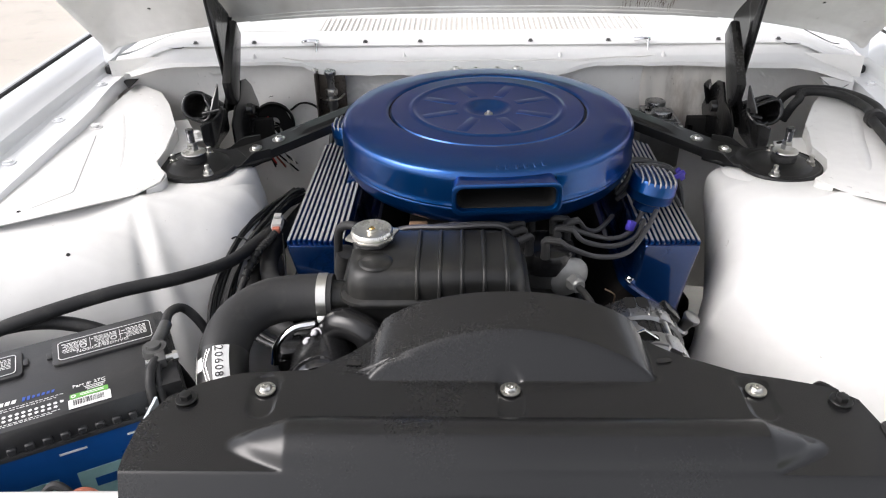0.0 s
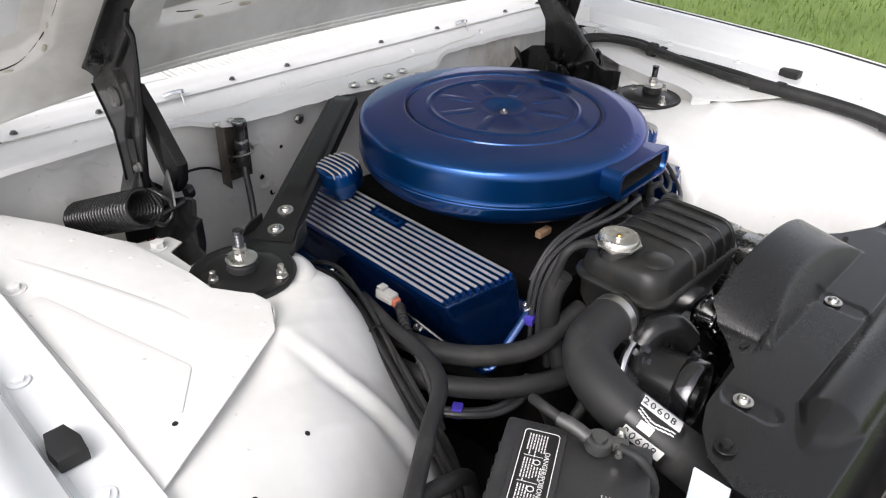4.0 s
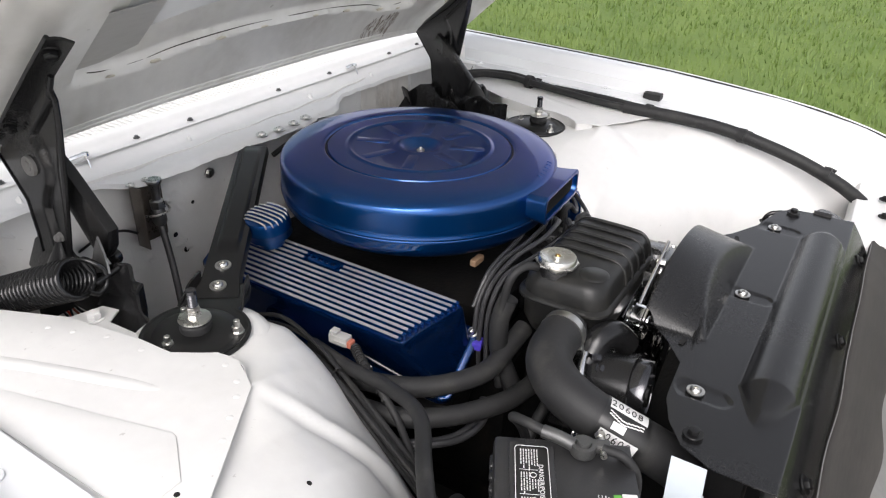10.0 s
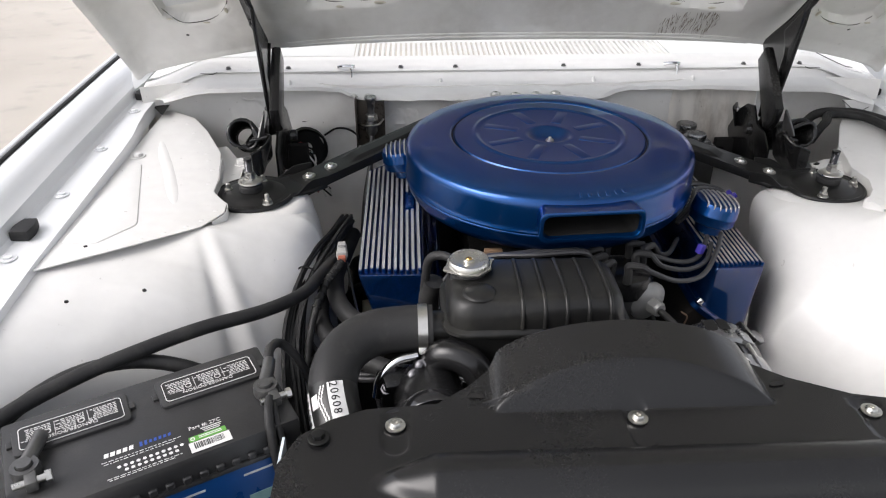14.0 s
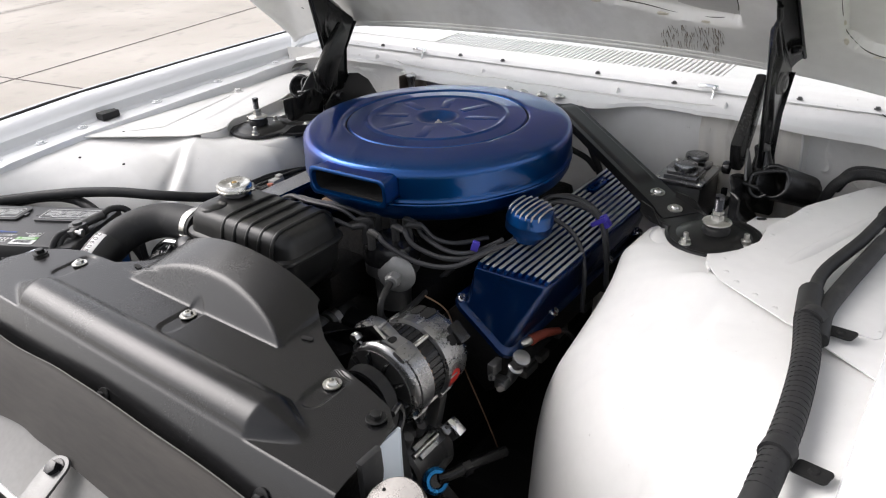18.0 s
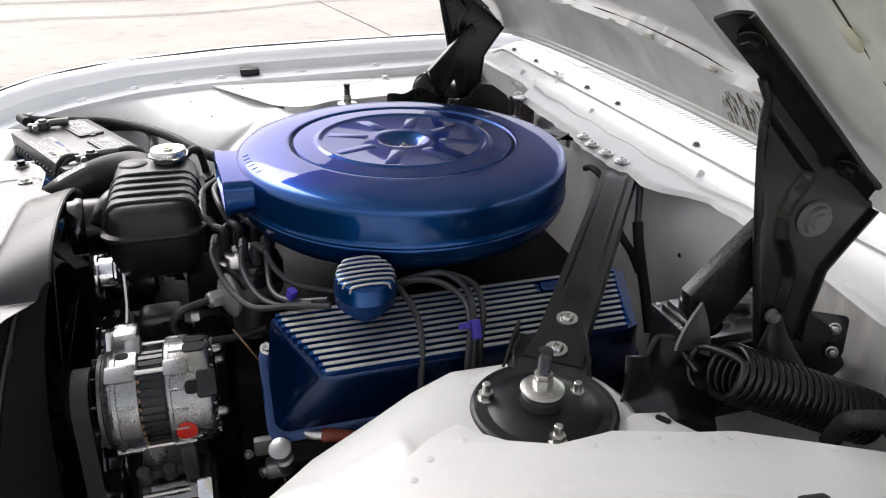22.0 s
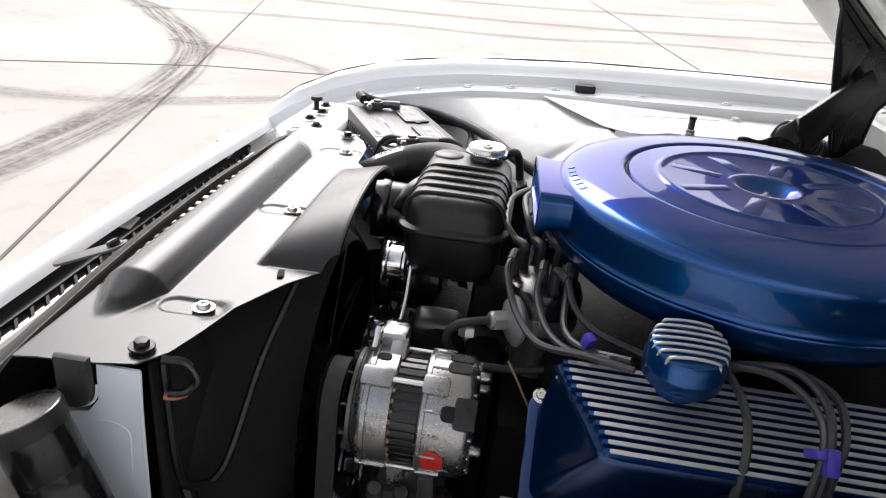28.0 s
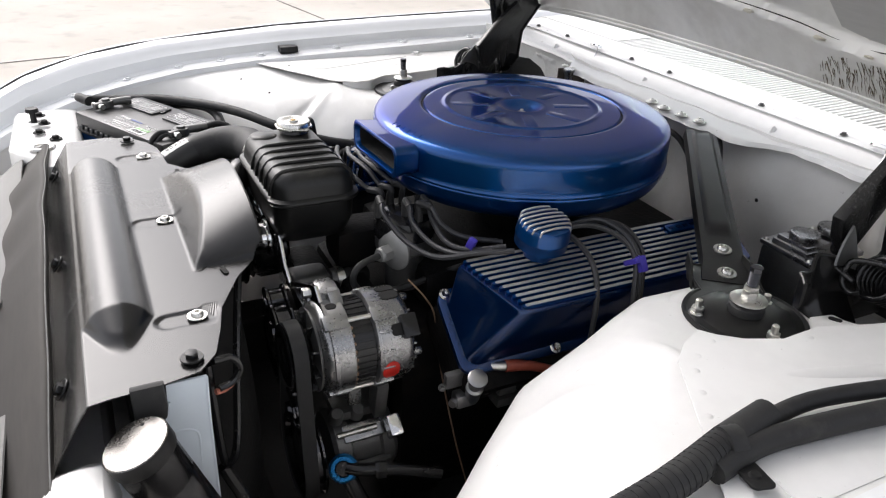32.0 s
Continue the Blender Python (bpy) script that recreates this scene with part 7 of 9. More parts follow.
    part("braided_hose", tube([(0.310, -0.430, 0.588), (0.322, -0.412, 0.588), (0.335, -0.37, 0.585), (0.345, -0.30, 0.56)], 0.0095, 12), BLACK, comp, "black hose")
    part("hose_nut", prism(disc(0.0125, 6), 0.016, basis((0.328, -0.395, 0.587), (0, 0, 1), (0.28, 0.95, -0.05)), 0.001), BLACK, comp)
    part("hose_elbow", tube([(0.31, -0.43, 0.575), (0.325, -0.42, 0.545), (0.335, -0.40, 0.50), (0.34, -0.37, 0.42)], 0.012, 12), BLACK, comp)
    pm = basis((0.226, -0.452, 0.558), (1, 0, 0), (0, -1, 0))
    part("pulley", lathe([(0.030, 0.002), (0.066, 0), (0.066, 0.003), (0.061, 0.006), (0.061, 0.024), (0.066, 0.028), (0.066, 0.031), (0.056, 0.031), (0.052, 0.022), (0.030, 0.014), (0.026, 0.026), (0, 0.027)], 48, pm), BLACK_CHROME, comp, "black chrome pulley")
    # other pulleys
    pump = thing("water_pump", "black and chrome water pump with its pulleys", "water pump")
    part("pump_body", join(lathe([(0, 0.10), (0.045, 0.10), (0.06, 0.06), (0.07, 0)], 32, basis((0.03, -0.36, 0.66), (1, 0, 0), (0, -1, 0))), box((0.20, 0.06, 0.08), (0.0, -0.38, 0.70), 0.02)), BLOCK, pump, "black pump body")
    for x, z, r, mat, lab in ((0.103, 0.700, 0.048, BLACK_CHROME, "black chrome pulley"), (0.075, 0.735, 0.026, BLACK_CHROME, "small idler pulley"), (-0.193, 0.690, 0.050, CHROME, "polished pulley"), (0.02, 0.62, 0.075, BLACK_CHROME, "large black pulley"), (0.175, 0.60, 0.045, BLACK_CHROME, "black tensioner pulley"), (-0.02, 0.80, 0.03, CHROME, "small polished pulley")):
        y = -0.468 if r < 0.06 else -0.45
        pm = basis((x, y + 0.02, z), (1, 0, 0), (0, -1, 0))
        part("pulley", lathe([(0.008, 0), (r, 0), (r, 0.003), (r - 0.005, 0.006), (r - 0.005, 0.024), (r, 0.027), (r, 0.030), (r - 0.008, 0.030), (r - 0.014, 0.022), (r * 0.4, 0.020), (r * 0.35, 0.032), (0, 0.033)], 40, pm), mat, pump, lab)
        for k in range(5):
            b = box((r * 0.5, r * 0.16, 0.004), (r * 0.55, 0, 0.026), 0.001, segments=1)
            b.transform(pm @ Matrix.Rotation(2 * math.pi * k / 5, 4, "Z"))
            part("spoke", b, mat, pump)
    part("bracket", join(prism([(-0.03, 0.80), (0.02, 0.82), (0.045, 0.78), (0.075, 0.765), (0.10, 0.78), (0.215, 0.835), (0.235, 0.82), (0.12, 0.74), (0.03, 0.73), (-0.02, 0.76)], 0.006, Matrix(((1, 0, 0, 0), (0, 0, 1, -0.44), (0, 1, 0, 0), (0, 0, 0, 1))), 0.002)), CHROME, pump, "polished accessory bracket")
    th = thing("thermostat_housing", "grey cast coolant outlet housing with a clamped hose", "housing")
    part("housing", join(box((0.060, 0.070, 0.050), (0.016, -0.394, 0.722), 0.018, segments=4), box((0.050, 0.050, 0.05), m=pose(0.050, -0.396, 0.690, 0, 25, 0), bevel=0.010)), CAST_DULL, th, "dull cast housing")
    part("spigot", lathe([(0.0, 0.0), (0.020, 0.0), (0.020, 0.016), (0, 0.016)], 20, basis((0.030, -0.360, 0.728), (1, 0, 0), (0, 1, 0))), CAST_DULL, th)
    part("hose", tube([(0.030, -0.352, 0.728), (0.03, -0.33, 0.73), (0.02, -0.30, 0.72)], 0.019, 14), RUBBER, th)
    part("hose_clamp", tube([(0.030, -0.350, 0.728), (0.030, -0.338, 0.7285)], 0.0208, 24, 1), ZINC, th, "stainless worm clamp")
    part("bolt", hexbolt(0.0075, 0.014, 0.0115), ZINC, th).matrix_basis = basis((0.180, -0.432, 0.805), (1, 0, 0), (0, -1, 0))
    part("mount_arm", join(box((0.036, 0.024, 0.030), (0.184, -0.420, 0.800), 0.007), box((0.030, 0.020, 0.060), m=pose(0.205, -0.412, 0.79, 0, 30, 0), bevel=0.006)), CAST, th, "bright cast mounting arm")
    ps = thing("steering_pump", "gloss black power steering pump with chrome fittings", "pump")
    pm = basis((-0.115, -0.400, 0.735), (1, 0, 0), (0, -1, 0))
    part("pump_can", lathe([(0, 0), (0.045, 0), (0.052, 0.006), (0.052, 0.050), (0.046, 0.058), (0.030, 0.060), (0.028, 0.072), (0, 0.074)], 40, pm), BLACK, ps, "gloss black pump can")
    part("pulley", lathe([(0.012, 0.074), (0.058, 0.074), (0.060, 0.077), (0.055, 0.081), (0.055, 0.094), (0.060, 0.098), (0.058, 0.101), (0.046, 0.101), (0.040, 0.092), (0.014, 0.090), (0.012, 0.100), (0, 0.101)], 44, pm), BLACK_CHROME, ps, "black chrome pulley")
    part("filler_neck", tube([(-0.150, -0.425, 0.775), (-0.175, -0.43, 0.795), (-0.200, -0.435, 0.79)], 0.011, 14), CHROME, ps, "chrome filler neck")
    dm = basis((-0.212, -0.470, 0.800), (1, 0, 0), (0.10, -1, 0.05))
    part("drum", lathe([(0, -0.030), (0.036, -0.030), (0.044, -0.020), (0.0475, -0.004), (0.0475, 0.044), (0.044, 0.048), (0, 0.048)], 44, dm), BLACK, ps, "gloss black drum")
    part("drum_ring", lathe([(0.041, 0.046), (0.0485, 0.046), (0.0500, 0.049), (0.0500, 0.066), (0.0485, 0.069), (0.043, 0.069)], 48, dm, True), BLACK_CHROME, ps, "dark chrome drum ring")
    part("drum_face", lathe([(0.043, 0.060), (0.020, 0.058), (0.016, 0.070), (0, 0.071)], 32, dm), BLACK, ps)
    part("outlet_elbow", tube([(-0.205, -0.448, 0.838), (-0.188, -0.452, 0.856), (-0.158, -0.465, 0.852), (-0.138, -0.478, 0.828)], 0.021, 18), BLACK, ps, "gloss black outlet elbow")
    part("elbow_flange", tube([(-0.212, -0.444, 0.828), (-0.207, -0.447, 0.834)], 0.027, 20, 1), BLACK, ps)
    part("front_casting", join(box((0.062, 0.050, 0.062), m=pose(-0.252, -0.445, 0.785, 8, 0, 14), bevel=0.010), box((0.030, 0.030, 0.020), m=pose(-0.258, -0.462, 0.822, 20, 0, 14), bevel=0.005), box((0.018, 0.040, 0.018), m=pose(-0.232, -0.468, 0.826, 10, 0, -20), bevel=0.004)), BLACK, ps, "gloss black casting")
    for x, y, z in ((-0.268, -0.470, 0.815), (-0.246, -0.478, 0.812), (-0.232, -0.472, 0.838), (-0.262, -0.452, 0.836), (-0.222, -0.462, 0.846)):
        part("bolt", hexbolt(0.0050, 0.006, 0.0080), BLACK_CHROME, ps).matrix_basis = basis((x, y, z), (1, 0, 0), (-0.2, -0.6, 0.7))
    part("bright_pipe", tube([(-0.282, -0.468, 0.800), (-0.276, -0.462, 0.826), (-0.254, -0.452, 0.846), (-0.226, -0.446, 0.850)], 0.0060, 12), CHROME, ps, "chrome pipe")
    part("bracket_arm", tube([(-0.195, -0.455, 0.765), (-0.165, -0.46, 0.79), (-0.125, -0.462, 0.80), (-0.080, -0.46, 0.785)], 0.007, 12), CHROME, ps, "chrome bracket arm")
    for x, z in ((-0.195, 0.762), (-0.080, 0.785), (-0.150, 0.690)):
        part("bolt", hexbolt(0.007, 0.008, 0.011), CHROME, ps).matrix_basis = basis((x, -0.466, z), (1, 0, 0), (0, -1, 0))
    part("return_hose", tube([(-0.16, -0.39, 0.72), (-0.20, -0.385, 0.70), (-0.24, -0.38, 0.66), (-0.26, -0.37, 0.58)], 0.009, 12), RUBBER, ps)
    # belt over alternator and compressor pulleys
    belt = thing("drive_belt", "black ribbed drive belt running round the pulleys", "belt")
    a, b, ra, rb = Vector((c.x, 0, c.z)), Vector((0.226, 0, 0.558)), 0.0405, 0.064
    pts = []
    d = (b - a)
    L = d.length
    base = math.atan2(d.z, d.x)
    off = math.acos((ra - rb) / L)
    for k in range(21):
        t = base + off + (2 * math.pi - 2 * off) * k / 20
        pts.append((a.x + ra * math.cos(t), a.z + ra * math.sin(t)))
    for k in range(21):
        t = base - off + 2 * off * k / 20
        pts.append((b.x + rb * math.cos(t), b.z + rb * math.sin(t)))
    bm = bmesh.new()
    rings = []
    n = len(pts)
    for i in range(n):
        p0, p1, p2 = Vector(pts[i - 1]), Vector(pts[i]), Vector(pts[(i + 1) % n])
        t = (p2 - p0).normalized()
        nn = Vector((t.y, -t.x))
        rings.append([bm.verts.new((p1.x + nn.x * o, y, p1.y + nn.y * o)) for o, y in ((0, -0.486), (0.005, -0.486), (0.005, -0.466), (0, -0.466))])
    for i in range(n):
        for k in range(4):
            bm.faces.new((rings[i][k], rings[(i + 1) % n][k], rings[(i + 1) % n][(k + 1) % 4], rings[i][(k + 1) % 4]))
    part("belt_band", bm, RUBBER, belt)


build_alternator()


# ---------------------------------------------------------------- distributor and ignition leads
def build_ignition():
    d = thing("distributor", "black distributor cap with grey leads and a vacuum canister", "distributor")
    m = Matrix.Translation((0.098, -0.258, 0))
    part("housing", lathe([(0.03, 0.74), (0.033, 0.80), (0.046, 0.81), (0.046, 0.835)], 32, m), CAST_DULL, d, "grey cast housing")
    part("cap", lathe([(0.048, 0.832), (0.048, 0.850), (0.043, 0.862), (0.030, 0.868), (0, 0.869)], 32, m), BLACK, d, "black cap")
    vm = basis((0.132, -0.288, 0.822), (0, 0, 1), (0.38, -0.92, 0.02))
    can = part("vacuum_canister", lathe([(0, -0.028), (0.012, -0.028), (0.020, -0.010), (0.029, -0.004), (0.0325, 0.0), (0.0325, 0.003), (0.029, 0.006), (0.021, 0.010), (0.014, 0.013), (0, 0.014)], 36, vm), GRILLE, d, "grey vacuum advance canister")
    nut = join(prism(disc(0.0130, 6), 0.018, vm @ Matrix.Translation((0, 0, 0.011)), 0.002), lathe([(0.0115, 0.029), (0.0095, 0.033), (0.0, 0.033)], 20, vm))
    part("union_nut", nut, GRILLE, can, "brassy grey hexagon union")
    leads = thing("ignition_leads", "grey silicone ignition leads with black boots", "cable")
    runs = [((0.093, -0.299), [(0.13, -0.305, 0.882), (0.175, -0.29, 0.858), (0.225, -0.262, 0.850), (0.262, -0.215, 0.866), (0.285, -0.17, 0.872)]),
            ((0.114, -0.263), [(0.155, -0.268, 0.872), (0.20, -0.255, 0.856), (0.24, -0.23, 0.856), (0.262, -0.19, 0.866)]),
            ((0.112, -0.233), [(0.15, -0.235, 0.872), (0.20, -0.235, 0.858), (0.235, -0.215, 0.858), (0.262, -0.17, 0.868)]),
            ((0.130, -0.248), [(0.165, -0.225, 0.868), (0.19, -0.20, 0.855), (0.22, -0.15, 0.852)]),
            ((0.070, -0.288), [(0.03, -0.315, 0.905), (-0.04, -0.315, 0.908), (-0.105, -0.30, 0.90), (-0.16, -0.28, 0.885), (-0.195, -0.275, 0.83), (-0.20, -0.28, 0.74)]),
            ((0.062, -0.268), [(0.02, -0.29, 0.912), (-0.05, -0.295, 0.912), (-0.12, -0.275, 0.898), (-0.175, -0.262, 0.86), (-0.195, -0.262, 0.79), (-0.20, -0.268, 0.72)]),
            ((0.060, -0.245), [(0.01, -0.27, 0.905), (-0.06, -0.27, 0.90), (-0.13, -0.255, 0.885), (-0.18, -0.25, 0.84), (-0.20, -0.255, 0.76)]),
            ((0.078, -0.225), [(0.03, -0.235, 0.895), (-0.04, -0.245, 0.89), (-0.13, -0.24, 0.87), (-0.17, -0.235, 0.82)])]
    for (x, y), tail in runs:
        z0 = 0.862
        out = Vector(tail[0]) - Vector((x, y, tail[0][2]))
        out = out.normalized()
        top = Vector((x, y, 0.892))
        part("boot", tube([(x, y, z0), (x, y, 0.878), top, top + out * 0.022 + Vector((0, 0, -0.001))], 0.0068, 9, 5, taper=lambda t: 1.05 - 0.25 * t), RUBBER, leads, "black rubber boot")
        part("lead", tube([top, top + out * 0.02, *tail], 0.0040, 8), CABLE, leads)
    # leads on the right cover, bundled by a violet clip
    z = 0.885
    for k, run in enumerate(([(0.235, -0.09, 0.86), (0.262, -0.06, 0.884), (0.268, -0.02, 0.889), (0.305, 0.0, 0.882), (0.352, -0.006, 0.868), (0.372, -0.012, 0.82), (0.375, -0.015, 0.74)],
                             [(0.235, -0.10, 0.855), (0.265, -0.075, 0.882), (0.285, -0.035, 0.888), (0.32, -0.01, 0.878), (0.356, -0.012, 0.862), (0.374, -0.02, 0.81), (0.38, -0.02, 0.74)],
                             [(0.238, -0.07, 0.86), (0.258, -0.03, 0.885), (0.29, 0.012, 0.882), (0.335, 0.012, 0.868), (0.362, 0.0, 0.842), (0.372, -0.005, 0.76)],
                             [(0.24, -0.10, 0.86), (0.276, -0.085, 0.882), (0.315, -0.072, 0.870), (0.345, -0.07, 0.845), (0.362, -0.075, 0.80), (0.365, -0.08, 0.72)])):
        part("lead", tube(run, 0.0042, 8), CABLE, leads)
    part("clip", join(box((0.024, 0.012, 0.020), m=pose(0.362, -0.008, 0.858, 0, 55, 0), bevel=0.003), box((0.008, 0.008, 0.030), m=pose(0.358, -0.02, 0.862, 0, 55, 0), bevel=0.002)), PURPLE, leads, "violet lead clip")
    part("clip", box((0.012, 0.010, 0.016), m=pose(0.236, -0.212, 0.868, 0, 20, 30), bevel=0.002), PURPLE, leads, "violet lead clip")
    part("clip", box((0.022, 0.016, 0.014), m=pose(-0.198, -0.262, 0.775, 0, 0, 15), bevel=0.003), PURPLE, leads, "violet lead clip")
    vac = thing("vacuum_hose", "black vacuum hose looping off the canister", "hose")
    part("hose", tube([(0.143, -0.316, 0.822), (0.150, -0.334, 0.822), (0.158, -0.356, 0.818), (0.162, -0.366, 0.801), (0.160, -0.356, 0.780), (0.158, -0.333, 0.767), (0.156, -0.278, 0.767), (0.157, -0.228, 0.778), (0.165, -0.18, 0.79)], 0.0052, 10), RUBBER, vac)
    part("thin_lead", tube([(0.19, -0.29, 0.80), (0.21, -0.27, 0.775), (0.215, -0.255, 0.74), (0.23, -0.25, 0.66), (0.27, -0.24, 0.55), (0.29, -0.22, 0.45)], 0.0014, 5), BROWN, vac)
    # oil filler tube, spark plug boots
    oil = thing("oil_fill_tube", "small dull aluminium filler tube beside the cylinder head", "filler tube")
    om = basis((0.347, -0.250, 0.718), (0, 1, 0), (0.40, -0.12, 0.80))
    part("tube", lathe([(0.0115, -0.062), (0.0115, -0.036), (0.0128, -0.034), (0.0128, -0.030), (0.0092, -0.027), (0.0098, -0.016), (0.0135, -0.006)], 28, om), CAST, oil)
    part("cap", lathe([(0.0115, -0.008), (0.0140, -0.0055), (0.0146, -0.003), (0.0140, 0.0), (0.0120, 0.0012), (0.0, 0.0016)], 32, om), CAST, oil, "bright flat cap")
    part("bracket", join(box((0.022, 0.034, 0.022), (0.316, -0.252, 0.662), 0.005), lathe([(0, 0.006), (0.006, 0.006), (0.007, 0)], 14, basis((0.318, -0.270, 0.660), (1, 0, 0), (0.6, -0.8, 0)))), CAST, oil)
    part("mount_plate", box((0.012, 0.036, 0.024), (0.306, -0.262, 0.692), 0.003), CAST_DULL, oil, "dull cast mounting plate")
    part("fitting", hexbolt(0.004, 0.006, 0.006), CAST_DULL, oil, "small dull fitting").matrix_basis = basis((0.312, -0.287, 0.688), (0, 1, 0), (1, -0.3, 0.2))
    for y, z, w in ((-0.185, 0.662, 0.030), (-0.180, 0.640, 0.042), (-0.135, 0.640, 0.030), (-0.222, 0.672, 0.012), (-0.070, 0.655, 0.036), (0.03, 0.655, 0.036), (0.12, 0.655, 0.036)):
        part("head_lug", box((0.030, w, 0.016), (0.312, y, z), 0.004), CAST_DULL, oil, "dull cast lug on the cylinder head")
    for k, y in enumerate((-0.200,)):
        pb = thing("spark_plug_boot", "dusty red spark plug boot on the cylinder head", "spark plug boot")
        part("plug", tube([(0.322, y - 0.016, 0.713), (0.328, y - 0.004, 0.7125), (0.330, y + 0.006, 0.712)], 0.0078, 12, 2, taper=lambda t: 0.8 + 0.2 * t), ZINC, pb, "plated plug end")
        part("boot", tube([(0.330, y + 0.004, 0.712), (0.334, y + 0.022, 0.711), (0.337, y + 0.048, 0.704), (0.340, y + 0.082, 0.690)], 0.0082, 14, 4, taper=lambda t: 1.15 - 0.35 * t), RED_BOOT, pb)
        part("lead", tube([(0.340, y + 0.080, 0.691), (0.346, y + 0.10, 0.680), (0.352, y + 0.115, 0.66)], 0.0042, 8), CABLE, pb)


build_ignition()


# ---------------------------------------------------------------- strut braces and tower mounts
def build_brace(s):
    br = thing("tower_brace", "black pressed-steel brace from shock tower to cowl", "brace", "tower braces")
    a, b = Vector((XC + s * 0.463, 0.040, 0.8795)), Vector((XC + s * 0.098, 0.318, 0.9415))
    if s < 0:
        a = Vector((-0.445, 0.046, 0.8795))
        b = Vector((-0.083, 0.318, 0.9415))
    d = (b - a).normalized()
    side = Vector((0, 0, 1)).cross(d).normalized()
    up = d.cross(side)
    length = (b - a).length

    def strap(u, v):
        # a channel: turned-down edges, flat shoulders and a raised middle that fades at the ends
        w = 0.031 - 0.002 * u + 0.006 * smooth01(0.12, 0.0, u)
        o = 2 * v - 1
        mid = smooth01(0.62, 0.42, abs(o)) * smooth01(0.24, 0.30, u) * smooth01(1.0, 0.93, u)
        edge = -0.016 * smooth01(0.86, 1.0, abs(o))
        x = w * max(-0.94, min(0.94, o)) + (0.001 * o)
        return a + d * (length * u) + side * x + up * (0.0055 * mid + edge)

    part("strap", sheet(strap, 60, 30, 0.0025), PLATE, br, "black channel-section strap")
    bolts = ((-0.385, 0.091, 0.890), (-0.424, 0.062, 0.8835)) if s < 0 else ((0.413, 0.083, 0.883), (0.459, 0.051, 0.878))
    for q in bolts:
        t = (Vector(q) - a).dot(d)
        p = part("bolt", buttonbolt(0.0082, 0.0125), ZINC, br, "bright round-headed bolt")
        p.matrix_basis = basis(a + d * t + up * 0.0005, d, up)

    mount = thing("tower_mount", "black tower top plate with a shock absorber stud", "mount", "tower mounts")
    c = Vector((-0.518, 0.006, 0)) if s < 0 else Vector((0.543, 0.001, 0))
    R = 0.070
    out = []
    neck = math.atan2(0.045, -s * 0.085)
    for k in range(49):
        t = neck + radians(34) + radians(292) * k / 48
        out.append((c.x + R * math.cos(t), c.y + R * math.sin(t)))
    nd = Vector((math.cos(neck), math.sin(neck), 0))
    ns = Vector((-nd.y, nd.x, 0))
    e = c + nd * 0.125
    tail = [e - ns * 0.036, e + ns * 0.036]
    if s > 0:
        out += [tuple((c + nd * 0.095 - ns * 0.042)[:2]), tuple(tail[0][:2]), tuple(tail[1][:2]), tuple((c + nd * 0.095 + ns * 0.042)[:2])]
    else:
        out += [tuple((c + nd * 0.095 - ns * 0.042)[:2]), tuple(tail[0][:2]), tuple(tail[1][:2]), tuple((c + nd * 0.095 + ns * 0.042)[:2])]
    plate = part("plate", prism(out, 0.006, Matrix.Translation((0, 0, 0.8725)), 0.002), PLATE, mount, "satin black steel mounting plate")
    lip = [(x, y, 0.8755) for x, y in out]
    part("rolled_lip", tube(lip + lip[:1], 0.0042, 8, 0, cap=False), PLATE, plate)
    part("raised_disc", lathe([(0.0, 0.887), (0.032, 0.887), (0.043, 0.8845), (0.054, 0.880), (0.058, 0.878)], 48, Matrix.Translation((c.x, c.y, 0))), PLATE, plate)
    for sg in (-1, 1):
        ear = [c + nd * 0.060 + ns * sg * 0.047, c + nd * 0.100 + ns * sg * 0.040, c + nd * 0.128 + ns * sg * 0.037]
        wall = sheet(lambda u, v, ear=ear: Vector((interp(u, [0, 0.5, 1], [q.x for q in ear]), interp(u, [0, 0.5, 1], [q.y for q in ear]), 0.876 + v * 0.020 * smooth01(0.0, 0.5, u))), 8, 3, 0.003)
        part("ear", wall, PLATE, plate)
    sx, sy = (-0.5205, 0.0) if s < 0 else (0.5465, -0.005)
    sm = Matrix.Translation((sx, sy, 0))
    part("rubber_bush", lathe([(0, 0.886), (0.020, 0.886), (0.0215, 0.890), (0.0205, 0.897), (0.018, 0.899), (0.018, 0.902)], 30, sm), RUBBER, mount, "black rubber bush")
    part("washer", lathe([(0, 0.9085), (0.010, 0.9085), (0.0165, 0.908), (0.0215, 0.9055), (0.022, 0.9035), (0.0, 0.902)], 36, sm), ZINC, mount, "domed zinc washer")
    part("nut", prism(disc(0.0098, 6), 0.009, sm @ Matrix.Translation((0, 0, 0.908)), 0.0012), ZINC, mount, "zinc hexagon nut")
    part("lock_nut", prism(disc(0.0092, 6), 0.006, sm @ Matrix.Translation((0, 0, 0.9175)), 0.0010), ZINC, mount)
    prof = [(0, 0.922)]
    for k in range(9):
        prof += [(0.0068, 0.922 + 0.0024 * k), (0.0060, 0.9232 + 0.0024 * k)]
    prof += [(0.0072, 0.9425), (0.0072, 0.948), (0.004, 0.9485), (0, 0.9475)]
    part("stud", lathe(prof, 18, sm), BLACK_CHROME, mount, "dark threaded stud")
    bolts = ((-0.486, -0.041), (-0.506, 0.040), (-0.563, 0.006)) if s < 0 else ((0.516, -0.051), (0.539, 0.038), (0.594, -0.009))
    for x, y in bolts:
        h = part("bolt", hexbolt(0.0078, 0.007, 0.0095, 0.018), ZINC, mount, "zinc bolt with exposed thread")
        h.matrix_basis = Matrix.Translation((x, y, 0.8785))
    return br


build_brace(-1)
build_brace(1)


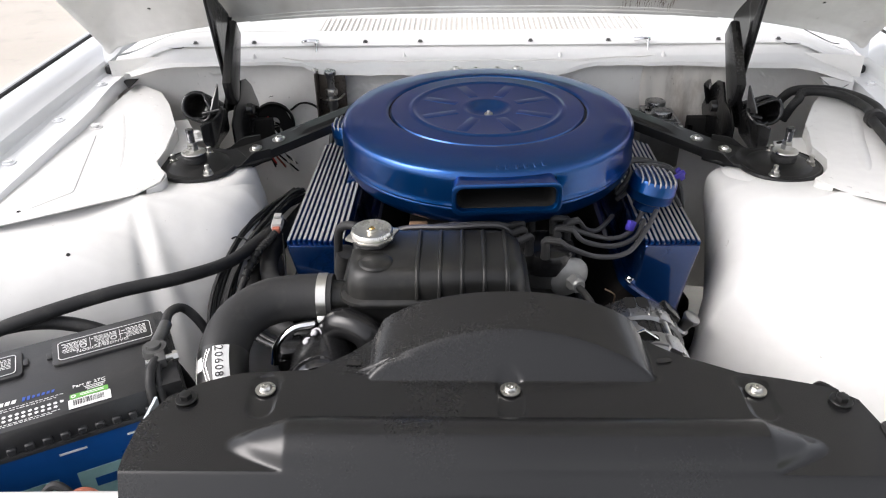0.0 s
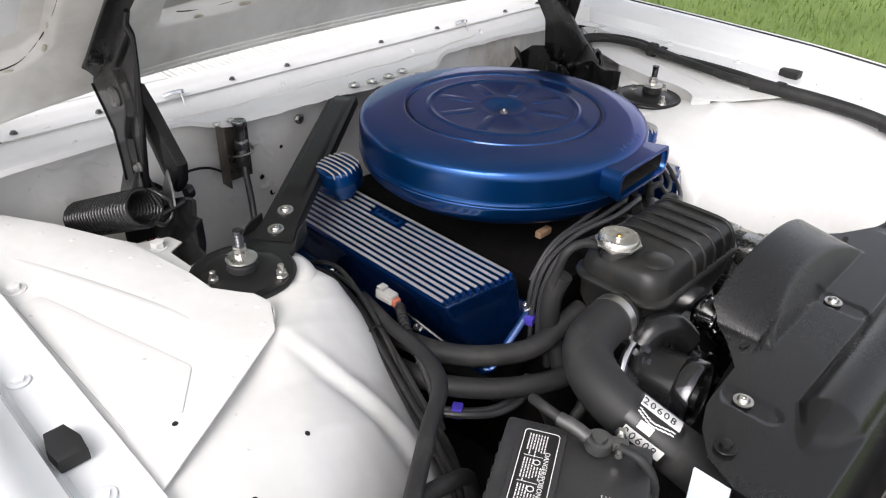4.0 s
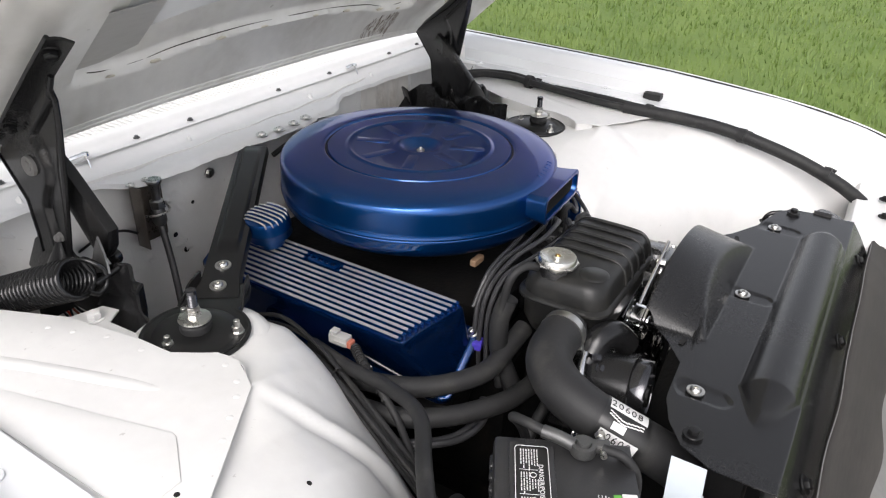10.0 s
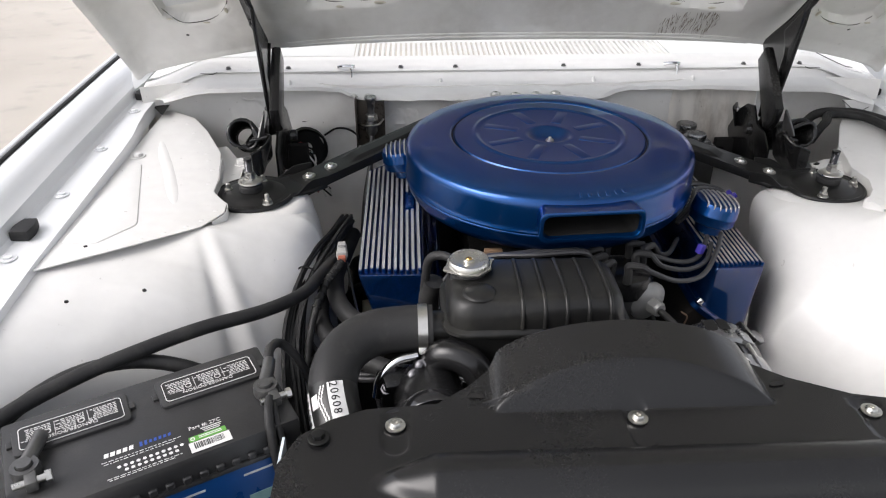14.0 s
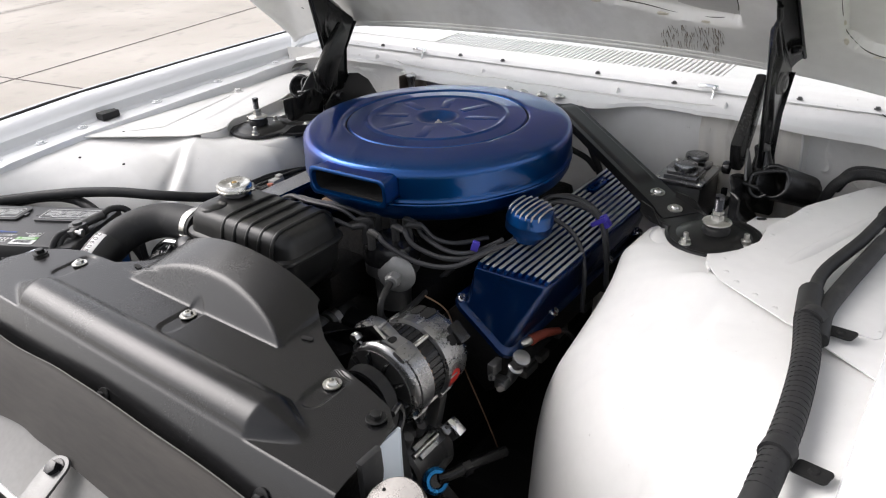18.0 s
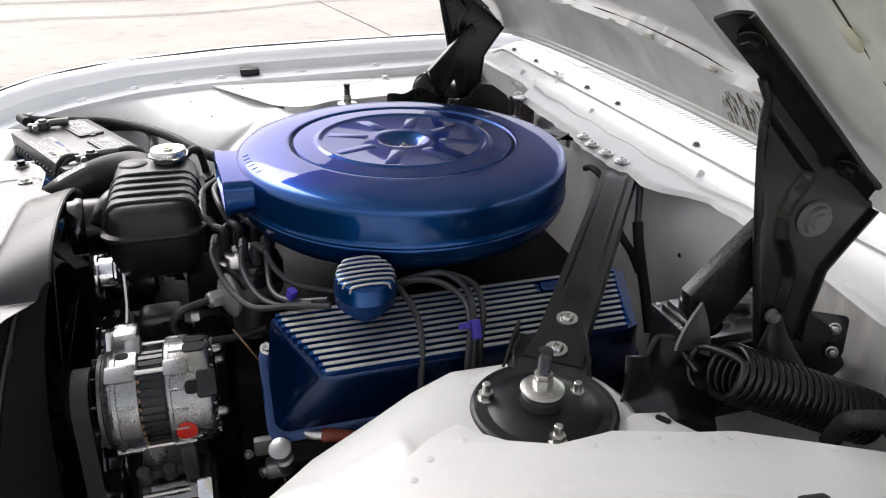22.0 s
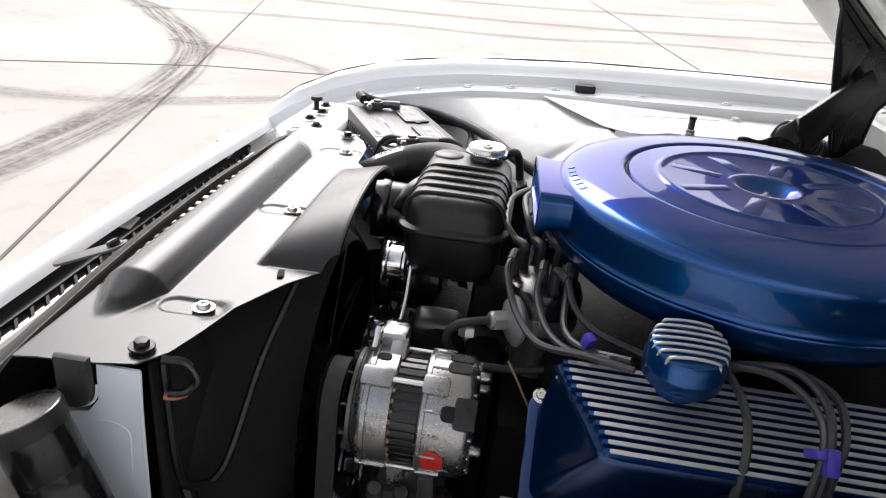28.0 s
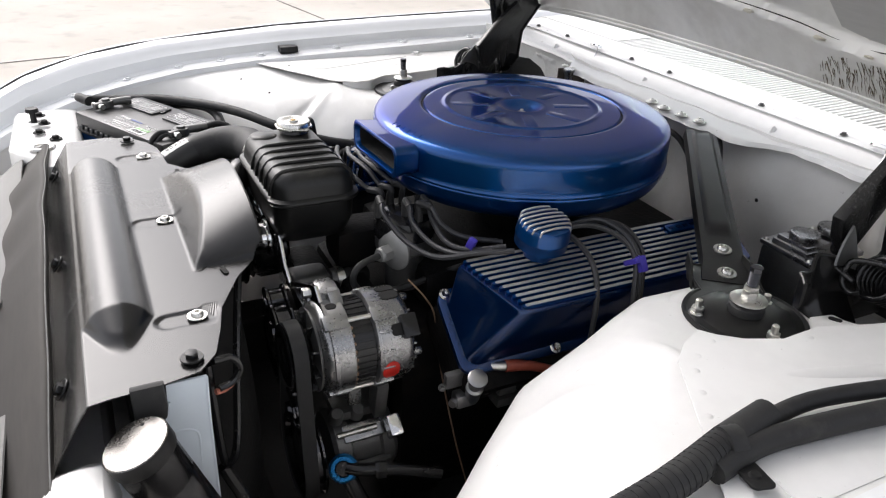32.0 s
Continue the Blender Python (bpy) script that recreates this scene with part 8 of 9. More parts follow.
# ---------------------------------------------------------------- battery
def build_battery():
    bat = thing("battery", "black car battery with printed labels and blue side wrap", "battery")
    B = Matrix.Translation((-0.542, -0.561, 0)) @ Matrix.Rotation(radians(27.6), 4, "Z")
    L, W = 0.304, 0.156
    part("case", box((L, W, 0.155), m=B @ Matrix.Translation((0, 0, 0.735)), bevel=0.006), BATTERY, bat, "black plastic case")
    part("lid", box((L + 0.006, W + 0.006, 0.038), m=B @ Matrix.Translation((0, 0, 0.834)), bevel=0.006), BATTERY, bat, "black moulded lid")
    part("lid_lip", box((L + 0.012, W + 0.012, 0.008), m=B @ Matrix.Translation((0, 0, 0.815)), bevel=0.003), BATTERY, bat)
    part("blue_wrap", box((L - 0.01, 0.0012, 0.12), m=B @ Matrix.Translation((0, -W / 2 - 0.0004, 0.748))), BATTERY_BLUE, bat, "glossy blue side wrap")
    part("blue_wrap", box((0.0012, W - 0.02, 0.12), m=B @ Matrix.Translation((L / 2 + 0.0004, 0, 0.748))), BATTERY_BLUE, bat)
    # large print on the wrap, drawn as plain pale blocks
    for u, w in ((-0.10, 0.05), (-0.03, 0.05), (0.04, 0.05), (0.105, 0.045)):
        part("print_block", box((w, 0.0006, 0.05), m=B @ Matrix.Translation((u, -W / 2 - 0.0012, 0.735))), TEAL, bat, "pale printed block")
        part("print_gap", box((w * 0.5, 0.0005, 0.014), m=B @ Matrix.Translation((u + 0.004, -W / 2 - 0.0016, 0.737))), BATTERY_BLUE, bat)
    for u, z, w in ((0.10, 0.795, 0.04), (0.02, 0.795, 0.03), (0.115, 0.70, 0.03)):
        part("print_line", box((w, 0.0006, 0.003), m=B @ Matrix.Translation((u, -W / 2 - 0.0012, z))), LABEL, bat)
    top = 0.8532
    # grip teeth along the edges
    for k in range(15):
        u = -0.13 + 0.0186 * k
        part("grip_tooth", box((0.010, 0.006, 0.010), m=B @ Matrix.Translation((u, -W / 2 - 0.004, 0.824)), bevel=0.0015, segments=1), BATTERY, bat)
        part("grip_tooth", box((0.010, 0.006, 0.008), m=B @ Matrix.Translation((u, W / 2 + 0.004, 0.827)), bevel=0.0015, segments=1), BATTERY, bat)
    # two vent covers with printed warning labels
    for u in (0.0797, -0.0797):
        vm = B @ Matrix.Translation((u, 0.038, 0))
        cover = part("vent_cover", prism(rounded(0.126, 0.052, 0.006, 4), 0.006, vm @ Matrix.Translation((0, 0, top - 0.002)), 0.0012), BATTERY, bat, "raised vent cover")
        for w in (-0.066, 0.066):
            part("vent_tab", box((0.007, 0.012, 0.004), m=vm @ Matrix.Translation((w, 0.0, top + 0.001)), bevel=0.0012), BATTERY, cover)
        z = top + 0.0042
        part("label_film", prism(rounded(0.114, 0.041, 0.005, 4), 0.0004, vm @ Matrix.Translation((0, 0, z))), LABEL_BLACK, cover)
        outer, inner = rounded(0.112, 0.039, 0.005, 4), rounded(0.1102, 0.0372, 0.0042, 4)
        part("label_border", prism(outer, 0.0003, vm @ Matrix.Translation((0, 0, z + 0.0004)), 0, (inner,)), LABEL, cover)
        flip = vm @ Matrix.Translation((0, 0, z + 0.0005)) @ Matrix.Rotation(math.pi, 4, "Z")
        writing("DANGER/POISON", 0.0078, flip @ Matrix.Translation((0.004, 0.0098, 0)), LABEL, cover, "printed_warning", "white printed warning")
        rng = random.Random(int(900 + u * 1000))
        for r in range(7):
            for col in range(3):
                u0, end = -0.050 + 0.036 * col + (0.010 if r < 3 and col else 0.0), -0.020 + 0.036 * col - rng.uniform(0, 0.007)
                while u0 < end:
                    w = rng.uniform(0.0016, 0.0052)
                    part("print_line", box((w, 0.0013, 0.0003), m=flip @ Matrix.Translation((u0 + w / 2, 0.0062 - 0.0031 * r, 0))), LABEL, cover)
                    u0 += w + 0.0012
        for col in (-0.018, 0.018):
            part("print_rule", box((0.0006, 0.021, 0.0003), m=flip @ Matrix.Translation((col, -0.004, 0))), LABEL, cover)
        for col in (-0.010, 0.026):
            part("hazard_mark", prism(disc(0.004, 14), 0.0004, flip @ Matrix.Translation((col, 0.001, 0.0001)), 0, (disc(0.003, 14),)), LABEL, cover)
    z = top + 0.0003
    writing("Part #: 27C", 0.0078, B @ Matrix.Translation((0.054, -0.036, z)), LABEL, bat, "printed_number", "white printed part line")
    for k in range(3):
        part("print_line", box((0.024 - 0.003 * k, 0.0012, 0.0003), m=B @ Matrix.Translation((0.060, -0.0415 - 0.0030 * k, z))), LABEL, bat)
    part("green_strip", prism(rounded(0.042, 0.0085, 0.0006, 2), 0.0004, B @ Matrix.Translation((0.053, -0.0545, z))), GREEN, bat, "green recycling strip")
    part("recycling_mark", prism(disc(0.0028, 14), 0.0003, B @ Matrix.Translation((0.036, -0.0545, z + 0.0004)), 0, (disc(0.0016, 14),)), LABEL, bat)
    for k in range(2):
        part("print_line", box((0.026, 0.0012, 0.0003), m=B @ Matrix.Translation((0.056, -0.0530 - 0.0026 * k, z + 0.0005))), LABEL, bat)
    part("barcode_panel", prism(rounded(0.046, 0.0165, 0.0008, 2), 0.0004, B @ Matrix.Translation((0.053, -0.0680, z))), LABEL, bat, "white barcode panel")
    rng = random.Random(5)
    u = 0.036
    while u < 0.069:
        w = rng.choice((0.0005, 0.0008, 0.0013))
        part("barcode_bar", box((w, 0.0095, 0.0003), m=B @ Matrix.Translation((u, -0.0668, z + 0.0005))), LABEL_BLACK, bat)
        u += w + rng.choice((0.0006, 0.0010))
    for k in range(7):
        part("print_block", prism([(-0.0019, -0.0028), (0.0011, -0.0028), (0.0019, 0.0028), (-0.0011, 0.0028)], 0.0003, B @ Matrix.Translation((-0.0165 + 0.0052 * k, -0.0325, z)) @ Matrix.Diagonal((1, 1.3 if k in (0, 1) else 0.85, 1, 1))), CLASSIC_BLUE, bat, "blue printed word, unreadable")
    for k in range(5):
        part("print_block", prism([(-0.0030, -0.0032), (0.0018, -0.0032), (0.0030, 0.0032), (-0.0018, 0.0032)], 0.0003, B @ Matrix.Translation((-0.0535 + 0.0066 * k, -0.0325, z))), LABEL, bat, "white printed word, unreadable")
    for v, ua, ub in ((-0.0425, -0.060, 0.022), (-0.0462, -0.058, 0.016), (-0.0700, -0.058, 0.020), (-0.0728, -0.056, 0.010)):
        u = ua
        while u < ub:
            w = rng.uniform(0.002, 0.006)
            part("print_line", box((w, 0.0009, 0.0003), m=B @ Matrix.Translation((u + w / 2, v, z))), LABEL, bat)
            u += w + 0.0014
    dots = None
    for r in range(2):
        for k in range(11 - 2 * r):
            m = B @ Matrix.Translation((-0.0437 + 0.0067 * (k + r), -0.0565 - 0.0070 * r, z))
            if dots is None:
                dots = part("print_dot", prism(disc(0.0022, 10), 0.0003), LABEL, bat)
                dots.matrix_basis = m
            else:
                shared("print_dot", dots, bat, m)
    # clamps and cables
    for u, v in ((0.134, -0.022), (-0.131, -0.020)):
        tm = B @ Matrix.Translation((u, v, top))
        clamp = thing("battery_clamp", "oxidised lead battery clamp with a bolt", "battery clamp", "battery clamps")
        part("post", lathe([(0, 0.020), (0.008, 0.020), (0.009, 0)], 20, tm), CAST_DULL, clamp, "lead post")
        part("ring", join(lathe([(0.009, 0.002), (0.0145, 0.002), (0.0155, 0.006), (0.0145, 0.016), (0.009, 0.016)], 24, tm, True), box((0.012, 0.022, 0.013), m=tm @ Matrix.Translation((0.004, -0.020, 0.009)), bevel=0.002)), CAST_DULL, clamp, "cast lead ring")
        part("bolt", join(tube([tm @ Vector((-0.014, -0.022, 0.010)), tm @ Vector((0.022, -0.022, 0.010))], 0.004, 10, 1), prism(disc(0.0065, 6), 0.006, tm @ basis((0.018, -0.022, 0.010), (0, 1, 0), (1, 0, 0)))), ZINC, clamp, "bright clamp bolt")
        part("barrel", tube([tm @ Vector((0.002, 0.010, 0.010)), tm @ Vector((0.012, 0.028, 0.012)), tm @ Vector((0.020, 0.046, 0.012))], 0.0082, 12), CAST_DULL, clamp, "lead cable barrel")
    q = lambda u, v, z: B @ Vector((u + 0.018, v + 0.014, z))
    cab = thing("battery_cables", "black battery cables running from the clamps", "cable")
    part("cable", tube([q(0.134, 0.006, top + 0.012), q(0.145, 0.03, top + 0.016), q(0.165, 0.045, top + 0.005), q(0.185, 0.03, top - 0.03), q(0.20, 0.01, top - 0.10)], 0.0062, 10), RUBBER, cab, "black negative cable")
    part("cable", tube([q(0.114, -0.058, top + 0.012), q(0.104, -0.082, top + 0.010), q(0.10, -0.10, top - 0.02), q(0.105, -0.102, top - 0.09), q(0.12, -0.105, top - 0.15)], 0.0058, 10), RUBBER, cab)
    part("cable", tube([q(0.117, -0.058, top + 0.010), q(0.112, -0.082, top + 0.004), q(0.112, -0.102, top - 0.03), q(0.118, -0.104, top - 0.10), q(0.11, -0.12, top - 0.15)], 0.0045, 10), RUBBER, cab)
    tray = thing("battery_tray", "black battery tray on the inner fender", "tray")
    part("tray", box((0.34, 0.21, 0.02), m=B @ Matrix.Translation((0, 0, 0.648)), bevel=0.004), SHADOW, tray)
    part("leg", box((0.05, 0.18, 0.26), m=B @ Matrix.Translation((-0.05, 0, 0.51))), SHADOW, tray)
    relay = thing("starter_relay", "grey starter relay with brown leads", "relay")
    rm = Matrix.Translation((-0.497, -0.722, 0.0))
    part("relay_body", join(lathe([(0, 0.808), (0.012, 0.808), (0.024, 0.804), (0.028, 0.796), (0.028, 0.745), (0.0, 0.745)], 26, rm), box((0.03, 0.05, 0.03), (-0.47, -0.715, 0.765), 0.005)), paint("relay_grey", (0.16, 0.15, 0.13), (0.24, 0.225, 0.20), 0.5, 0.1, scale=20, fine=200, bump=0.02), relay, "worn grey relay body")
    part("lead", tube([(-0.60, -0.715, 0.79), (-0.56, -0.735, 0.815), (-0.51, -0.74, 0.818), (-0.455, -0.73, 0.80), (-0.42, -0.70, 0.76)], 0.006, 8), BROWN, relay, "brown cloth lead")
    part("lead", tube([(-0.47, -0.71, 0.79), (-0.445, -0.695, 0.812), (-0.425, -0.692, 0.80), (-0.428, -0.70, 0.75)], 0.003, 6), COPPER, relay, "pink lead")
    part("lead", tube([(-0.49, -0.70, 0.80), (-0.47, -0.69, 0.815), (-0.44, -0.70, 0.79), (-0.43, -0.70, 0.74)], 0.005, 8), RUBBER, relay)


build_battery()


# ---------------------------------------------------------------- left side hoses, harness and fittings
def build_left_lines():
    hh = thing("heater_hoses", "pair of thick black heater hoses bent round the valve cover", "hose")
    part("hose", tube([(-0.352, 0.10, 0.735), (-0.362, -0.02, 0.752), (-0.368, -0.12, 0.765), (-0.352, -0.205, 0.768), (-0.311, -0.263, 0.768), (-0.250, -0.305, 0.772), (-0.19, -0.315, 0.79), (-0.15, -0.318, 0.80)], 0.0155, 16), RUBBER, hh)
    part("hose", tube([(-0.372, 0.10, 0.70), (-0.385, -0.04, 0.722), (-0.392, -0.15, 0.738), (-0.378, -0.235, 0.742), (-0.332, -0.298, 0.742), (-0.265, -0.345, 0.742), (-0.21, -0.36, 0.74), (-0.16, -0.36, 0.73)], 0.0150, 16), RUBBER, hh)
    part("hose", tube([(-0.20, -0.31, 0.88), (-0.208, -0.302, 0.84), (-0.205, -0.305, 0.78), (-0.20, -0.33, 0.72)], 0.015, 14), RUBBER, hh)
    br = thing("braided_lines", "thin braided lines held by a violet clip", "hose")
    for k in range(2):
        o = 0.010 * k
        part("line", tube([(-0.405, -0.16, 0.70 - o), (-0.405, -0.23, 0.715 - o), (-0.375, -0.275 - o, 0.712), (-0.33, -0.305 - o, 0.706), (-0.285, -0.315 - o, 0.712), (-0.25, -0.305, 0.72)], 0.0056, 10), CABLE, br, "grey braided line")
    part("clip", box((0.016, 0.016, 0.020), m=pose(-0.372, -0.277, 0.712, 0, 0, 35), bevel=0.003), PURPLE, br, "violet line clip")
    har = thing("left_harness", "bundle of black wires hanging between tower and engine", "wiring harness")
    rng = random.Random(21)
    for k in range(14):
        j = lambda s=0.010: rng.uniform(-s, s)
        o = Vector((j(0.014), j(0.01), j(0.012)))
        pts = [(-0.36, 0.10, 0.77), (-0.372, 0.00, 0.800), (-0.395, -0.09, 0.800), (-0.418, -0.17, 0.785), (-0.430, -0.25, 0.745), (-0.425, -0.31, 0.68), (-0.415, -0.35, 0.58)]
        part("wire", tube([Vector(p) + o * (0.6 + 0.8 * rng.random()) + Vector((j(0.004), j(0.004), j(0.004))) for p in pts], 0.0036, 6, 5), RUBBER, har)
    part("cable_tie", tube([(-0.435, -0.155, 0.800), (-0.418, -0.15, 0.812), (-0.398, -0.15, 0.802), (-0.405, -0.155, 0.778), (-0.43, -0.16, 0.782), (-0.435, -0.155, 0.80)], 0.0016, 5, 4), SHADOW, har)
    plug = thing("wiring_plug", "grey wiring connector with an orange seal", "connector")
    a, b = Vector((-0.355, -0.085, 0.820)), Vector((-0.352, -0.135, 0.812))
    d = (b - a).normalized()
    part("plug_body", join(box((0.032, 0.017, 0.015), m=basis(a.lerp(b, 0.5), d, (0, 0, 1)), bevel=0.002), box((0.012, 0.013, 0.005), m=basis(a.lerp(b, 0.32) + Vector((0, 0, 0.009)), d, (0, 0, 1)), bevel=0.001), box((0.020, 0.020, 0.004), m=basis(a.lerp(b, 0.6), d, (0, 0, 1)), bevel=0.001)), GREY_PLUG, plug, "grey connector shell")
    part("seal", box((0.010, 0.013, 0.011), m=basis(a.lerp(b, 0.86), d, (0, 0, 1)), bevel=0.002), ORANGE, plug, "orange connector seal")
    line = [b, (-0.362, -0.152, 0.805), (-0.378, -0.185, 0.795), (-0.395, -0.24, 0.76), (-0.405, -0.28, 0.70)]
    part("conduit", tube(line, 0.0058, 10, 12, taper=None), RUBBER, plug, "ribbed conduit")
    for i, q in enumerate(spline(line, 10)[2:-6:1]):
        nx = spline(line, 10)[2 + i + 1]
        part("conduit_ring", tube([q, q + (nx - q) * 0.45], 0.0080, 9, 1), RUBBER, plug) if i % 2 == 0 and i < 26 else None
    cab = thing("starter_cable", "thick black battery cable looping across the inner fender", "cable")
    part("cable", tube([(-0.36, -0.06, 0.79), (-0.385, -0.15, 0.80), (-0.405, -0.235, 0.815), (-0.450, -0.315, 0.838), (-0.527, -0.372, 0.850), (-0.60, -0.425, 0.852), (-0.665, -0.468, 0.846), (-0.725, -0.53, 0.842), (-0.755, -0.60, 0.838), (-0.745, -0.67, 0.846), (-0.70, -0.69, 0.866), (-0.662, -0.672, 0.866)], 0.0102, 14), RUBBER, cab)
    part("cable", tube([(-0.43, -0.37, 0.60), (-0.47, -0.39, 0.74), (-0.535, -0.415, 0.812), (-0.61, -0.420, 0.832), (-0.68, -0.445, 0.832), (-0.73, -0.50, 0.825), (-0.755, -0.57, 0.815), (-0.76, -0.64, 0.81)], 0.0102, 14), RUBBER, cab)
    rod = thing("dipstick", "thin black dipstick with a bright knob beside the cylinder bank", "dipstick")
    part("rod", tube([(-0.345, -0.12, 0.80), (-0.325, -0.21, 0.765), (-0.315, -0.25, 0.748)], 0.0022, 6, 3), BLACK, rod)
    part("knob", lathe([(0, 0.006), (0.004, 0.005), (0.005, 0), (0, -0.001)], 12, Matrix.Translation((-0.315, -0.252, 0.746))), CAST, rod)
    # bracket plate with the filler valve on the firewall ledge
    bp = thing("valve_bracket", "brown smoked bracket plate with a chrome filler valve", "valve")
    part("plate", box((0.062, 0.003, 0.115), (-0.318, 0.345, 0.888), 0.001), SMOKED, bp, "smoked brown plate")
    part("side_fold", box((0.003, 0.03, 0.115), (-0.349, 0.330, 0.888), 0.001), SMOKED, bp)
    vm = Matrix.Translation((-0.316, 0.322, 0))
    part("valve", lathe([(0, 0.952), (0.0125, 0.952), (0.0135, 0.949), (0.0125, 0.945), (0.0095, 0.940), (0.0075, 0.922), (0.0075, 0.914), (0.010, 0.912)], 24, vm), CAST, bp, "tapered chrome cap")
    part("union", prism(disc(0.0135, 6), 0.014, vm @ Matrix.Translation((0, 0, 0.898)), 0.002), ZINC, bp, "hexagon union")
    part("lower_body", lathe([(0.0085, 0.90), (0.012, 0.89), (0.0125, 0.872), (0.008, 0.865), (0.0, 0.864)], 20, vm), CAST_DULL, bp)
    part("wire_clip", tube([(-0.345, 0.335, 0.888), (-0.328, 0.310, 0.890), (-0.302, 0.310, 0.892), (-0.290, 0.335, 0.896)], 0.0022, 6), ZINC, bp)
    prof = spline([(-0.316, 0.322, 0.868), (-0.322, 0.300, 0.80), (-0.335, 0.275, 0.73), (-0.345, 0.26, 0.64)], 12)
    part("braided_hose", tube(prof, 0.0062, 10, 0), CAST_DULL, bp, "steel-braided hose")
    ga = thing("pressure_gauge", "small round gauge with a red dial", "gauge")
    gm = basis((-0.153, 0.312, 0.785), (1, 0, 0), (-0.55, -0.62, 0.5))
    part("case", lathe([(0.0, -0.018), (0.019, -0.018), (0.0205, 0.0), (0.0205, 0.003), (0.018, 0.004), (0.0172, 0.001), (0, 0.001)], 28, gm), CHROME, ga, "bright gauge case")
    part("dial", lathe([(0.0, 0.0018), (0.0168, 0.0016), (0.0168, 0.001)], 24, gm), paint("red_dial", (0.28, 0.05, 0.04), (0.42, 0.10, 0.08), 0.3, scale=60, fine=300, bump=0.002), ga, "dark red dial")


build_left_lines()


# ---------------------------------------------------------------- right side: master cylinder, harness, lines
def build_right_lines():
    mc = thing("master_cylinder", "cast brake master cylinder with a square aluminium lid and cap", "master cylinder")
    part("reservoir", box((0.090, 0.115, 0.085), (0.395, 0.305, 0.797), 0.006), CAST_DULL, mc, "dark cast reservoir")
    part("lid_plate", box((0.095, 0.120, 0.008), (0.395, 0.305, 0.844), 0.002), CAST, mc, "flat aluminium lid")
    part("lid_step", join(box((0.064, 0.060, 0.010), (0.397, 0.280, 0.852), 0.002), box((0.056, 0.052, 0.008), (0.397, 0.280, 0.860), 0.002), box((0.056, 0.04, 0.010), (0.397, 0.340, 0.852), 0.002)), CAST, mc, "stepped lid")
    for y in (0.278, 0.340):
        cap = part("cap", lathe([(0.0, 0.8755), (0.017, 0.8755), (0.0215, 0.8745), (0.0225, 0.872), (0.0225, 0.866), (0.020, 0.863)], 36, Matrix.Translation((0.398, y, 0))), CAST, mc, "round knurled filler cap")
        for k in range(22):
            a = 2 * math.pi * k / 22
            part("cap_mark", box((0.0008, 0.0035, 0.0006), m=Matrix.Translation((0.398, y, 0.8757)) @ Matrix.Rotation(a, 4, "Z") @ Matrix.Translation((0.0165, 0, 0)) @ Matrix.Rotation(radians(90), 4, "Z")), CAST_DULL, cap) if k % 3 else None
    for x, y in ((0.354, 0.252), (0.436, 0.252), (0.354, 0.358), (0.436, 0.358)):
        part("screw", lathe([(0, 0.0025), (0.003, 0.0025), (0.0045, 0.001), (0.0048, 0)], 14, Matrix.Translation((x, y, 0.848))), ZINC, mc)
    part("bore", lathe([(0, 0.0), (0.022, 0.0), (0.022, 0.16), (0, 0.16)], 24, basis((0.395, 0.235, 0.745), (1, 0, 0), (0, 1, 0))), CAST_DULL, mc, "cast bore below the reservoir")
    part("flange", lathe([(0, 0.0), (0.045, 0.0), (0.045, 0.012), (0, 0.012)], 28, basis((0.395, 0.352, 0.75), (1, 0, 0), (0, 1, 0))), BLACK, mc)
    ln = thing("firewall_lines", "black rubber lines and bent metal pipe behind the engine", "hose")
    part("pipe", tube([(0.115, 0.345, 0.935), (0.135, 0.342, 0.928), (0.152, 0.335, 0.900), (0.160, 0.332, 0.872)], 0.0055, 10), CAST_DULL, ln, "bent metal pipe")
    part("hose", tube([(0.160, 0.332, 0.875), (0.172, 0.33, 0.85), (0.186, 0.332, 0.815), (0.205, 0.335, 0.77), (0.24, 0.33, 0.72)], 0.0085, 12), RUBBER, ln)
    part("hose", tube([(0.10, 0.335, 0.845), (0.13, 0.325, 0.838), (0.165, 0.325, 0.825), (0.188, 0.33, 0.800)], 0.0065, 10), RUBBER, ln)
    part("hose", tube([(-0.02, 0.33, 0.90), (0.02, 0.322, 0.915), (0.06, 0.325, 0.905), (0.09, 0.335, 0.87)], 0.0055, 10), RUBBER, ln)
    part("sensor", join(box((0.02, 0.03, 0.02), (0.47, 0.30, 0.80), 0.003), lathe([(0.006, 0.0), (0.006, 0.03)], 12, Matrix.Translation((0.47, 0.30, 0.80)))), BLACK, ln)

    har = thing("right_harness", "thick black taped wiring harness along the fender", "wiring harness")
    path = [(0.648, 0.258, 0.860), (0.660, 0.254, 0.892), (0.672, 0.258, 0.906), (0.686, 0.282, 0.909), (0.711, 0.296, 0.909), (0.740, 0.287, 0.910), (0.766, 0.255, 0.911), (0.776, 0.18, 0.912), (0.758, 0.13, 0.913), (0.741, 0.026, 0.911), (0.716, -0.10, 0.910), (0.722, -0.19, 0.908)]
    part("harness_loom", tube(path, 0.0088, 14), RUBBER, har, "taped black loom")
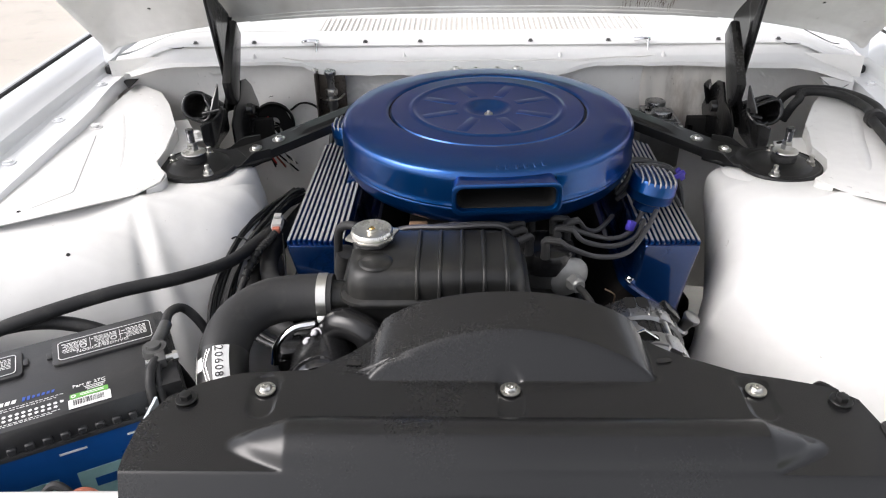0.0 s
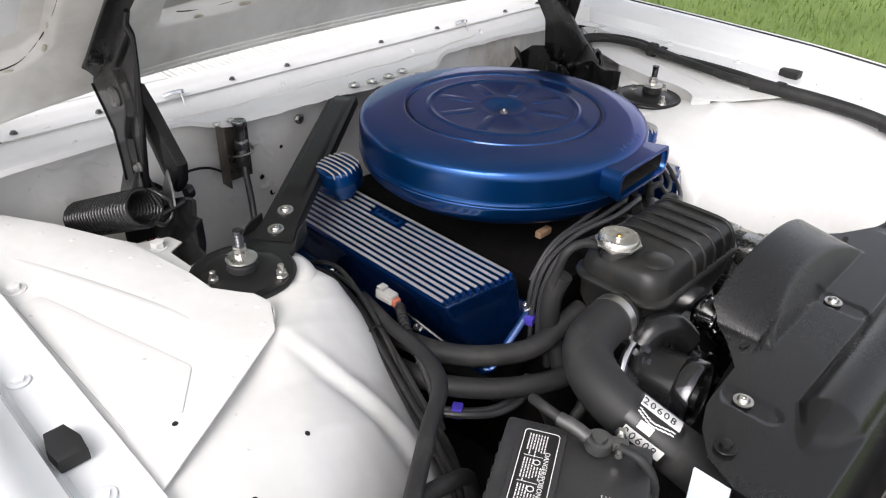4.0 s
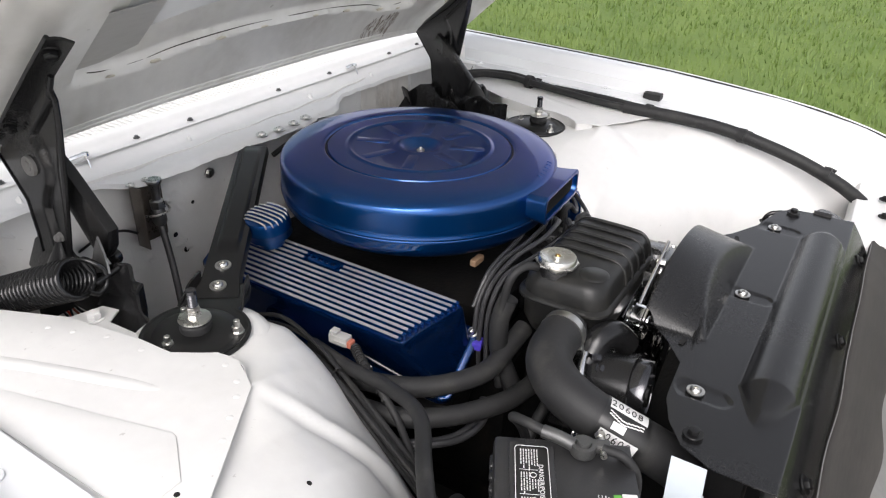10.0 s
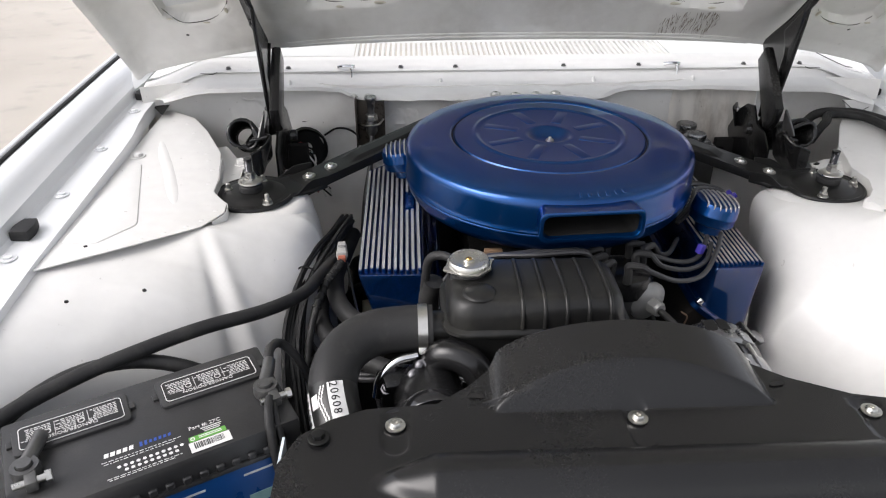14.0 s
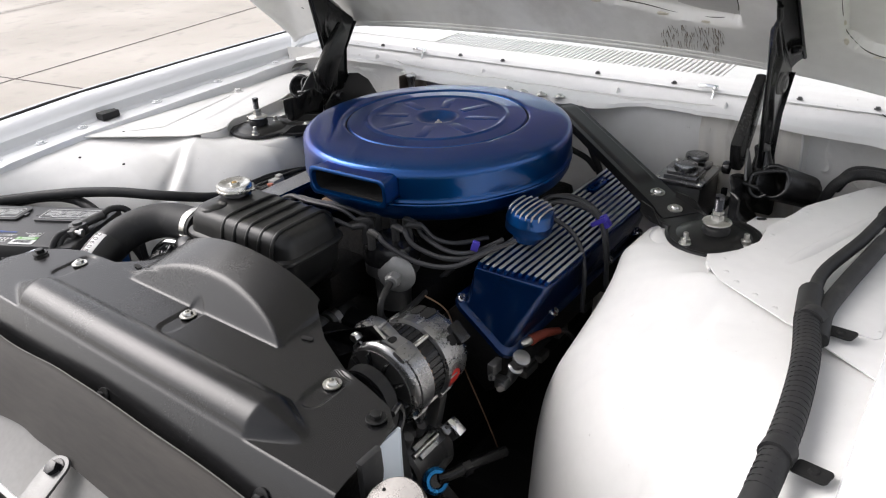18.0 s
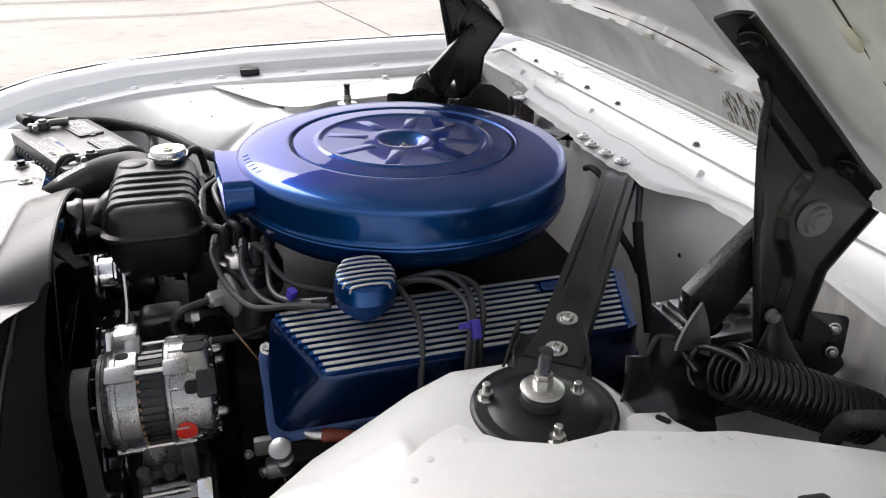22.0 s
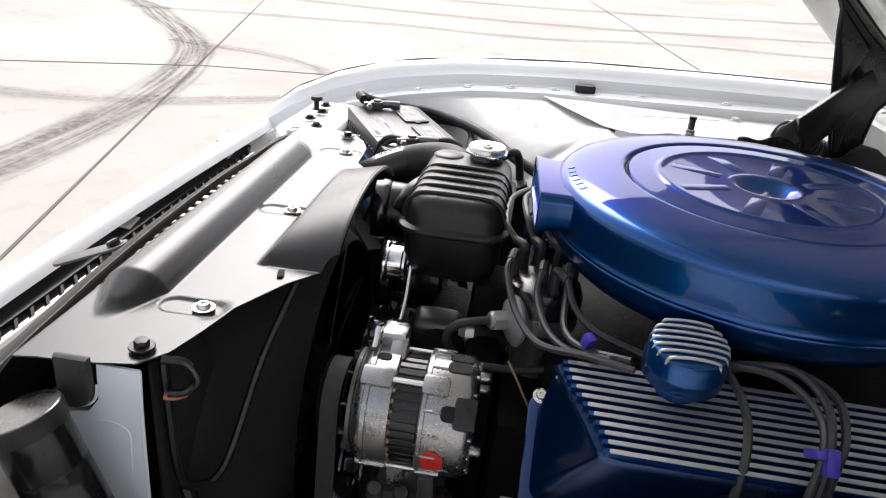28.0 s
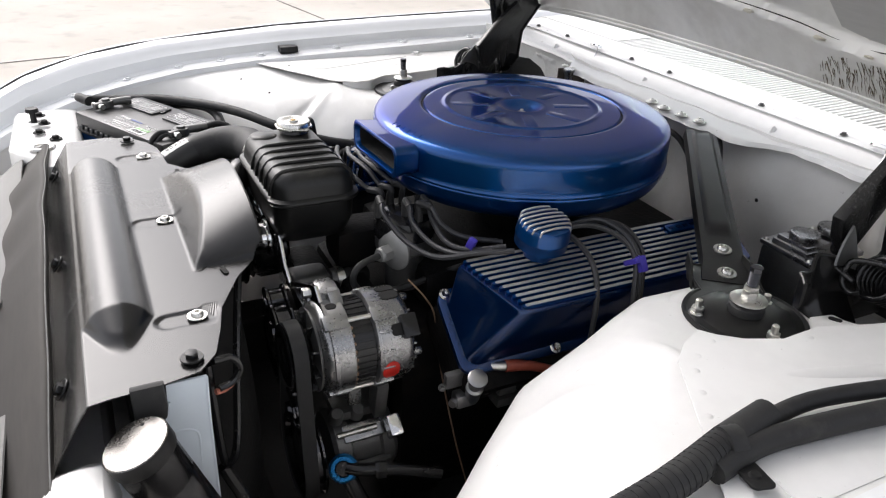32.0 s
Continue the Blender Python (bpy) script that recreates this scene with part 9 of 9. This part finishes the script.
    part("harness_loom", tube([(0.715, -0.16, 0.912), (0.724, -0.215, 0.908), (0.742, -0.30, 0.902), (0.752, -0.40, 0.893), (0.752, -0.50, 0.875), (0.742, -0.60, 0.852), (0.715, -0.70, 0.82), (0.66, -0.76, 0.79), (0.60, -0.77, 0.74)], 0.0150, 14), RUBBER, har, "taped black loom")
    part("harness_loom", tube([(0.766, 0.05, 0.905), (0.755, -0.04, 0.908), (0.745, -0.12, 0.909), (0.738, -0.19, 0.907), (0.745, -0.25, 0.902)], 0.0115, 12), RUBBER, har)
    part("harness_loom", tube([(0.655, 0.33, 0.86), (0.672, 0.320, 0.894), (0.692, 0.314, 0.906), (0.731, 0.316, 0.906), (0.764, 0.300, 0.908), (0.790, 0.245, 0.911), (0.797, 0.18, 0.911), (0.780, 0.12, 0.908), (0.766, 0.05, 0.905)], 0.0098, 12), RUBBER, har)
    rear = spline(path, 7)
    for i in range(0, 70):
        q, w = rear[i * (len(rear) - 1) // 116], rear[i * (len(rear) - 1) // 116 + 1]
        if i * (len(rear) - 1) // 116 != (i - 1) * (len(rear) - 1) // 116:
            part("loom_ring", tube([q, q.lerp(w, 0.45)], 0.0095, 12, 1), RUBBER, har)
    path2 = spline([(0.724, -0.215, 0.908), (0.742, -0.30, 0.902), (0.752, -0.40, 0.893), (0.752, -0.50, 0.875)], 12)
    for i in range(0, len(path2) - 1, 1):
        q, w = path2[i], path2[i + 1]
        part("loom_ring", tube([q, q.lerp(w, 0.4)], 0.0157, 12, 1), RUBBER, har)
    for x, y, z in ((0.728, -0.215, 0.908), (0.752, -0.44, 0.886), (0.735, -0.64, 0.842), (0.762, 0.13, 0.913)):
        part("clip_band", tube([(x, y - 0.012, z), (x + 0.002, y + 0.004, z)], 0.0175, 18, 1), RUBBER, har, "black clip band")
        pl = prism(rounded(0.036, 0.022, 0.005, 4), 0.003, pose(x + 0.034, y - 0.008, z - 0.006, 0, -8, -15), 0.001)
        part("clip_foot", pl, SHADOW, har, "black clip foot")
        part("clip_screw", lathe([(0, 0.004), (0.004, 0.0035), (0.006, 0)], 14, Matrix.Translation((x + 0.036, y - 0.009, z - 0.0035))), SHADOW, har)


build_right_lines()
